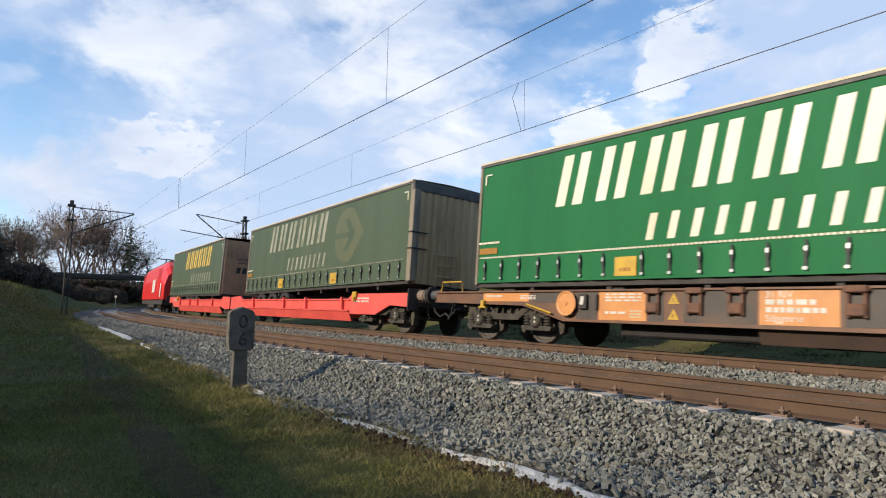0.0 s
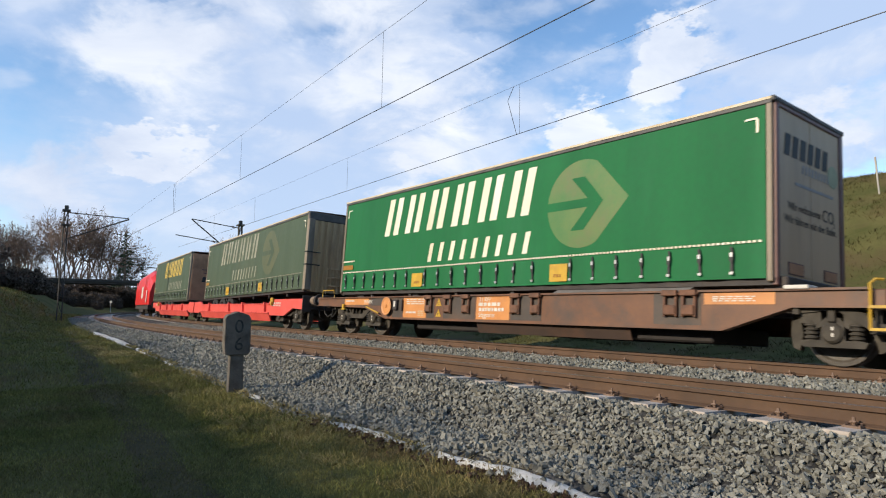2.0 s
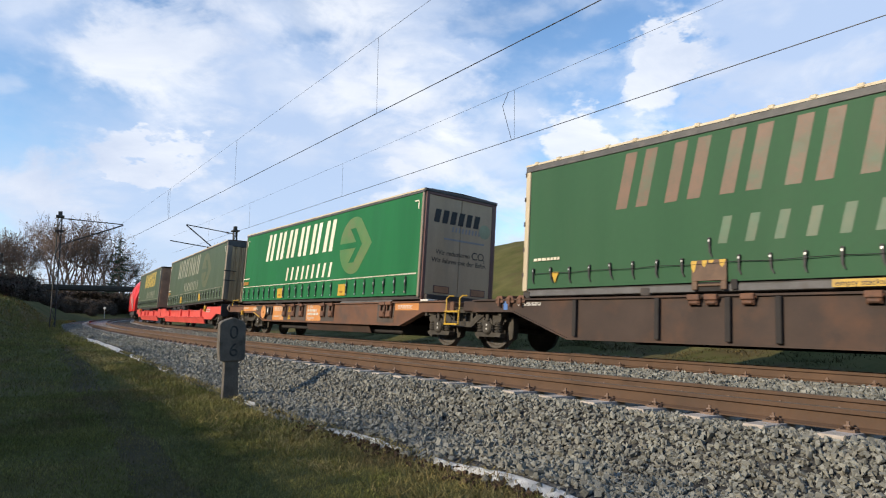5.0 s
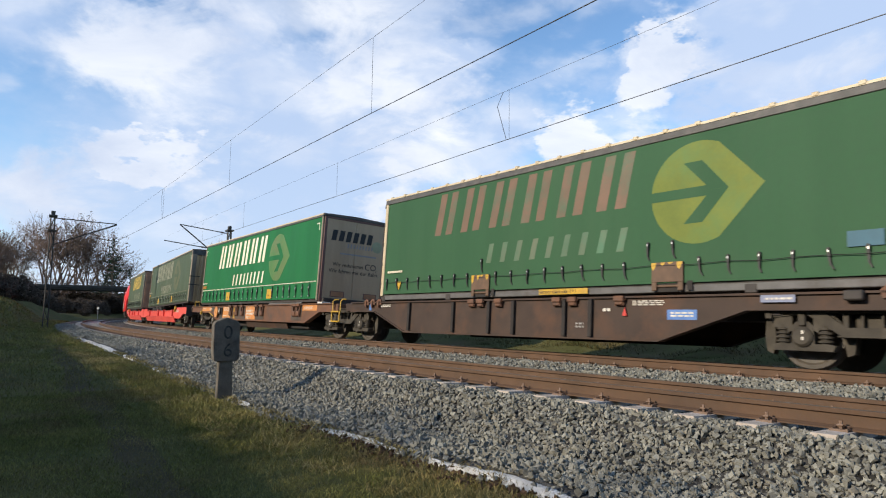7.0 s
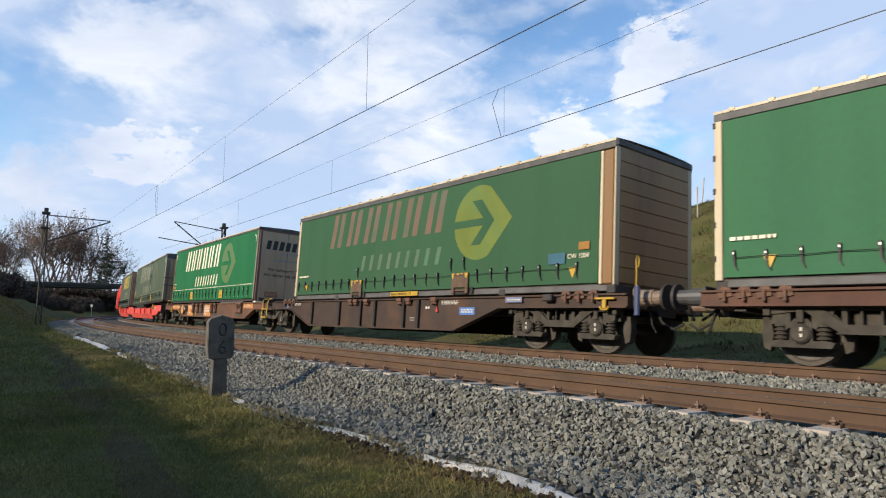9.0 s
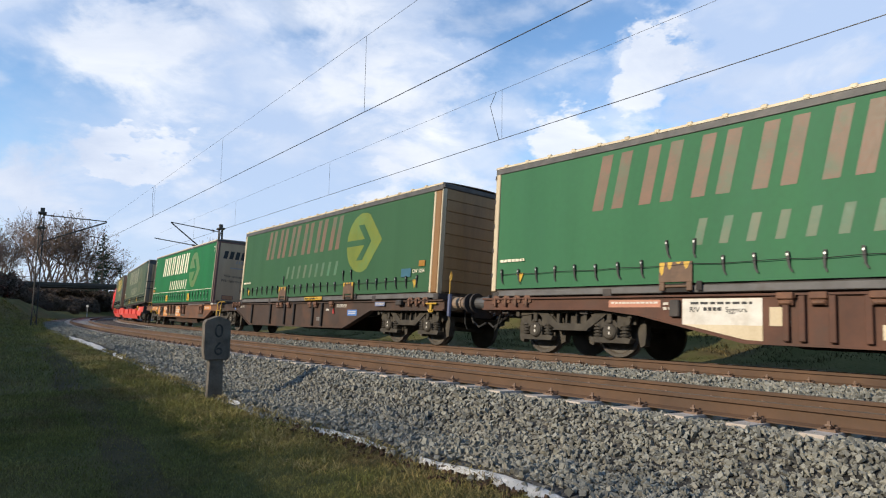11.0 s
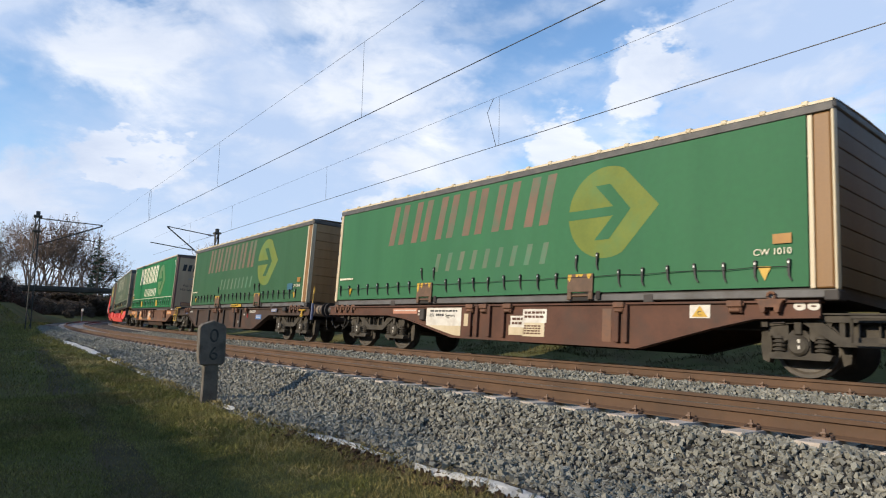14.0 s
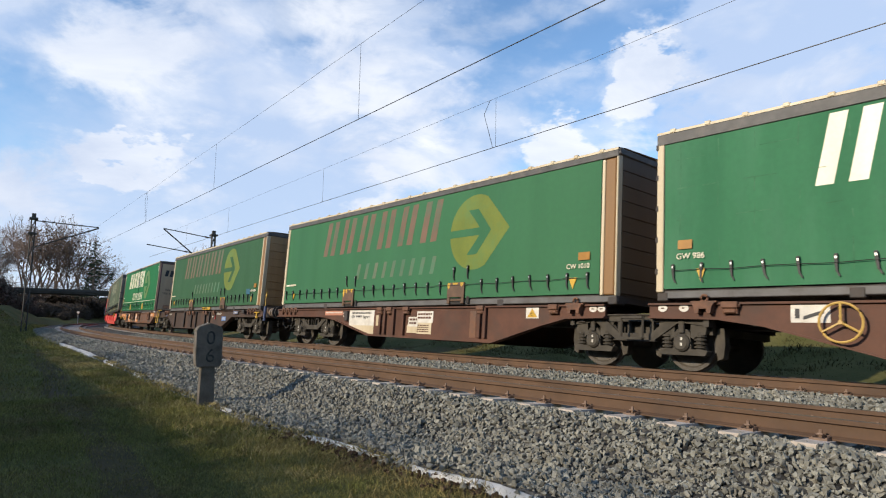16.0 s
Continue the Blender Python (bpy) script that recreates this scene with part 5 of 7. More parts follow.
def buffers(parent, x, e):
    """Both buffers and the coupling hook at the end x; e points outward."""
    for y in (0.875, -0.875):
        bm = B()
        tube(bm, [(x, y, 1.03), (x + e * 0.34, y, 1.03)], 0.15, 14)
        tube(bm, [(x + e * 0.30, y, 1.03), (x + e * 0.56, y, 1.03)], 0.13, 14)
        box(bm, min(x, x + e * 0.03), max(x, x + e * 0.03), y - 0.2, y + 0.2, 0.84, 1.2, 0.01)
        ob = part("buffer", bm, MAT["buffer_tan" if e < 0 else "buffer_grey"], parent)
        bm = B()
        tube(bm, [(x + e * 0.56, y, 1.03), (x + e * 0.61, y, 1.03)], 0.23, 18)
        part("buffer_head", bm, MAT["frame_dark"], ob)
    bm = B()
    box(bm, min(x, x + e * 0.4), max(x, x + e * 0.4), -0.06, 0.06, 0.95, 1.08, 0.02)
    for k in range(3):
        tube(bm, [(x + e * (0.25 + 0.13 * k), -0.05, 0.95 - 0.09 * k), (x + e * (0.32 + 0.13 * k), 0.05, 0.85 - 0.08 * k)], 0.03, 5)
    part("coupling", bm, MAT["frame_dark"], parent)
    bm = B()
    tube(bm, [(x + e * 0.05, 0.45, 0.92), (x + e * 0.2, 0.47, 0.62), (x + e * 0.42, 0.45, 0.5), (x + e * 0.62, 0.42, 0.6)], 0.025, 6)
    tube(bm, [(x + e * 0.03, 0.62, 0.9), (x + e * 0.12, 0.64, 0.55), (x + e * 0.2, 0.64, 0.42)], 0.02, 6)
    part("brake_hose", bm, MAT["rubber"], parent)


def plate(parent, x0, x1, z0, z1, material, name="panel", y=1.222, thick=0.004, label=""):
    bm = B()
    box(bm, min(x0, x1), max(x0, x1), y, y + thick, z0, z1)
    return part(name, bm, material, parent, label)


def bars(parent, x0, x1, z0, z1, rows, cols, material, y=1.229, name="lettering"):
    """Writing too small to read, as rows of short bars."""
    bm = B()
    rng = random.Random(int(abs(x0 * 1000)) + rows * 7)
    hi = (z1 - z0) / rows
    for r in range(rows):
        x = x0
        while x > x1 + 0.02:
            w = (x0 - x1) / cols * rng.uniform(0.5, 1.1)
            box(bm, max(x - w, x1), x, y, y + 0.003, z0 + hi * (r + 0.22), z0 + hi * (r + 0.78))
            x -= w + (x0 - x1) / cols * 0.25
    return tagged(part(name, bm, material, parent), kind="stuff")


def handwheel(parent, x, z, r, material, y=1.36):
    bm = B()
    n = 28
    tube(bm, [(x + r * math.cos(2 * math.pi * k / n), y, z + r * math.sin(2 * math.pi * k / n)) for k in range(n + 1)], 0.018, 6)
    for a in (90, 210, 330):
        tube(bm, [(x, y, z), (x + r * math.cos(radians(a)), y, z + r * math.sin(radians(a)))], 0.017, 5)
    tube(bm, [(x, 1.2, z), (x, y + 0.02, z)], 0.03, 8)
    part("handwheel", bm, material, parent)


def step_ladder(parent, x0, x1, z0, z1, material, hooks=True):
    bm = B()
    for x in (x0, x1):
        tube(bm, [(x, 1.30, z0), (x, 1.30, z1)], 0.022, 5)
    for z in (z0, z1 - 0.02):
        box(bm, min(x0, x1), max(x0, x1), 1.25, 1.34, z - 0.02, z + 0.02)
    part("step", bm, material, parent)
    if hooks:
        for x in (x0, x1):
            bm = B()
            tube(bm, [(x, 1.28, z1), (x, 1.28, z1 + 0.30), (x - 0.05, 1.24, z1 + 0.36), (x - 0.12, 1.16, z1 + 0.36)], 0.02, 6)
            part("grab_handle", bm, material, parent)


def wagon(name_label, middle, category="freight wagon"):
    t = thing("freight_wagon", name_label, category, "wagons of the train")
    MOVING.append((t, middle, 0.0, None))
    return t


def orange_wagon():
    mid = 3.44
    t = wagon("orange-brown weathered pocket wagon unit with folded locks", mid)
    X = lambda s: s - mid
    top = 1.09
    low = [(X(12.98), 0.86), (X(9.9), 0.80), (X(8.75), 0.50), (X(-1.22), 0.47), (X(-2.3), 0.84), (X(-3.3), 0.84)]
    underframe(t, low[::-1], top, MAT["wagon_orange"], [(X(10.2), X(12.98)), (X(-3.5), X(-2.6))])
    bogie(t, X(10.54))
    buffers(t, X(12.98), 1)
    bm = B()
    lathe_y(bm, X(8.64), 0.82, [(1.22, 0.05), (1.30, 0.05), (1.30, 0.235), (1.325, 0.25), (1.33, 0.235), (1.315, 0.20), (1.32, 0.05), (1.34, 0.04)], 28)
    part("brake_disc", bm, MAT["wagon_fresh"], t, "round orange brake plate")
    for a, b in ((7.9, 6.85), (4.85, 3.72), (-0.9, -2.05), (11.2, 9.75)):
        plate(t, X(a), X(b), 0.52 if b < 9 and b > -1 else 0.86, 1.05, MAT["wagon_fresh"])
    for a, b in ((8.45, 7.95), (6.8, 6.5), (6.12, 4.9), (3.66, 2.75), (0.05, -0.85), (9.6, 8.75)):
        plate(t, X(a), X(b), 0.52 if b < 8.7 else 0.84, 1.05, MAT["wagon_grime"])
    for s in (6.7, 5.9, 5.2, 3.5, 2.9, -0.3, -0.65):
        latch(t, X(s), top, 0.44, 0.30)
    # tables, marks and signs on the side beam
    bars(t, X(7.75), X(6.95), 0.86, 1.03, 3, 5, MAT["white_ink"])
    bars(t, X(7.75), X(7.3), 0.62, 0.70, 1, 3, MAT["white_ink"])
    bars(t, X(7.2), X(6.95), 0.56, 0.72, 3, 3, MAT["cream"])
    bars(t, X(10.0), X(9.55), 0.90, 1.0, 3, 4, MAT["white_ink"])
    bars(t, X(11.1), X(10.6), 0.94, 1.02, 1, 5, MAT["white_ink"])
    words("31 RIV", 0.15, MAT["white_ink"], t, on_side(X(4.76), 1.229, 0.935))
    bars(t, X(4.75), X(4.0), 0.80, 0.94, 1, 5, MAT["white_ink"])
    bars(t, X(4.75), X(3.9), 0.68, 0.82, 1, 8, MAT["white_ink"])
    words("Sdggmrss", 0.15, MAT["white_ink"], t, on_side(X(4.76), 1.229, 0.575))
    bars(t, X(-1.05), X(-1.75), 0.90, 1.0, 3, 6, MAT["white_ink"])
    for z, ch in ((0.83, "C"), (0.56, "P")):
        bm = B()
        prism(bm, [(X(6.42), z), (X(6.20), z), (X(6.31), z + 0.19)], 1.229, 1.233)
        tri = part("warning_triangle", bm, MAT["yellow"], t)
        words(ch, 0.09, MAT["black_ink"], tri, on_side(X(6.34), 1.238, z + 0.03))
    bm = B()
    box(bm, X(8.35), X(8.15), 1.225, 1.30, 0.72, 1.0, 0.01)
    box(bm, X(7.95), X(7.9), 1.225, 1.29, 0.70, 1.0, 0.01)
    part("document_box", bm, MAT["frame_dark"], t)
    bm = B()
    prism(bm, [(X(8.30), 0.80), (X(8.22), 0.80), (X(8.2), 0.96), (X(8.28), 0.96)], 1.302, 1.306)
    part("waybill", bm, MAT["white_ink"], t)
    bm = B()
    tube(bm, [(X(9.75), 1.30, 0.80), (X(9.05), 1.30, 0.62)], 0.022, 5)
    part("brake_lever", bm, MAT["yellow"], t, "yellow lever")
    bm = B()
    box(bm, X(11.2), X(11.1), 1.24, 1.32, 0.70, 0.88, 0.01)
    box(bm, X(11.26), X(11.04), 1.24, 1.32, 0.70, 0.74, 0.01)
    part("rope_hook", bm, MAT["yellow"], t, "yellow hook")
    bm = B()
    tube(bm, [(X(12.9), 1.15, 1.08), (X(12.85), 1.15, 1.34), (X(12.1), 1.15, 1.34), (X(12.05), 1.15, 1.08)], 0.018, 6)
    part("grab_handle", bm, MAT["yellow"], t)
    step_ladder(t, X(-3.33), X(-3.85), 0.52, 0.84, MAT["yellow"])
    bm = B()
    prism(bm, [(X(2.5), 1.10), (X(-0.6), 1.10), (X(-0.8), 1.22), (X(2.2), 1.22)], 0.4, 1.18)
    part("load_ramp", bm, MAT["grey_beam"], t)
    for y in (1, -1):
        bm = B()
        prism(bm, [(y * 1.15, 0.50), (y * 1.18, 0.50), (y * 1.06, 0.22), (y * 1.03, 0.22)], X(0.6), X(4.9), "yz")
        part("pocket_side", bm, MAT["wagon_umber"], t)
    # pocket floor in near-black, holding the shade under the wagon
    bm = B()
    box(bm, X(-0.9), X(7.6), -0.95, 0.95, 0.24, 0.52, 0.03)
    part("pocket_floor", bm, MAT["shade_black"], t)
    for s in (10.5, 7.6, 1.0, -2.0):
        bm = B()
        box(bm, X(s) - 0.18, X(s) + 0.18, -1.1, 1.1, 1.07, 1.30, 0.02)
        part("support_block", bm, MAT["frame_dark"], t)
    bm = B()
    box(bm, X(-2.55), X(-2.2), 1.0, 1.3, 1.08, 1.14, 0.01)
    part("roller_plate", bm, MAT["white_ink"], t)


def umber_wagon():
    mid = -10.8
    t = wagon("dark umber container wagon unit with ribbed side plates", mid)
    X = lambda s: s - mid
    top = 1.09
    low = [(X(-4.3), 0.84), (X(-5.6), 0.84), (X(-7.15), 0.30), (X(-14.72), 0.33), (X(-16.27), 0.86), (X(-19.6), 0.86)]
    underframe(t, low[::-1], top, MAT["wagon_umber"], [(X(-5.6), X(-3.9)), (X(-19.6), X(-17.2))])
    bogie(t, X(-3.78))
    bogie(t, X(-17.92))
    buffers(t, X(-19.6), -1)
    # near-black ribs, with the shadow beside each put into their colour
    ribs(t, [X(s) for s in (-7.33, -9.15, -10.42, -11.2, -12.63, -13.28)], 0.34, 1.05, MAT["shade_black"])
    for s in (-9.85, -10.15, -10.75, -12.45, -12.85, -13.95):
        latch(t, X(s), top, 0.17, 0.22)
    plate(t, X(-5.30), X(-5.42), 0.86, 1.06, MAT["blue"])
    bars(t, X(-5.75), X(-6.4), 0.94, 1.02, 2, 5, MAT["white_ink"])
    bars(t, X(-14.2), X(-14.85), 0.92, 1.02, 3, 6, MAT["white_ink"])
    p = plate(t, X(-14.89), X(-15.44), 0.68, 0.85, MAT["blue"], label="bright blue plate")
    bars(t, X(-14.96), X(-15.38), 0.72, 0.82, 2, 4, MAT["white_ink"])
    plate(t, X(-16.5), X(-17.0), 0.95, 1.06, MAT["plate_grey"], y=1.27)
    bars(t, X(-16.57), X(-16.97), 0.98, 1.03, 1, 5, MAT["white_ink"], 1.276)
    bars(t, X(-12.9), X(-13.1), 0.5, 0.62, 2, 2, MAT["grey_ink"])
    bars(t, X(-13.55), X(-13.75), 0.80, 0.90, 1, 2, MAT["white_ink"])
    bm = B()
    prism(bm, [(X(-14.0), 0.74), (X(-14.1), 0.74), (X(-14.05), 0.9)], 1.23, 1.26)
    part("tag", bm, plain("red_tag", (0.5, 0.04, 0.03)), t)
    bm = B()
    box(bm, X(-17.65), X(-17.9), 1.22, 1.36, 0.96, 1.10, 0.02)
    part("lamp_bracket", bm, MAT["frame_dark"], t)
    bm = B()
    box(bm, X(-19.08), X(-19.17), 1.25, 1.29, 0.82, 1.0, 0.01)
    tube(bm, [(X(-19.02), 1.27, 0.86), (X(-19.06), 1.27, 0.80), (X(-19.19), 1.27, 0.80), (X(-19.23), 1.27, 0.86)], 0.018, 6)
    box(bm, X(-18.92), X(-19.36), 1.24, 1.30, 0.98, 1.02, 0.01)
    part("rope_hook", bm, MAT["yellow"], t, "yellow hook")
    bm = B()
    tube(bm, [(X(-19.8), 1.22, 0.7), (X(-19.8), 1.22, 1.22)], 0.05, 8)
    part("handrail", bm, MAT["blue_dark"], t)
    bm = B()
    tube(bm, [(X(-19.78), 1.22, 1.2), (X(-19.78), 1.22, 1.55), (X(-19.765), 1.22, 1.68), (X(-19.8), 1.22, 1.76), (X(-19.835), 1.22, 1.68), (X(-19.82), 1.22, 1.55)], 0.014, 6)
    part("handrail_top", bm, MAT["yellow"], t)
    for s0 in (-5.2, -18.2):
        for k in range(3):
            bm = B()
            s = s0 - 0.33 * k
            prism(bm, [(X(s) - 0.13, 1.02), (X(s) + 0.10, 0.99), (X(s) + 0.13, 1.10), (X(s) + 0.05, 1.17), (X(s) - 0.08, 1.16)], 1.05, 1.27)
            box(bm, X(s) - 0.03, X(s) + 0.02, 1.2, 1.31, 0.93, 1.12, 0.01)
            part("lock_block", bm, MAT["rust_latch"], t)


def oval_plates(parent, xs):
    """Small white oval plates with one dark sign each."""
    for x in xs:
        bm = B()
        prism(bm, [(x + 0.085 * math.cos(radians(a)), 1.02 + 0.062 * math.sin(radians(a))) for a in range(0, 360, 24)], 1.224, 1.230)
        ob = part("oval_plate", bm, MAT["white_ink"], parent, "white oval plate")
        bars(ob, x + 0.03, x - 0.03, 1.0, 1.04, 1, 1, MAT["wagon_brown"], 1.232, "sign_bar")


def ring_lock(parent, x):
    """A rusty lock seat with its eye standing on the beam."""
    bm = B()
    prism(bm, [(x + 0.19, 1.10), (x - 0.19, 1.10), (x - 0.15, 1.03), (x - 0.13, 0.93), (x - 0.07, 0.93), (x - 0.06, 1.0), (x + 0.06, 1.0), (x + 0.07, 0.93), (x + 0.13, 0.93), (x + 0.15, 1.03)], 1.16, 1.34)
    box(bm, x - 0.22, x + 0.22, 1.12, 1.32, 1.095, 1.125, 0.008)
    tube(bm, [(x + 0.055 * math.cos(2 * math.pi * k / 12), 1.27, 1.17 + 0.055 * math.sin(2 * math.pi * k / 12)) for k in range(13)], 0.022, 6)
    part("ring_lock", bm, MAT["rust_latch"], parent, "rusty lock with an eye")


def brown_wagon(mid, front):
    t = wagon("rust-brown container wagon unit with fish-belly sides" if front else "rust-brown container wagon unit with yellow handwheel", mid)
    X = lambda s: s - mid
    top = 1.10
    if front:
        low = [(-20.9, 0.88), (-24.0, 0.88), (-24.85, 0.78), (-26.68, 0.37), (-31.64, 0.33), (-33.0, 0.70), (-33.7, 0.86), (-34.6, 0.88)]
    else:
        low = [(-35.4, 0.88), (-36.6, 0.86), (-37.3, 0.76), (-38.85, 0.36), (-43.4, 0.33), (-45.0, 0.72), (-46.0, 0.86), (-49.2, 0.86)]
    low = [(X(a), b) for a, b in low]
    underframe(t, low[::-1], top, MAT["wagon_brown"], [(low[1][0], low[0][0])] + ([] if front else [(low[-1][0], low[-2][0])]))
    if front:
        bogie(t, X(-23.25))
        bogie(t, X(-35.16))
        buffers(t, X(-20.9), 1)
        ribs(t, [X(s) for s in (-27.3, -27.52, -27.92, -28.36, -31.25, -31.43)], 0.40, 1.06, MAT["wagon_brown"])
        for s in (-27.3, -27.75, -28.5, -31.3, -33.41):
            latch(t, X(s), top, 0.18, 0.24)
        ring_lock(t, X(-33.95))
        pl = plate(t, X(-25.65), X(-26.95), 0.62, 1.04, MAT["white_ink"], y=1.224)
        bm = B()
        prism(bm, [(X(-25.65), 0.62), (X(-26.95), 0.62), (X(-26.95), 0.39), (X(-26.7), 0.40)], 1.224, 1.228)
        part("panel", bm, MAT["cream"], t)
        bars(t, X(-25.8), X(-26.8), 0.93, 1.0, 1, 8, MAT["black_ink"], 1.23)
        words("RIV", 0.12, MAT["black_ink"], t, on_side(X(-25.78), 1.231, 0.82))
        words("Sggmrs", 0.12, MAT["black_ink"], t, on_side(X(-26.38), 1.231, 0.82))
        bars(t, X(-26.02), X(-26.34), 0.82, 0.92, 1, 4, MAT["black_ink"], 1.23)
        plate(t, X(-24.2), X(-25.25), 0.90, 1.03, plain("salmon_panel", (0.42, 0.18, 0.11)))
        bars(t, X(-24.25), X(-25.2), 0.95, 1.01, 1, 12, MAT["white_ink"])
        bars(t, X(-25.3), X(-25.42), 0.84, 1.0, 2, 1, MAT["white_ink"])
        bm = B()
        box(bm, X(-25.62), X(-25.45), 1.225, 1.3, 0.74, 1.02, 0.01)
        part("document_box", bm, MAT["frame_dark"], t)
        patch = ((-28.55, -28.95, 0.62, 0.86), (-28.9, -29.55, 0.72, 1.0), (-28.5, -28.95, 0.46, 0.66), (-28.9, -29.5, 0.44, 0.72))
        for a, b, z0, z1 in patch:
            plate(t, X(a), X(b), z0, z1, MAT["white_ink" if z0 > 0.6 else "cream"], y=1.2235 + 0.001 * (z0 > 0.6))
        bars(t, X(-28.95), X(-29.5), 0.80, 0.97, 2, 6, MAT["wagon_brown"], 1.231)
        bars(t, X(-28.6), X(-28.9), 0.66, 0.84, 2, 3, MAT["wagon_brown"], 1.231)
        bars(t, X(-28.95), X(-29.4), 0.48, 0.68, 4, 5, MAT["wagon_brown"], 1.231)
        plate(t, X(-27.05), X(-27.35), 0.62, 0.9, MAT["cream"])
        plate(t, X(-30.9), X(-31.1), 0.4, 1.0, MAT["wagon_orange"])
        plate(t, X(-32.63), X(-32.98), 0.84, 1.06, MAT["white_ink"])
        bm = B()
        prism(bm, [(X(-32.67), 0.86), (X(-32.94), 0.86), (X(-32.805), 1.04)], 1.229, 1.233)
        tri = part("warning_triangle", bm, MAT["yellow"], t)
        words("C", 0.10, MAT["black_ink"], tri, on_side(X(-32.765), 1.238, 0.885))
        oval_plates(t, [X(s) for s in (-34.33, -34.52)])
    else:
        bogie(t, X(-47.0))
        ring_lock(t, X(-36.4))
        for s in (-36.82, -39.8):
            latch(t, X(s), top, 0.18, 0.26)
        oval_plates(t, [X(s) for s in (-35.65, -36.03)])
        plate(t, X(-37.68), X(-38.2), 0.80, 1.06, MAT["white_ink"])
        bm = B()
        prism(bm, [(X(-37.85), 0.84), (X(-38.12), 0.93), (X(-38.12), 0.98), (X(-37.85), 0.89)], 1.229, 1.232)
        box(bm, X(-37.80), X(-37.74), 1.229, 1.232, 0.86, 1.0)
        part("pictogram", bm, MAT["black_ink"], t)
        handwheel(t, X(-38.36), 0.80, 0.27, MAT["wheel_gold"], 1.34)
        step_ladder(t, X(-34.9), X(-35.32), 0.5, 0.88, MAT["bogie"], False)
        ribs(t, [X(s) for s in (-39.0, -39.6, -43.0)], 0.40, 1.06, MAT["wagon_brown"])
    for s0 in ((-21.3,) if front else (-47.8,)):
        for k in range(4):
            bm = B()
            s = s0 - 0.30 * k
            prism(bm, [(X(s) - 0.12, 1.01), (X(s) + 0.10, 0.97), (X(s) + 0.12, 1.08), (X(s) + 0.04, 1.16), (X(s) - 0.09, 1.14)], 1.03, 1.25)
            box(bm, X(s) - 0.03, X(s) + 0.02, 1.18, 1.29, 0.92, 1.10, 0.01)
            part("lock_block", bm, MAT["rust_latch"], t)


def red_wagon(mid, rear):
    """One half of the articulated pocket wagon; e turns it end for end."""
    t = wagon("bright red pocket wagon unit with deep side sills", mid)
    e = 1 if rear else -1
    X = lambda d: d * e        # d: metres from the joint's end towards the buffers, counted from the middle
    top = 1.08
    def flip(pts):
        return pts if e > 0 else pts[::-1]
    # outer end at x = -8.8 e, joint at +7.1 e
    bm = B()
    pts = [(-8.8 * e, 0.70), (-7.85 * e, 0.74), (-7.0 * e, 0.46), (-5.4 * e, 0.46), (-5.3 * e, 0.58), (5.2 * e, 0.58), (5.9 * e, 0.46), (6.9 * e, 0.46), (6.9 * e, 1.02), (5.6 * e, 1.06), (5.2 * e, 0.90), (-5.2 * e, 0.90), (-5.5 * e, top), (-8.8 * e, top)]
    prism(bm, pts, 1.18, 1.25)
    part("side_beam", mirror(bm), MAT["wagon_red"], t)
    bm = B()
    lo, hi = sorted((-5.4 * e, 5.3 * e))
    prism(bm, [(1.24, 0.56), (1.30, 0.54), (1.16, 0.24), (1.10, 0.26)], lo, hi, "yz")
    part("lower_skirt", mirror(bm), MAT["wagon_red"], t)
    bm = B()
    box(bm, lo, hi, 1.12, 1.33, 0.53, 0.57, 0.01)
    box(bm, lo, hi, 1.12, 1.29, 0.87, 0.92, 0.01)
    part("ledge", mirror(bm), MAT["wagon_red"], t)
    for d in (-2.0, 0.1, -4.9, 3.6):
        bm = B()
        prism(bm, [(d * e - 0.12, 0.57), (d * e + 0.12, 0.57), (d * e + 0.05, 0.98), (d * e - 0.05, 0.98)], 1.2, 1.34)
        part("bracket", bm, MAT["wagon_red"], t)
    bm = B()
    box(bm, lo, hi, -1.15, 1.15, 0.28, 0.33)
    lo2, hi2 = sorted((-8.8 * e, -5.6 * e))
    box(bm, lo2, hi2, -1.15, 1.15, 0.72, 1.05, 0.02)
    part("pocket_floor", bm, MAT["frame_dark"], t)
    bogie(t, -7.1 * e)
    if rear:
        bogie(t, 7.1)
    buffers(t, -8.8 * e, -e)
    for d in (-6.6, -6.1):
        bars(t, d * e + 0.45, d * e, 0.80, 0.98, 2, 3, MAT["white_ink"], 1.256)
    bm = B()
    box(bm, -5.75 * e - 0.12, -5.75 * e + 0.12, 1.25, 1.34, 0.96, 1.14, 0.02)
    box(bm, -5.75 * e - 0.05, -5.75 * e + 0.05, 1.25, 1.36, 0.84, 1.0, 0.01)
    part("rope_hook", bm, MAT["yellow"], t, "yellow hook")
    bm = B()
    box(bm, -8.82 * e - 0.02, -8.82 * e + 0.02, 0.95, 1.28, 0.62, 1.2, 0.01)
    part("end_plate", bm, MAT["frame_dark"], t)
    return t


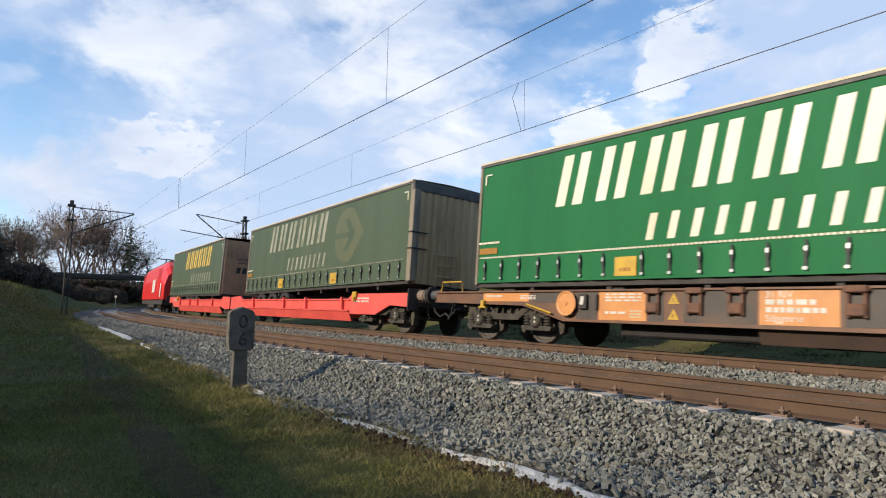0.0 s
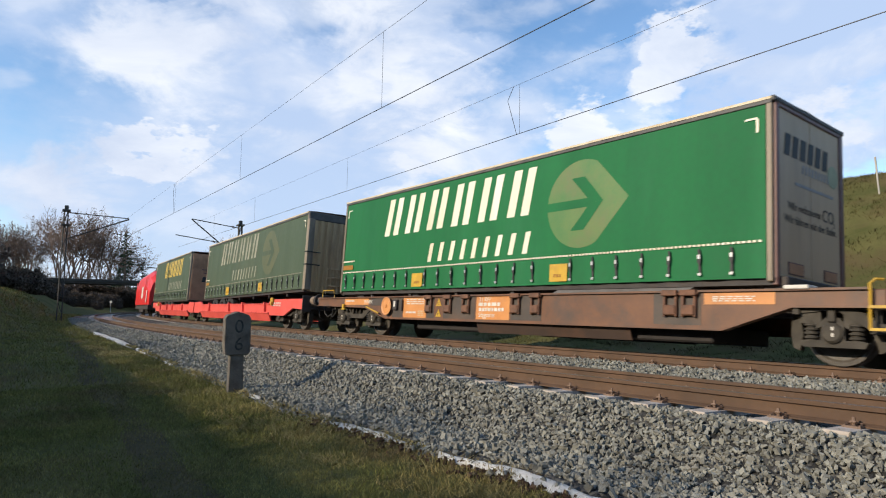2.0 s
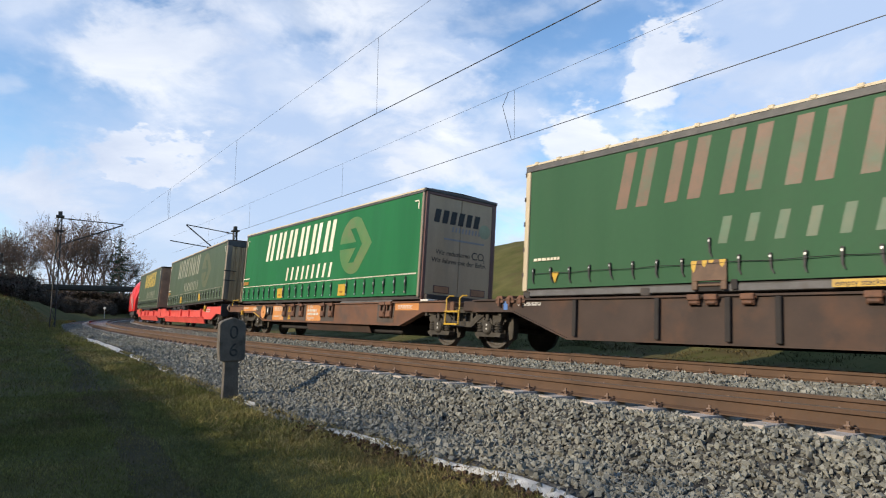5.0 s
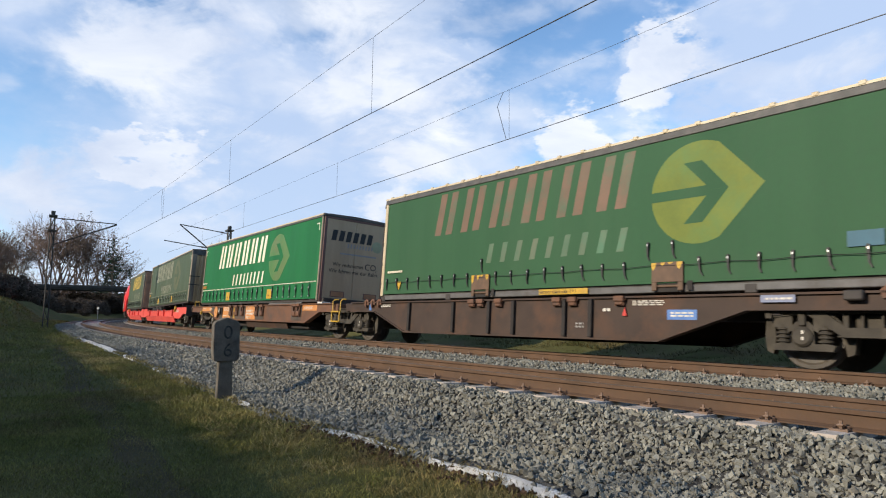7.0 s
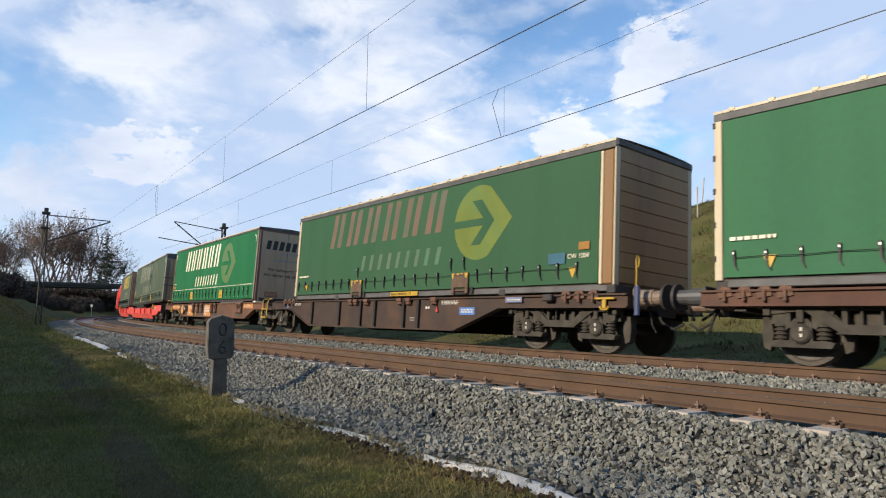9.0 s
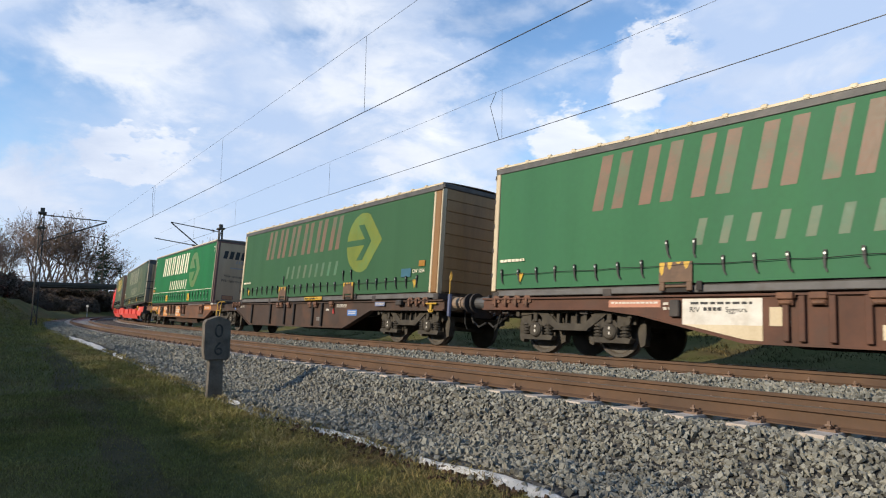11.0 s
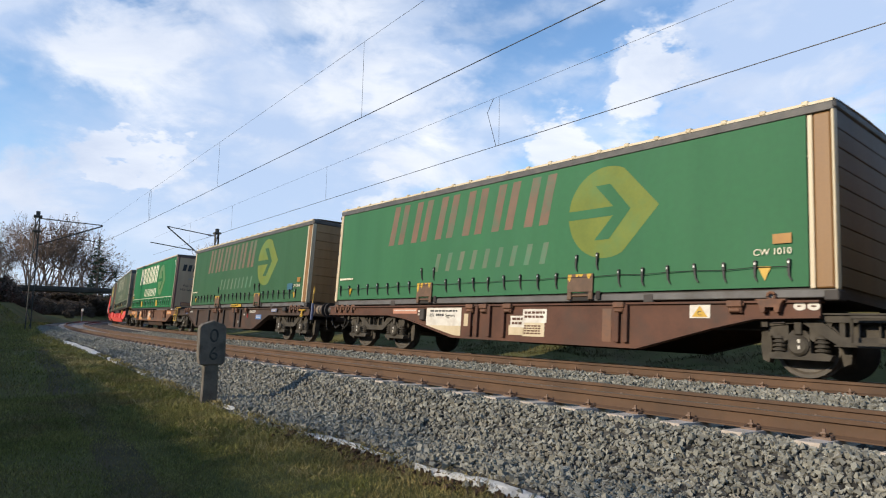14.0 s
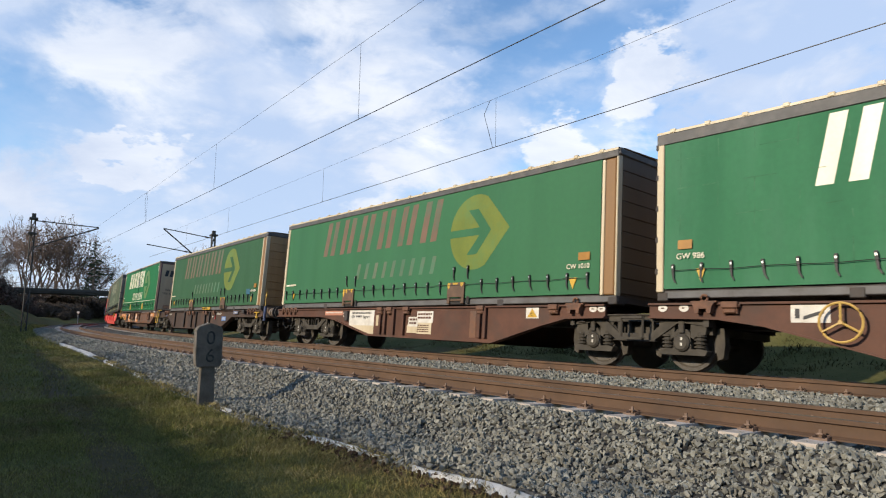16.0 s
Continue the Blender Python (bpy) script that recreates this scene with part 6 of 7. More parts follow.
def locomotive():
    t = thing("locomotive", "red electric locomotive at the head of the train", "locomotive")
    MOVING.append((t, 58.9, 0.0, None))
    bm = B()
    sec = [(1.48, 0.95), (1.50, 2.4), (1.30, 3.45), (1.05, 3.75), (-1.05, 3.75), (-1.30, 3.45), (-1.50, 2.4), (-1.48, 0.95)]
    rings = []
    for x, k, lift in ((-9.5, 0.86, 0.30), (-8.9, 0.97, 0.75), (-8.0, 1.0, 1.0), (8.0, 1.0, 1.0), (8.9, 0.97, 0.75), (9.5, 0.86, 0.30)):
        rings.append([bm.verts.new((x, y * k, z if z < 1 else 0.95 + (z - 0.95) * (0.55 + 0.45 * lift))) for y, z in sec])
    for a, b in zip(rings, rings[1:]):
        for k in range(8):
            bm.faces.new((a[k], a[(k + 1) % 8], b[(k + 1) % 8], b[k]))
    bm.faces.new(rings[0])
    bm.faces.new(rings[-1])
    bmesh.ops.recalc_face_normals(bm, faces=bm.faces)
    part("body", bm, MAT["loco_red"], t)
    bm = B()
    prism(bm, [(-9.42, 2.3), (-9.05, 3.2), (-9.0, 3.2), (-9.3, 2.3)], -1.1, 1.1)
    part("windscreen", bm, MAT["glass"], t)
    # pale patch that paints the bright highlight on the cab's corner
    bm = B()
    box(bm, -9.0, -8.5, 1.43, 1.50, 1.1, 2.1, 0.02)
    part("light_panel", bm, MAT["white_ink"], t, "pale patch painted as a bright highlight")
    for x in (-7.0, 7.0):
        bm = B()
        box(bm, x - 0.35, x + 0.35, 1.49, 1.515, 1.5, 3.2, 0.01)
        part("cab_door", bm, MAT["loco_red"], t)
    bm = B()
    box(bm, -4.5, -2.2, 1.5, 1.512, 1.5, 2.5, 0.0)
    part("white_panel", bm, MAT["white_ink"], t)
    bm = B()
    box(bm, -9.3, 9.3, -1.35, 1.35, 0.55, 0.98, 0.05)
    box(bm, -2.6, 2.6, -1.3, 1.3, 0.3, 0.6, 0.05)
    part("underframe", bm, MAT["frame_dark"], t)
    bm = B()
    box(bm, -7.5, 7.5, -0.9, 0.9, 3.7, 3.95, 0.05)
    part("roof_gear", bm, MAT["dark_rail"], t)
    bm = B()
    tube(bm, [(5.0, 0, 3.95), (6.4, 0, 4.4), (5.2, 0, 4.75)], 0.05, 5)
    tube(bm, [(5.2, -0.9, 4.8), (5.2, 0.9, 4.8)], 0.05, 5)
    part("pantograph", bm, MAT["mast"], t)
    for x in (-4.95, 4.95):
        bogie(t, x)
    buffers(t, -9.3, -1)


# ---- bodies on the wagons ----
CLOTH = {}        # each body's cloth surface, by the body's name


def cloth_shape(z0, z1, y, belly, folds, side):
    """How far the slack cloth stands out at a place of the wall."""
    def surface_y(x, z):
        f = max(0.0, min(1.0, (z - z0) / (z1 - z0)))
        slack = math.sin(math.pi * f)
        d = 0.020 * noise.noise(Vector((x * 0.7, f * 1.4, side * 9.0))) * slack + 0.006 * math.sin(x * folds) * (1 - f) ** 2
        return y + d + belly * max(0, 1 - f * 5) * (0.5 + 0.5 * math.sin(x * 10.5))
    return surface_y


def curtain(bm, x0, x1, z0, z1, shape, side):
    """A tarpaulin wall: slack cloth between its top rail and its hem."""
    nx, nz = int((x1 - x0) / 0.11), 14
    grid = []
    for i in range(nx + 1):
        x = x0 + (x1 - x0) * i / nx
        grid.append([bm.verts.new((x, side * shape(x, z0 + (z1 - z0) * j / nz), z0 + (z1 - z0) * j / nz)) for j in range(nz + 1)])
    for a, b in zip(grid, grid[1:]):
        for j in range(nz):
            q = (a[j], a[j + 1], b[j + 1], b[j])
            bm.faces.new(q if side > 0 else q[::-1])


def print_on(parent, pts, material, name, lift=0.003, under=None):
    """A printed shape that follows the cloth of its body."""
    shape = CLOTH[(under or parent).name]
    bm = B()
    bm.faces.new([bm.verts.new((x, 0, z)) for x, z in pts])
    xs, zs = [p[0] for p in pts], [p[1] for p in pts]
    for axis, lo, hi in ((0, min(xs), max(xs)), (2, min(zs), max(zs))):
        v = lo + 0.11
        while v < hi - 0.02:
            co, no = [0, 0, 0], [0, 0, 0]
            co[axis], no[axis] = v, 1
            bmesh.ops.bisect_plane(bm, geom=bm.verts[:] + bm.edges[:] + bm.faces[:], plane_co=co, plane_no=no)
            v += 0.11 if axis == 0 else 0.2
    for v in bm.verts:
        v.co.y = shape(v.co.x, v.co.z) + lift
    bm.normal_update()
    for f in bm.faces:
        if f.normal.y < 0:
            f.normal_flip()
    return part(name, bm, material, parent, smooth_it=True)


def word_blocks(parent, x_left, x_right, z0, z1, count, fill, lean, material, name="word_block"):
    """The owner's word as plain leaning blocks, one for each sign."""
    pitch = (x_left - x_right) / count
    for k in range(count):
        a = x_left - pitch * k
        b = a - pitch * fill
        if fill < 0.5:
            print_on(parent, [(a, z0), (b, z0), (b - lean, z1), (a - lean, z1)], material, name)
            continue
        w = (a - b) * 0.36
        for p, q in ((a, a - w), (b + w, b)):
            print_on(parent, [(p, z0), (q, z0), (q - lean, z1), (p - lean, z1)], material, name)


def emblem(parent, cx, cz, r, material, ground):
    """Round emblem drawn out to a point, with an arrow left open in it, as plain shapes."""
    # local x runs against the reading direction: the point is at -x
    rim = [(cx + r * math.cos(radians(a)), cz + r * math.sin(radians(a))) for a in range(-116, 117, 8)]
    ob = print_on(parent, rim + [(cx - 1.28 * r, cz)], material, "emblem")
    w = 0.085 * r / 0.85
    print_on(ob, [(cx + r * 1.0, cz - w), (cx + r * 1.0, cz + w), (cx - 0.30 * r, cz + w), (cx - 0.30 * r, cz - w)], ground, "emblem_gap", 0.006, parent)
    for e in (1, -1):
        print_on(ob, [(cx - 0.28 * r, cz), (cx + 0.28 * r, cz + e * 0.60 * r), (cx - 0.10 * r, cz + e * 0.60 * r), (cx - 0.62 * r, cz)], ground, "emblem_gap", 0.007 + 0.001 * e, parent)


def strap_meshes():
    bm = B()
    box(bm, -0.022, 0.022, 0.0, 0.012, -0.36, 0.0)
    prism(bm, [(-0.03, -0.02), (0.035, -0.05), (0.03, -0.17), (-0.01, -0.22), (-0.035, -0.14)], 0.01, 0.03)
    prism(bm, [(-0.02, 0.0), (0.02, 0.0), (0.028, 0.05), (-0.01, 0.06)], 0.004, 0.02)
    strap = mesh_of("strap", bm, MAT["strap"])
    bm = B()
    box(bm, -0.024, 0.02, 0.03, 0.036, -0.11, -0.04)
    buckle = mesh_of("buckle", bm, MAT["buckle"])
    bm = B()
    box(bm, -0.03, 0.03, 0.012, 0.03, -0.39, -0.345)
    return strap, buckle, mesh_of("strap_hook", bm, MAT["buckle"])


def hook_mesh():
    bm = B()
    prism(bm, [(-0.022, -0.01), (0.018, -0.01), (0.026, 0.10), (0.012, 0.125), (-0.02, 0.12)], 0.0, 0.035)
    prism(bm, [(-0.020, -0.13), (0.004, -0.14), (0.024, -0.02), (-0.016, 0.0)], 0.0, 0.025)
    prism(bm, [(-0.052, -0.20), (-0.030, -0.205), (0.016, -0.12), (-0.008, -0.10)], 0.005, 0.02)
    hook = mesh_of("strap", bm, MAT["strap"])
    bm = B()
    box(bm, -0.014, 0.012, 0.036, 0.042, 0.05, 0.085)
    return hook, mesh_of("buckle", bm, MAT["buckle"])


STRAP, BUCKLE, STRAP_HOOK = strap_meshes()
HOOK, HOOK_BUCKLE = hook_mesh()


def shell(t, L, z0, z1, style, cloth):
    """Floor, roof, rails, posts and the two cloth walls of a body."""
    h = L / 2
    # floor coloured dark to paint the shadow line between hem and bottom rail
    bm = B()
    box(bm, -h + 0.02, h - 0.02, -1.2, 1.2, z0 - (0.16 if style != "trailer" else 0.10), z0 + 0.1)
    part("floor", bm, MAT["frame_dark"], t)
    bm = B()
    n = 40
    rows = []
    for i in range(n + 1):
        x = -h + L * i / n
        wob = 0.012 * noise.noise(Vector((x * 1.3, z1, 0)))
        rows.append([bm.verts.new((x, y, z1 + dz + (wob if abs(y) < 1.2 else wob * 0.6))) for y, dz in ((-1.275, -0.055), (-1.27, -0.01), (-1.0, 0.02), (0, 0.05), (1.0, 0.02), (1.27, -0.01), (1.275, -0.055))])
    for a, b in zip(rows, rows[1:]):
        for j in range(6):
            bm.faces.new((a[j], b[j], b[j + 1], a[j + 1]))
    bmesh.ops.recalc_face_normals(bm, faces=bm.faces)
    roof = part("roof", bm, MAT["cream"], t, "cream tarpaulin roof edge")
    rail_h = (0.13 if z1 < 4.05 else 0.19) if style == "swap" else 0.07
    bm = B()
    box(bm, -h, h, 1.20, 1.268, z1 - 0.05 - rail_h, z1 - 0.052, 0.008)
    part("top_rail", mirror(bm), MAT["dark_rail"], t)
    post_w = (0.13 if style == "swap" else 0.09)
    for e in (1, -1):
        for y in (1, -1):
            bm = B()
            x0, x1 = sorted((e * h, e * (h - (0.04 if style == "swap" and e < 0 else post_w))))
            y0, y1 = sorted((y * 1.12, y * 1.262))
            box(bm, x0, x1, y0, y1, z0 - 0.05, z1 - 0.06, 0.012)
            post = part("corner_post", bm, MAT["cream"] if style == "swap" else MAT["trailer_post"], t)
            if style == "swap" and e < 0:
                bm = B()
                y0, y1 = sorted((y * 1.14, y * 1.266))
                box(bm, -h + 0.046, -h + 0.28, y0, y1, z0 - 0.03, z1 - 0.2, 0.02)
                part("post_cover", bm, MAT["orange_post"], post, "tan painted post")
                bm = B()
                y0, y1 = sorted((y * 1.14, y * 1.262))
                box(bm, -h + 0.29, -h + 0.36, y0, y1, z0 - 0.03, z1 - 0.2, 0.01)
                part("post_edge", bm, MAT["cream"], post)
    trim = 0.24 if style == "swap" else 0.0
    for side in (1, -1):
        bm = B()
        top = z1 - 0.05 - rail_h
        shape = cloth_shape(z0, top, 1.245, 0.012 if style == "swap" else 0.03, 5.2, side)
        curtain(bm, -h + post_w + 0.01 + trim, h - post_w - 0.01, z0, top, shape, side)
        part("curtain", bm, cloth, t, smooth_it=True)
        if side > 0:
            CLOTH[t.name] = shape
    return h


def swap_body(mid_wagon, front, length, z0, z1, cloth, ink, badge, marks, label):
    """Curtain-sided swap body on a grey bottom rail, with crane pads and hooked straps."""
    t = thing("swap_body", label, "swap body", "swap bodies on the train")
    MOVING.append((t, mid_wagon, front - length / 2 - mid_wagon, None))
    h = shell(t, length, z0, z1, "swap", cloth)
    X = lambda s: s - (front - length / 2)
    bm = B()
    box(bm, -h, h, 1.15, 1.222, z0 - 0.155, z0 - 0.035, 0.01)
    part("bottom_rail", mirror(bm), MAT["grey_beam"], t)
    for x in (h - 0.1, -h + 0.1, h - 3.0, -h + 3.0):
        for y in (1.1, -1.1):
            bm = B()
            box(bm, x - 0.1, x + 0.1, y - 0.13, y + 0.13, z0 - 0.2, z0 - 0.05, 0.015)
            part("corner_fitting", bm, MAT["frame_dark"], t)
    # doors or panelled end
    bm = B()
    box(bm, -h + 0.02, -h + 0.06, -1.14, 1.14, z0 - 0.05, z1 - 0.12)
    end = marks.get("end", MAT["door_brown"])
    part("rear_wall", bm, end, t)
    nb = 9
    hb = (z1 - z0 - 0.14) / nb
    for k in range(nb):
        bm = B()
        z = z0 + k * hb
        box(bm, -h + 0.0 - 0.004 * (k % 2), -h + 0.03, -1.12, 1.12, z + 0.008, z + hb - 0.008, 0.006)
        part("end_board", bm, end, t)
    bm = B()
    box(bm, -h - 0.03, -h + 0.05, -1.25, 1.25, z1 - 0.15, z1 - 0.02, 0.02)
    part("rear_header", bm, MAT["dark_rail"], t)
    bm = B()
    box(bm, h - 0.06, h - 0.02, -1.14, 1.14, z0 - 0.05, z1 - 0.1)
    part("front_wall", bm, MAT["door_grey"], t)
    for k in range(5):
        bm = B()
        z = z0 + 0.25 + k * 0.55
        box(bm, h - 0.03, h + 0.02, 1.2, 1.27, z, z + 0.1, 0.008)
        part("hinge", bm, MAT["frame_dark"], t)
    # hooks and their cord
    xs = []
    x = h - 0.32
    while x > -h + 0.6:
        xs.append(x)
        x -= 0.49
    rng = random.Random(int(front * 10))
    for x in xs:
        near_pad = any(abs(x - X(s)) < 0.42 for s in marks["pads"])
        hk = share("strap", HOOK, t, Matrix.Translation((x, 1.262, z0 + (0.62 if near_pad else 0.30) + rng.uniform(-0.012, 0.012))) @ Matrix.Rotation(rng.uniform(-0.12, 0.12), 4, "Y") @ Matrix.Scale(0.98, 4))
        share("buckle", HOOK_BUCKLE, hk, Matrix.Identity(4))
    bm = B()
    tube(bm, [(x, 1.285, z0 + 0.30 + 0.012 * math.sin(i * 2.3)) for i, x in enumerate(xs)], 0.006, 4)
    part("cord", bm, MAT["strap"], t)
    for s in marks["pads"]:
        bm = B()
        prism(bm, [(X(s) + 0.30, z0 + 0.02), (X(s) - 0.30, z0 + 0.02), (X(s) - 0.30, z0 + 0.36), (X(s) + 0.30, z0 + 0.36)], 1.262, 1.285)
        box(bm, X(s) + 0.20, X(s) + 0.30, 1.25, 1.29, z0 - 0.13, z0 + 0.02, 0.01)
        box(bm, X(s) - 0.30, X(s) - 0.20, 1.25, 1.29, z0 - 0.13, z0 + 0.02, 0.01)
        box(bm, X(s) - 0.20, X(s) + 0.20, 1.25, 1.275, z0 - 0.07, z0 - 0.03, 0.01)
        pad = part("crane_pad", bm, MAT["pad_brown"], t, "rusty crane pad with yellow paint left")
        # near-black plate that paints the shade in the slot under the pad
        bm = B()
        box(bm, X(s) - 0.2, X(s) + 0.2, 1.223, 1.245, z0 - 0.15, z0 + 0.01, 0.004)
        part("slot", bm, MAT["shade_black"], pad, "near-black plate painted as slot shade")
        # flakes of old yellow paint, and painted shade for the pocket beside the pad
        for e, w, d in ((0.29, -0.10, 0.22), (0.12, -0.09, 0.11), (0.0, -0.10, 0.05), (-0.17, -0.11, 0.10)):
            a, d = e + rng.uniform(-0.02, 0.02), d * rng.uniform(0.5, 1.3)
            bm = B()
            prism(bm, [(X(s) + a, z0 + 0.355), (X(s) + a + w, z0 + 0.355), (X(s) + a + w * 0.7, z0 + 0.355 - d * 0.7), (X(s) + a + w * 0.4, z0 + 0.355 - d), (X(s) + a, z0 + 0.355 - d * 0.6)], 1.286, 1.288)
            part("paint_flake", bm, MAT["yellow"], pad)
        bm = B()
        box(bm, X(s) - 0.46, X(s) - 0.36, 1.25, 1.262, z0 - 0.13, z0 + 0.03, 0.003)
        part("pocket", bm, MAT["shade_black"], t)
    # word and emblem
    wl, wr = marks["word"]
    word_blocks(t, X(wl), X(wr), z0 + 1.43, z0 + 2.48, 6, 0.66, 0.22, ink[0])
    ll, lr = marks["line"]
    word_blocks(t, X(ll), X(lr), z0 + 0.62, z0 + 1.06, 9, 0.34, 0.10, ink[1], "line_block")
    if badge:
        emblem(t, X(marks["disc"]), z0 + 1.52, 0.88, badge, cloth)
    # roof cleats
    for i in range(int(length / 0.62)):
        x = h - 0.3 - 0.62 * i
        bm = B()
        box(bm, x - 0.05, x + 0.05, 1.2, 1.285, z1 - 0.05, z1 + 0.02, 0.01)
        part("roof_cleat", bm, MAT["cream"], t)
    return t, X


def trailer(mid_wagon, front, length, z0, z1, cloth, ink, badge, marks, label, tilt=0.0, wheels=(), rear="doors"):
    """Curtain-sided semi-trailer body with straps and buckles along its hem."""
    t = thing("semi_trailer", label, "semi-trailer", "semi-trailers on the train")
    MOVING.append((t, mid_wagon, front - length / 2 - mid_wagon, Matrix.Rotation(radians(tilt), 4, "Y")))
    h = shell(t, length, z0, z1, "trailer", cloth)
    X = lambda s: s - (front - length / 2)
    strap_top = z0 + 0.46
    bm = B()
    x = h - 0.15
    while x > -h + 0.2:
        box(bm, x - 0.055, x, 1.262, 1.266, strap_top + 0.10, strap_top + 0.135)
        x -= 0.085
    tagged(part("dashed_band", bm, MAT["print_cream"] if ink[0] is MAT["print_cream"] else MAT["print_dirty"], t), kind="stuff")
    x = h - 0.35
    rng = random.Random(int(front * 10))
    i = 0
    while x > -h + 0.25:
        if any(abs(x - X(s)) < 0.27 for s in marks["pads"]):
            x -= 0.1
            continue
        st = share("strap", STRAP, t, Matrix.Translation((x, 1.272, strap_top)) @ Matrix.Rotation(rng.uniform(-0.06, 0.06), 4, "Y"))
        share("buckle", BUCKLE, st, Matrix.Identity(4))
        share("strap_hook", STRAP_HOOK, st, Matrix.Identity(4))
        x -= 0.56
    for s in marks["pads"]:
        bm = B()
        box(bm, X(s) - 0.24, X(s) + 0.24, 1.268, 1.276, z0 + 0.06, z0 + 0.42, 0.003)
        part("crane_mark", bm, MAT["yellow"], t, "yellow lifting-point sign")
        bars(t, X(s) + 0.12, X(s) - 0.12, z0 + 0.12, z0 + 0.24, 1, 3, MAT["label_orange"], 1.278)
    wl, wr = marks["word"]
    word_blocks(t, X(wl), X(wr), z0 + 1.55, z0 + 2.60, 6, 0.66, 0.22, ink[0])
    ll, lr = marks["line"]
    word_blocks(t, X(ll), X(lr), z0 + 0.70, z0 + 1.18, 9, 0.34, 0.10, ink[1], "line_block")
    if badge:
        emblem(t, X(marks["disc"]), z0 + 1.62, 0.9, badge, cloth)
    bars(t, h - 0.10, h - 0.80, z0 + 0.88, z0 + 0.96, 1, 8, MAT["print_cream"], 1.262)
    bm = B()
    box(bm, h - 0.72, h - 0.12, 1.262, 1.266, z0 + 0.66, z0 + 0.80)
    part("owner_label", bm, MAT["label_orange"], t, "small orange label")
    for e in (1, -1):
        bm = B()
        x0 = e * (h - 0.22)
        box(bm, min(x0, x0 - e * 0.2), max(x0, x0 - e * 0.2), 1.262, 1.266, z1 - 0.34, z1 - 0.31)
        box(bm, x0 - 0.02, x0 + 0.02, 1.262, 1.266, z1 - 0.56, z1 - 0.34)
        part("contour_mark", bm, MAT["print_cream"], t)
    bm = B()
    box(bm, -h + 0.3, h - 0.6, -0.55, -0.42, z0 - 0.38, z0 - 0.1)
    box(bm, -h + 0.3, h - 0.6, 0.42, 0.55, z0 - 0.38, z0 - 0.1)
    for x in (-5, -3, -1, 1, 3, 5):
        box(bm, x - 0.05, x + 0.05, -1.15, 1.15, z0 - 0.22, z0 - 0.1)
    part("chassis", bm, MAT["frame_dark"], t)
    for s in wheels:
        for y in (1, -1):
            bm = B()
            lathe_y(bm, X(s), z0 - 0.52, [(y * 0.80, 0.2), (y * 0.80, 0.44), (y * 0.84, 0.50), (y * 1.12, 0.50), (y * 1.17, 0.45), (y * 1.16, 0.29), (y * 1.06, 0.27), (y * 1.05, 0.1)], 20)
            part("road_wheel", bm, MAT["rubber"], t)
    return t, X, h


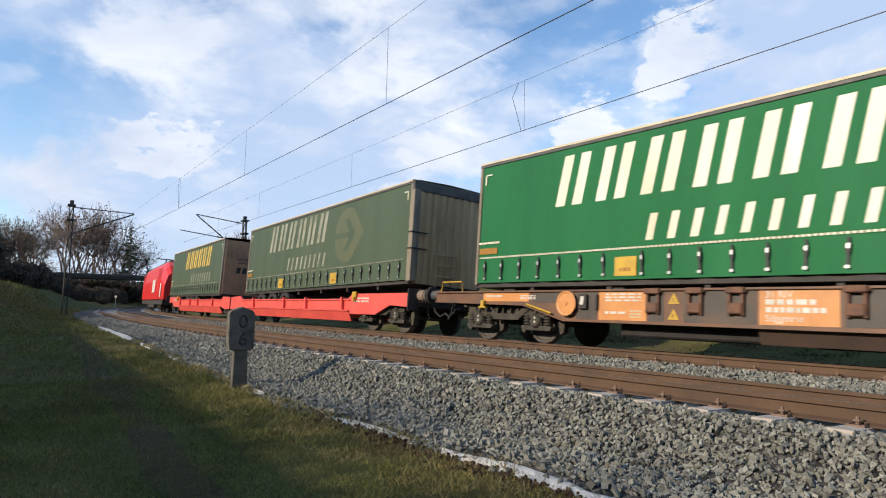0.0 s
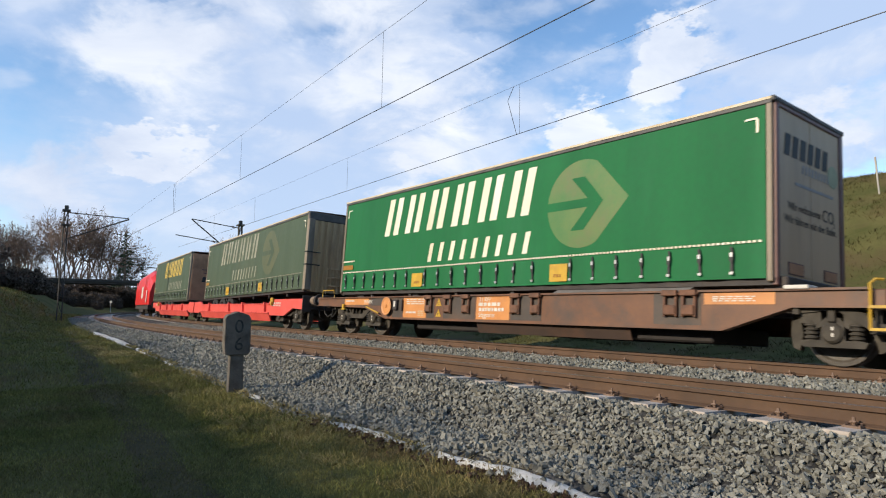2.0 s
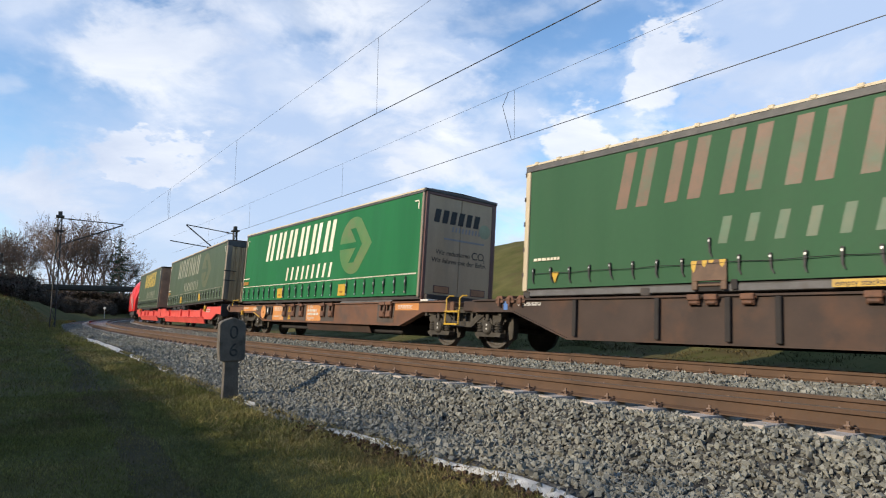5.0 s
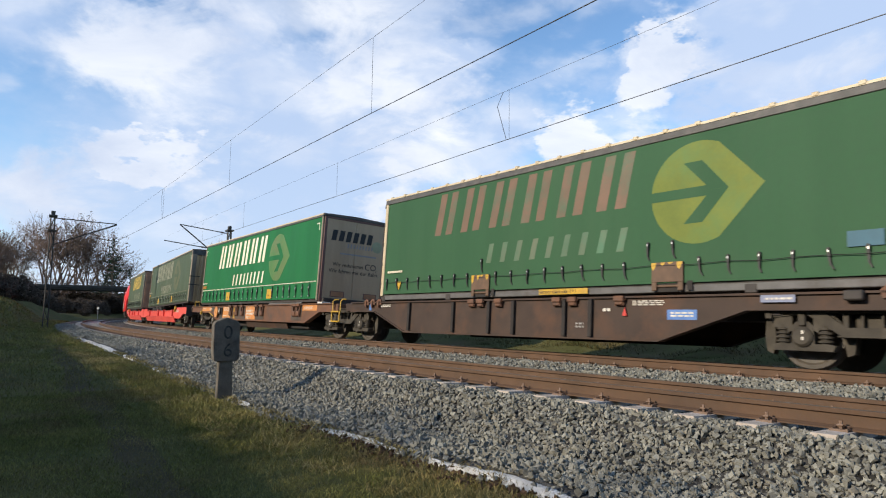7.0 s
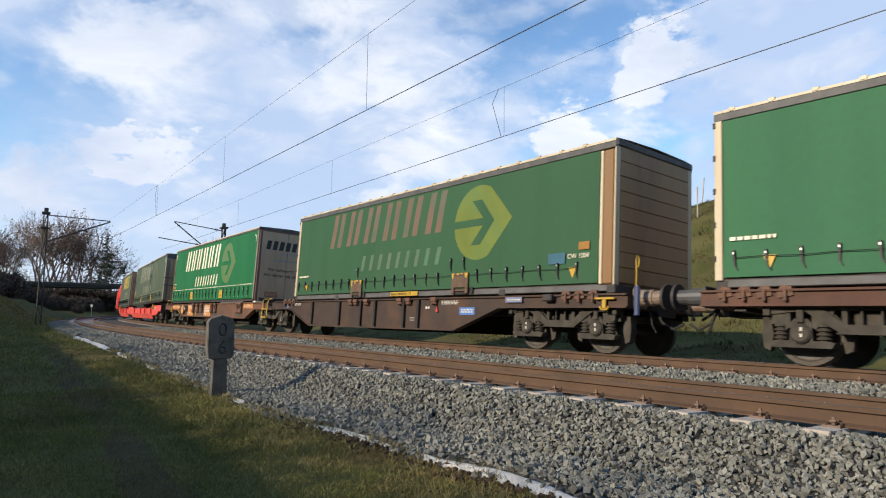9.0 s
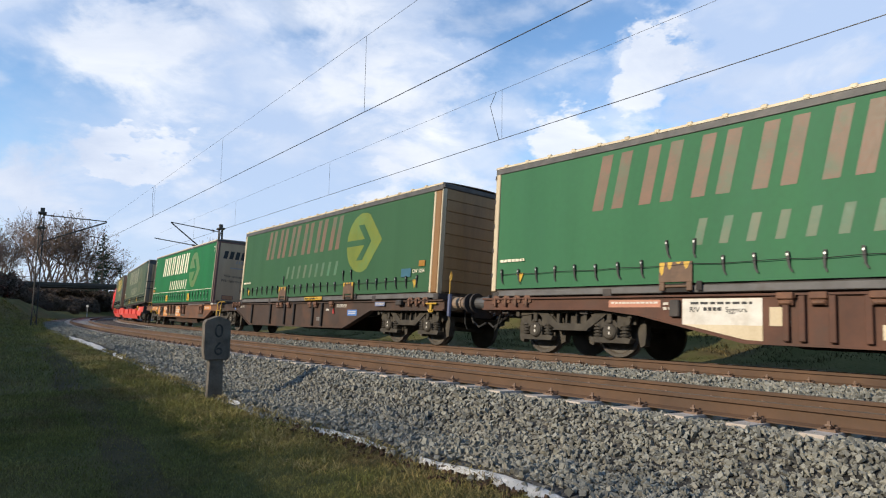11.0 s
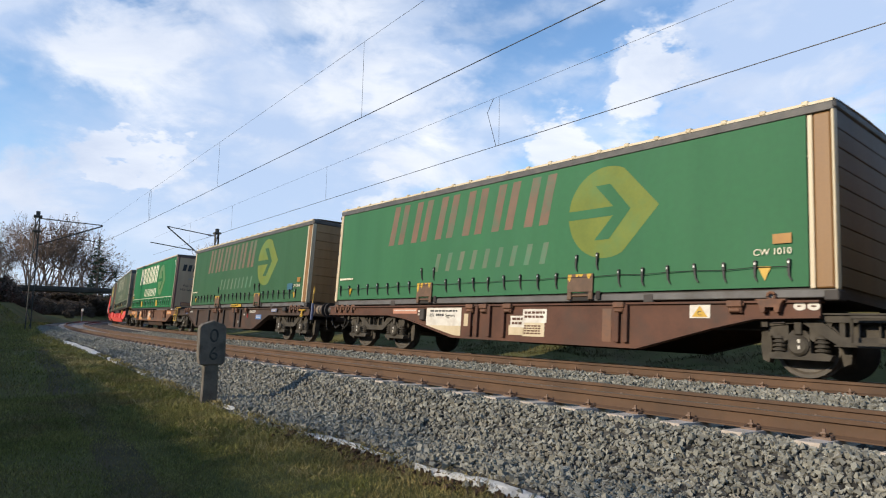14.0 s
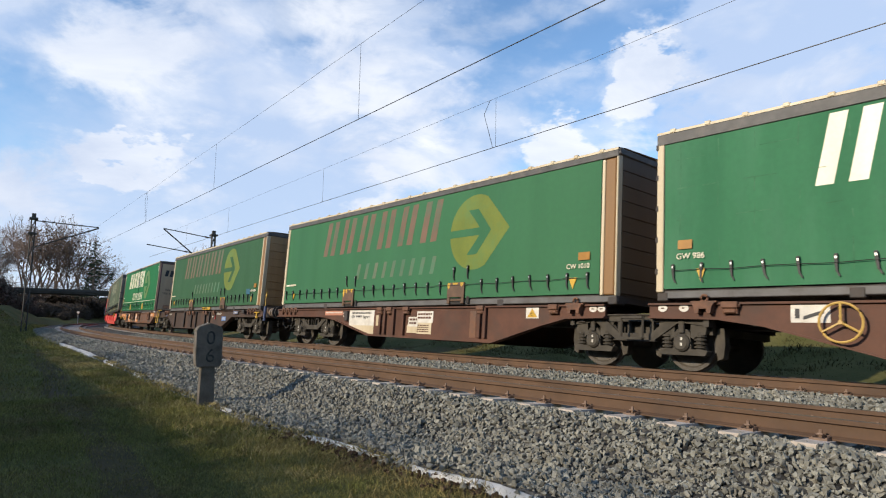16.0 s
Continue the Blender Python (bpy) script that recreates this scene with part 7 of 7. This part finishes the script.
def doors_written(t, h, z0, z1):
    """Grey rear doors with their frame, bars, writing and tail plates."""
    for y0, y1 in ((-1.14, -0.006), (0.006, 1.14)):
        bm = B()
        box(bm, -h - 0.02, -h + 0.05, y0, y1, z0 - 0.02, z1 - 0.14, 0.01)
        doors = part("rear_door", bm, MAT["door_grey"], t)
    bm = B()
    box(bm, -h - 0.045, -h + 0.03, 1.10, 1.20, z0 - 0.05, z1 - 0.08, 0.01)
    box(bm, -h - 0.045, -h + 0.03, -1.24, -1.10, z0 - 0.05, z1 - 0.08, 0.01)
    box(bm, -h - 0.045, -h + 0.03, -1.20, 1.20, z1 - 0.15, z1 - 0.08, 0.01)
    box(bm, -h - 0.045, -h + 0.03, -1.20, 1.20, z0 - 0.10, z0 + 0.02, 0.01)
    part("door_frame", bm, MAT["maroon"], t)
    bm = B()
    box(bm, -h - 0.06, -h + 0.04, -1.27, 1.27, z1 - 0.09, z1 - 0.0, 0.02)
    part("rear_header", bm, MAT["dark_rail"], t)
    back = Matrix(((0, 0, -1, 0), (-1, 0, 0, 0), (0, 1, 0, 0), (0, 0, 0, 1)))
    def at(y, z):
        return Matrix.Translation((-h - 0.024, y, z)) @ back
    words("Wir reduzieren", 0.185, MAT["black_ink"], doors, at(0.80, z0 + 1.14))
    words("CO", 0.30, MAT["black_ink"], doors, at(-0.42, z0 + 1.12))
    words("2", 0.12, MAT["black_ink"], doors, at(-0.84, z0 + 1.06))
    words("Wir fahren mit der Bahn.", 0.185, MAT["black_ink"], doors, at(0.92, z0 + 0.92))
    for k in range(6):
        bm = B()
        y = 0.92 - 0.27 * k
        prism(bm, [(y, z0 + 2.0), (y - 0.18, z0 + 2.0), (y - 0.24, z0 + 2.36), (y - 0.06, z0 + 2.36)], -h - 0.028, -h - 0.022, "yz")
        part("word_block", bm, MAT["black_ink"], doors)
    for k in range(9):
        bm = B()
        y = 0.30 - 0.115 * k
        prism(bm, [(y, z0 + 1.80), (y - 0.05, z0 + 1.80), (y - 0.07, z0 + 1.94), (y - 0.02, z0 + 1.94)], -h - 0.028, -h - 0.022, "yz")
        part("line_block", bm, MAT["grey_ink"], doors)
    bm = B()
    prism(bm, disc_pts(-0.85, z0 + 1.95, 0.2, 20), -h - 0.028, -h - 0.022, "yz")
    part("emblem", bm, plain("olive_dot", (0.34, 0.36, 0.22)), doors)
    bm = B()
    box(bm, -h - 0.026, -h - 0.021, -0.85, 0.55, z0 + 1.56, z0 + 1.61)
    part("lettering", bm, MAT["grey_ink"], doors)
    for y in (0.55, -0.7):
        bm = B()
        box(bm, -h - 0.03, -h - 0.02, y - 0.26, y + 0.26, z0 + 0.10, z0 + 0.30)
        part("tail_plate", bm, MAT["maroon"], doors)
        bm = B()
        box(bm, -h - 0.036, -h - 0.028, y - 0.23, y + 0.23, z0 + 0.12, z0 + 0.28)
        part("tail_plate_field", bm, MAT["a1_door"], doors)


def train():
    locomotive()
    red_wagon(37.35, False)
    red_wagon(23.2, True)
    orange_wagon()
    umber_wagon()
    brown_wagon(-28.99, True)
    brown_wagon(-41.0, False)
    # semi-trailers
    t, X, h = trailer(37.35, 46.3, 13.6, 1.22, 4.05, MAT["curtain_dirty"], (MAT["print_yellow"], MAT["print_dirty"]), None, {"pads": (), "word": (41.9, 35.2), "line": (40.0, 34.8), "disc": 0},
                      "olive-green dirty curtain-sided semi-trailer with yellow blocks", 0.0, (41.0, 39.7, 38.4))
    bm = B()
    box(bm, -h - 0.02, -h + 0.04, -1.15, 1.15, 1.2, 3.95, 0.01)
    doors = part("rear_door", bm, MAT["a1_door"], t)
    for k in range(4):
        bm = B()
        y = 0.55 - 0.3 * k
        prism(bm, [(y, 2.3), (y - 0.2, 2.3), (y - 0.25, 2.6), (y - 0.05, 2.6)], -h - 0.028, -h - 0.022, "yz")
        part("word_block", bm, MAT["black_ink"], doors)
    bm = B()
    box(bm, -h - 0.027, -h - 0.021, -0.5, 0.6, 3.0, 3.05)
    box(bm, -h - 0.027, -h - 0.021, -0.6, 0.5, 2.8, 2.85)
    part("lettering", bm, MAT["maroon"], doors)
    t, X, h = trailer(23.2, 28.1, 13.6, 1.33, 4.13, MAT["curtain_dirty"], (MAT["print_dirty"], MAT["print_dirty"]), MAT["emblem_dirty"], {"pads": (23.9, 19.16), "word": (25.5, 19.85), "line": (23.4, 19.8), "disc": 18.4},
                      "olive-green dirty curtain-sided semi-trailer with corrugated end", 0.9, (26.3, 25.0, 23.7))
    bm = B()
    prof = [(-h + 0.04, -1.15)]
    for k in range(9):
        y = -1.12 + 0.25 * k
        prof += [(-h - 0.01, y), (-h - 0.06, y + 0.04), (-h - 0.06, y + 0.14), (-h - 0.01, y + 0.18)]
    prof += [(-h + 0.04, 1.13)]
    prism(bm, prof, 1.25, 3.9, "xy")
    part("end_wall", bm, MAT["wall_tan"], t, "corrugated tan end wall")
    bm = B()
    box(bm, -h - 0.08, -h + 0.03, -1.26, 1.26, 3.82, 4.1, 0.02)
    part("end_header", bm, MAT["dark_rail"], t)
    bm = B()
    box(bm, -h - 0.1, -h + 0.02, 1.02, 1.26, 1.3, 3.85, 0.02)
    part("end_post", bm, MAT["trailer_post"], t)
    bm = B()
    for y in (0.45, -0.25):
        tube(bm, [(-h - 0.16, y, 1.2), (-h - 0.16, y, 2.15)], 0.025, 5)
    for z in (1.5, 1.8, 2.1):
        tube(bm, [(-h - 0.16, 0.45, z), (-h - 0.16, -0.25, z)], 0.025, 5)
    part("end_ladder", bm, MAT["wall_tan"], t)
    for z in (2.2, 2.65):
        bm = B()
        tube(bm, [(-h + 0.05, 1.285, z), (-h - 0.11, 1.285, z), (-h - 0.11, 0.75, z)], 0.02, 5)
        part("rope_bracket", bm, MAT["strap"], t)
    t, X, h = trailer(3.44, 11.51, 13.54, 1.27, 4.14, MAT["curtain_fresh"], (MAT["print_cream"], MAT["print_cream"]), MAT["emblem_olive"], {"pads": (7.29, 2.28), "word": (9.09, 2.89), "line": (6.89, 2.96), "disc": 1.76},
                      "bright green curtain-sided semi-trailer with cream leaning blocks", -0.12)
    doors_written(t, h, 1.27, 4.14)
    # swap bodies
    t, X = swap_body(-10.8, -5.88, 13.45, 1.30, 4.02, MAT["curtain_faded"], (MAT["print_red"], MAT["print_pale"]), MAT["emblem_yellow"], {"pads": (-10.11, -14.92), "word": (-8.24, -14.37), "line": (-10.25, -14.28), "disc": -15.46},
                     "faded green curtain-sided swap body with worn red blocks and yellow emblem")
    bars(t, X(-6.2), X(-6.9), 1.85, 1.95, 1, 7, MAT["print_cream"], 1.268)
    plate(t, X(-17.7), X(-18.15), 1.70, 1.92, plain("sea_blue_label", (0.022, 0.095, 0.14)), "owner_label", 1.266)
    plate(t, X(-18.49), X(-18.75), 1.95, 2.1, MAT["label_orange"], "owner_label", 1.266)
    words("CW 1004", 0.135, MAT["print_cream"], t, on_side(X(-18.21), 1.270, 1.79))
    plate(t, X(-11.93), X(-13.2), 1.16, 1.27, MAT["yellow"], "yellow_band", 1.252)
    words("empty stackable 1+1", 0.115, MAT["black_ink"], t, on_side(X(-11.97), 1.259, 1.18))
    for s in (-6.8, -18.35):
        bm = B()
        prism(bm, [(X(s) + 0.1, 1.62), (X(s) - 0.1, 1.62), (X(s), 1.40)], 1.267, 1.271)
        part("mark_triangle", bm, MAT["yellow"], t)
    t, X = swap_body(-28.99, -21.15, 13.7, 1.30, 4.04, MAT["curtain_mid"], (MAT["print_red"], MAT["print_pale"]), MAT["emblem_yellow"], {"pads": (-25.55, -30.4), "word": (-23.79, -29.83), "line": (-25.86, -29.73), "disc": -30.93, "end": MAT["panel_shaded"]},
                     "green curtain-sided swap body with worn red blocks and yellow emblem")
    bars(t, X(-21.4), X(-22.1), 1.85, 1.95, 1, 7, MAT["print_cream"], 1.268)
    plate(t, X(-33.98), X(-34.25), 1.95, 2.1, MAT["label_orange"], "owner_label", 1.266)
    words("CW 1010", 0.14, MAT["print_cream"], t, on_side(X(-33.69), 1.270, 1.79))
    for s in (-22.0, -33.86):
        bm = B()
        prism(bm, [(X(s) + 0.1, 1.62), (X(s) - 0.1, 1.62), (X(s), 1.40)], 1.267, 1.271)
        part("mark_triangle", bm, MAT["yellow"], t)
    t, X = swap_body(-41.0, -35.54, 13.6, 1.34, 4.11, MAT["curtain_scuffed"], (MAT["print_cream"], MAT["print_cream"]), MAT["emblem_olive"], {"pads": (-39.9, -44.7), "word": (-38.06, -44.16), "line": (-40.2, -44.1), "disc": -45.3},
                     "scuffed green curtain-sided swap body with cream leaning blocks")
    plate(t, X(-35.94), X(-36.19), 2.0, 2.15, MAT["label_orange"], "owner_label", 1.266)
    # pale creases of the much-folded cloth, scuffs and sheen put into the colour
    rng = random.Random(6)
    for k in range(8):
        x = X(-36.0) - 0.62 * k + rng.uniform(-0.05, 0.05)
        z = 3.8
        while z > 1.75:
            a = rng.uniform(0.12, 0.5)
            w = rng.uniform(0.005, 0.014)
            d = rng.uniform(-0.02, 0.02)
            print_on(t, [(x - w, z), (x + w * 0.6, z), (x + d + w, z - a), (x + d - w * 0.4, z - a)], MAT["crease"], "crease")
            z -= a + rng.uniform(0.05, 0.7)
    for z in (3.55, 3.05, 2.5):
        x = X(-35.9)
        while x > X(-40.5):
            a = rng.uniform(0.15, 0.6)
            w = rng.uniform(0.004, 0.011)
            d = rng.uniform(-0.02, 0.02)
            print_on(t, [(x, z - w), (x, z + w), (x - a, z + d + w * 0.5), (x - a, z + d - w)], MAT["crease"], "crease")
            x -= a + rng.uniform(0.1, 0.9)
    words("GW 986", 0.14, MAT["print_cream"], t, on_side(X(-35.91), 1.270, 1.83))
    bm = B()
    prism(bm, [(X(-36.26), 1.66), (X(-36.42), 1.66), (X(-36.34), 1.45)], 1.267, 1.271)
    part("mark_triangle", bm, MAT["yellow"], t)


train()


# ---- what moves ----
def travelled(t):
    """Metres that the train has gone since the start; it is slowing down."""
    u = t / 10
    return 34.659 * u - 7.576 * u ** 2 + 2.301 * u ** 3 + 0.783 * u ** 4 - 0.79 * u ** 5


def play(t, middle):
    """Metres that a unit hangs behind its drawn place; the umber unit still draws its coupling out at first."""
    return PLAY.get(middle, 0.0) - (0.2 * (1 - smooth(4.2, 6.4, t)) if middle == -10.8 else 0.0)


def motions():
    mid_off, mid_up, lean = OTHER + GAUGE / 2 + 0.075, OTHER_UP - CANT_OTHER / 2, CANT_OTHER / GAUGE
    times = [0.0, 0.1] + [0.25 * k for k in range(1, 64)] + [15.9, 16.0]
    for ob, middle, shift, extra in MOVING:
        rows = []
        for t in times:
            m = line_matrix(middle + travelled(t) - play(t, middle), mid_off, mid_up, lean) @ Matrix.Translation((shift, 0, 0))
            if extra is not None:
                m = m @ Matrix.Translation((0, 0, 1.2)) @ extra @ Matrix.Translation((0, 0, -1.2))
            rows.append((t, m))
        walk(ob, rows)
    ticks = [0.16 * k for k in range(100)] + [16.0]
    for ob, place in TURNING:
        walk(ob, [(t, Matrix.Translation(place) @ Matrix.Rotation(travelled(t) / 0.46, 4, "Y")) for t in ticks])


motions()
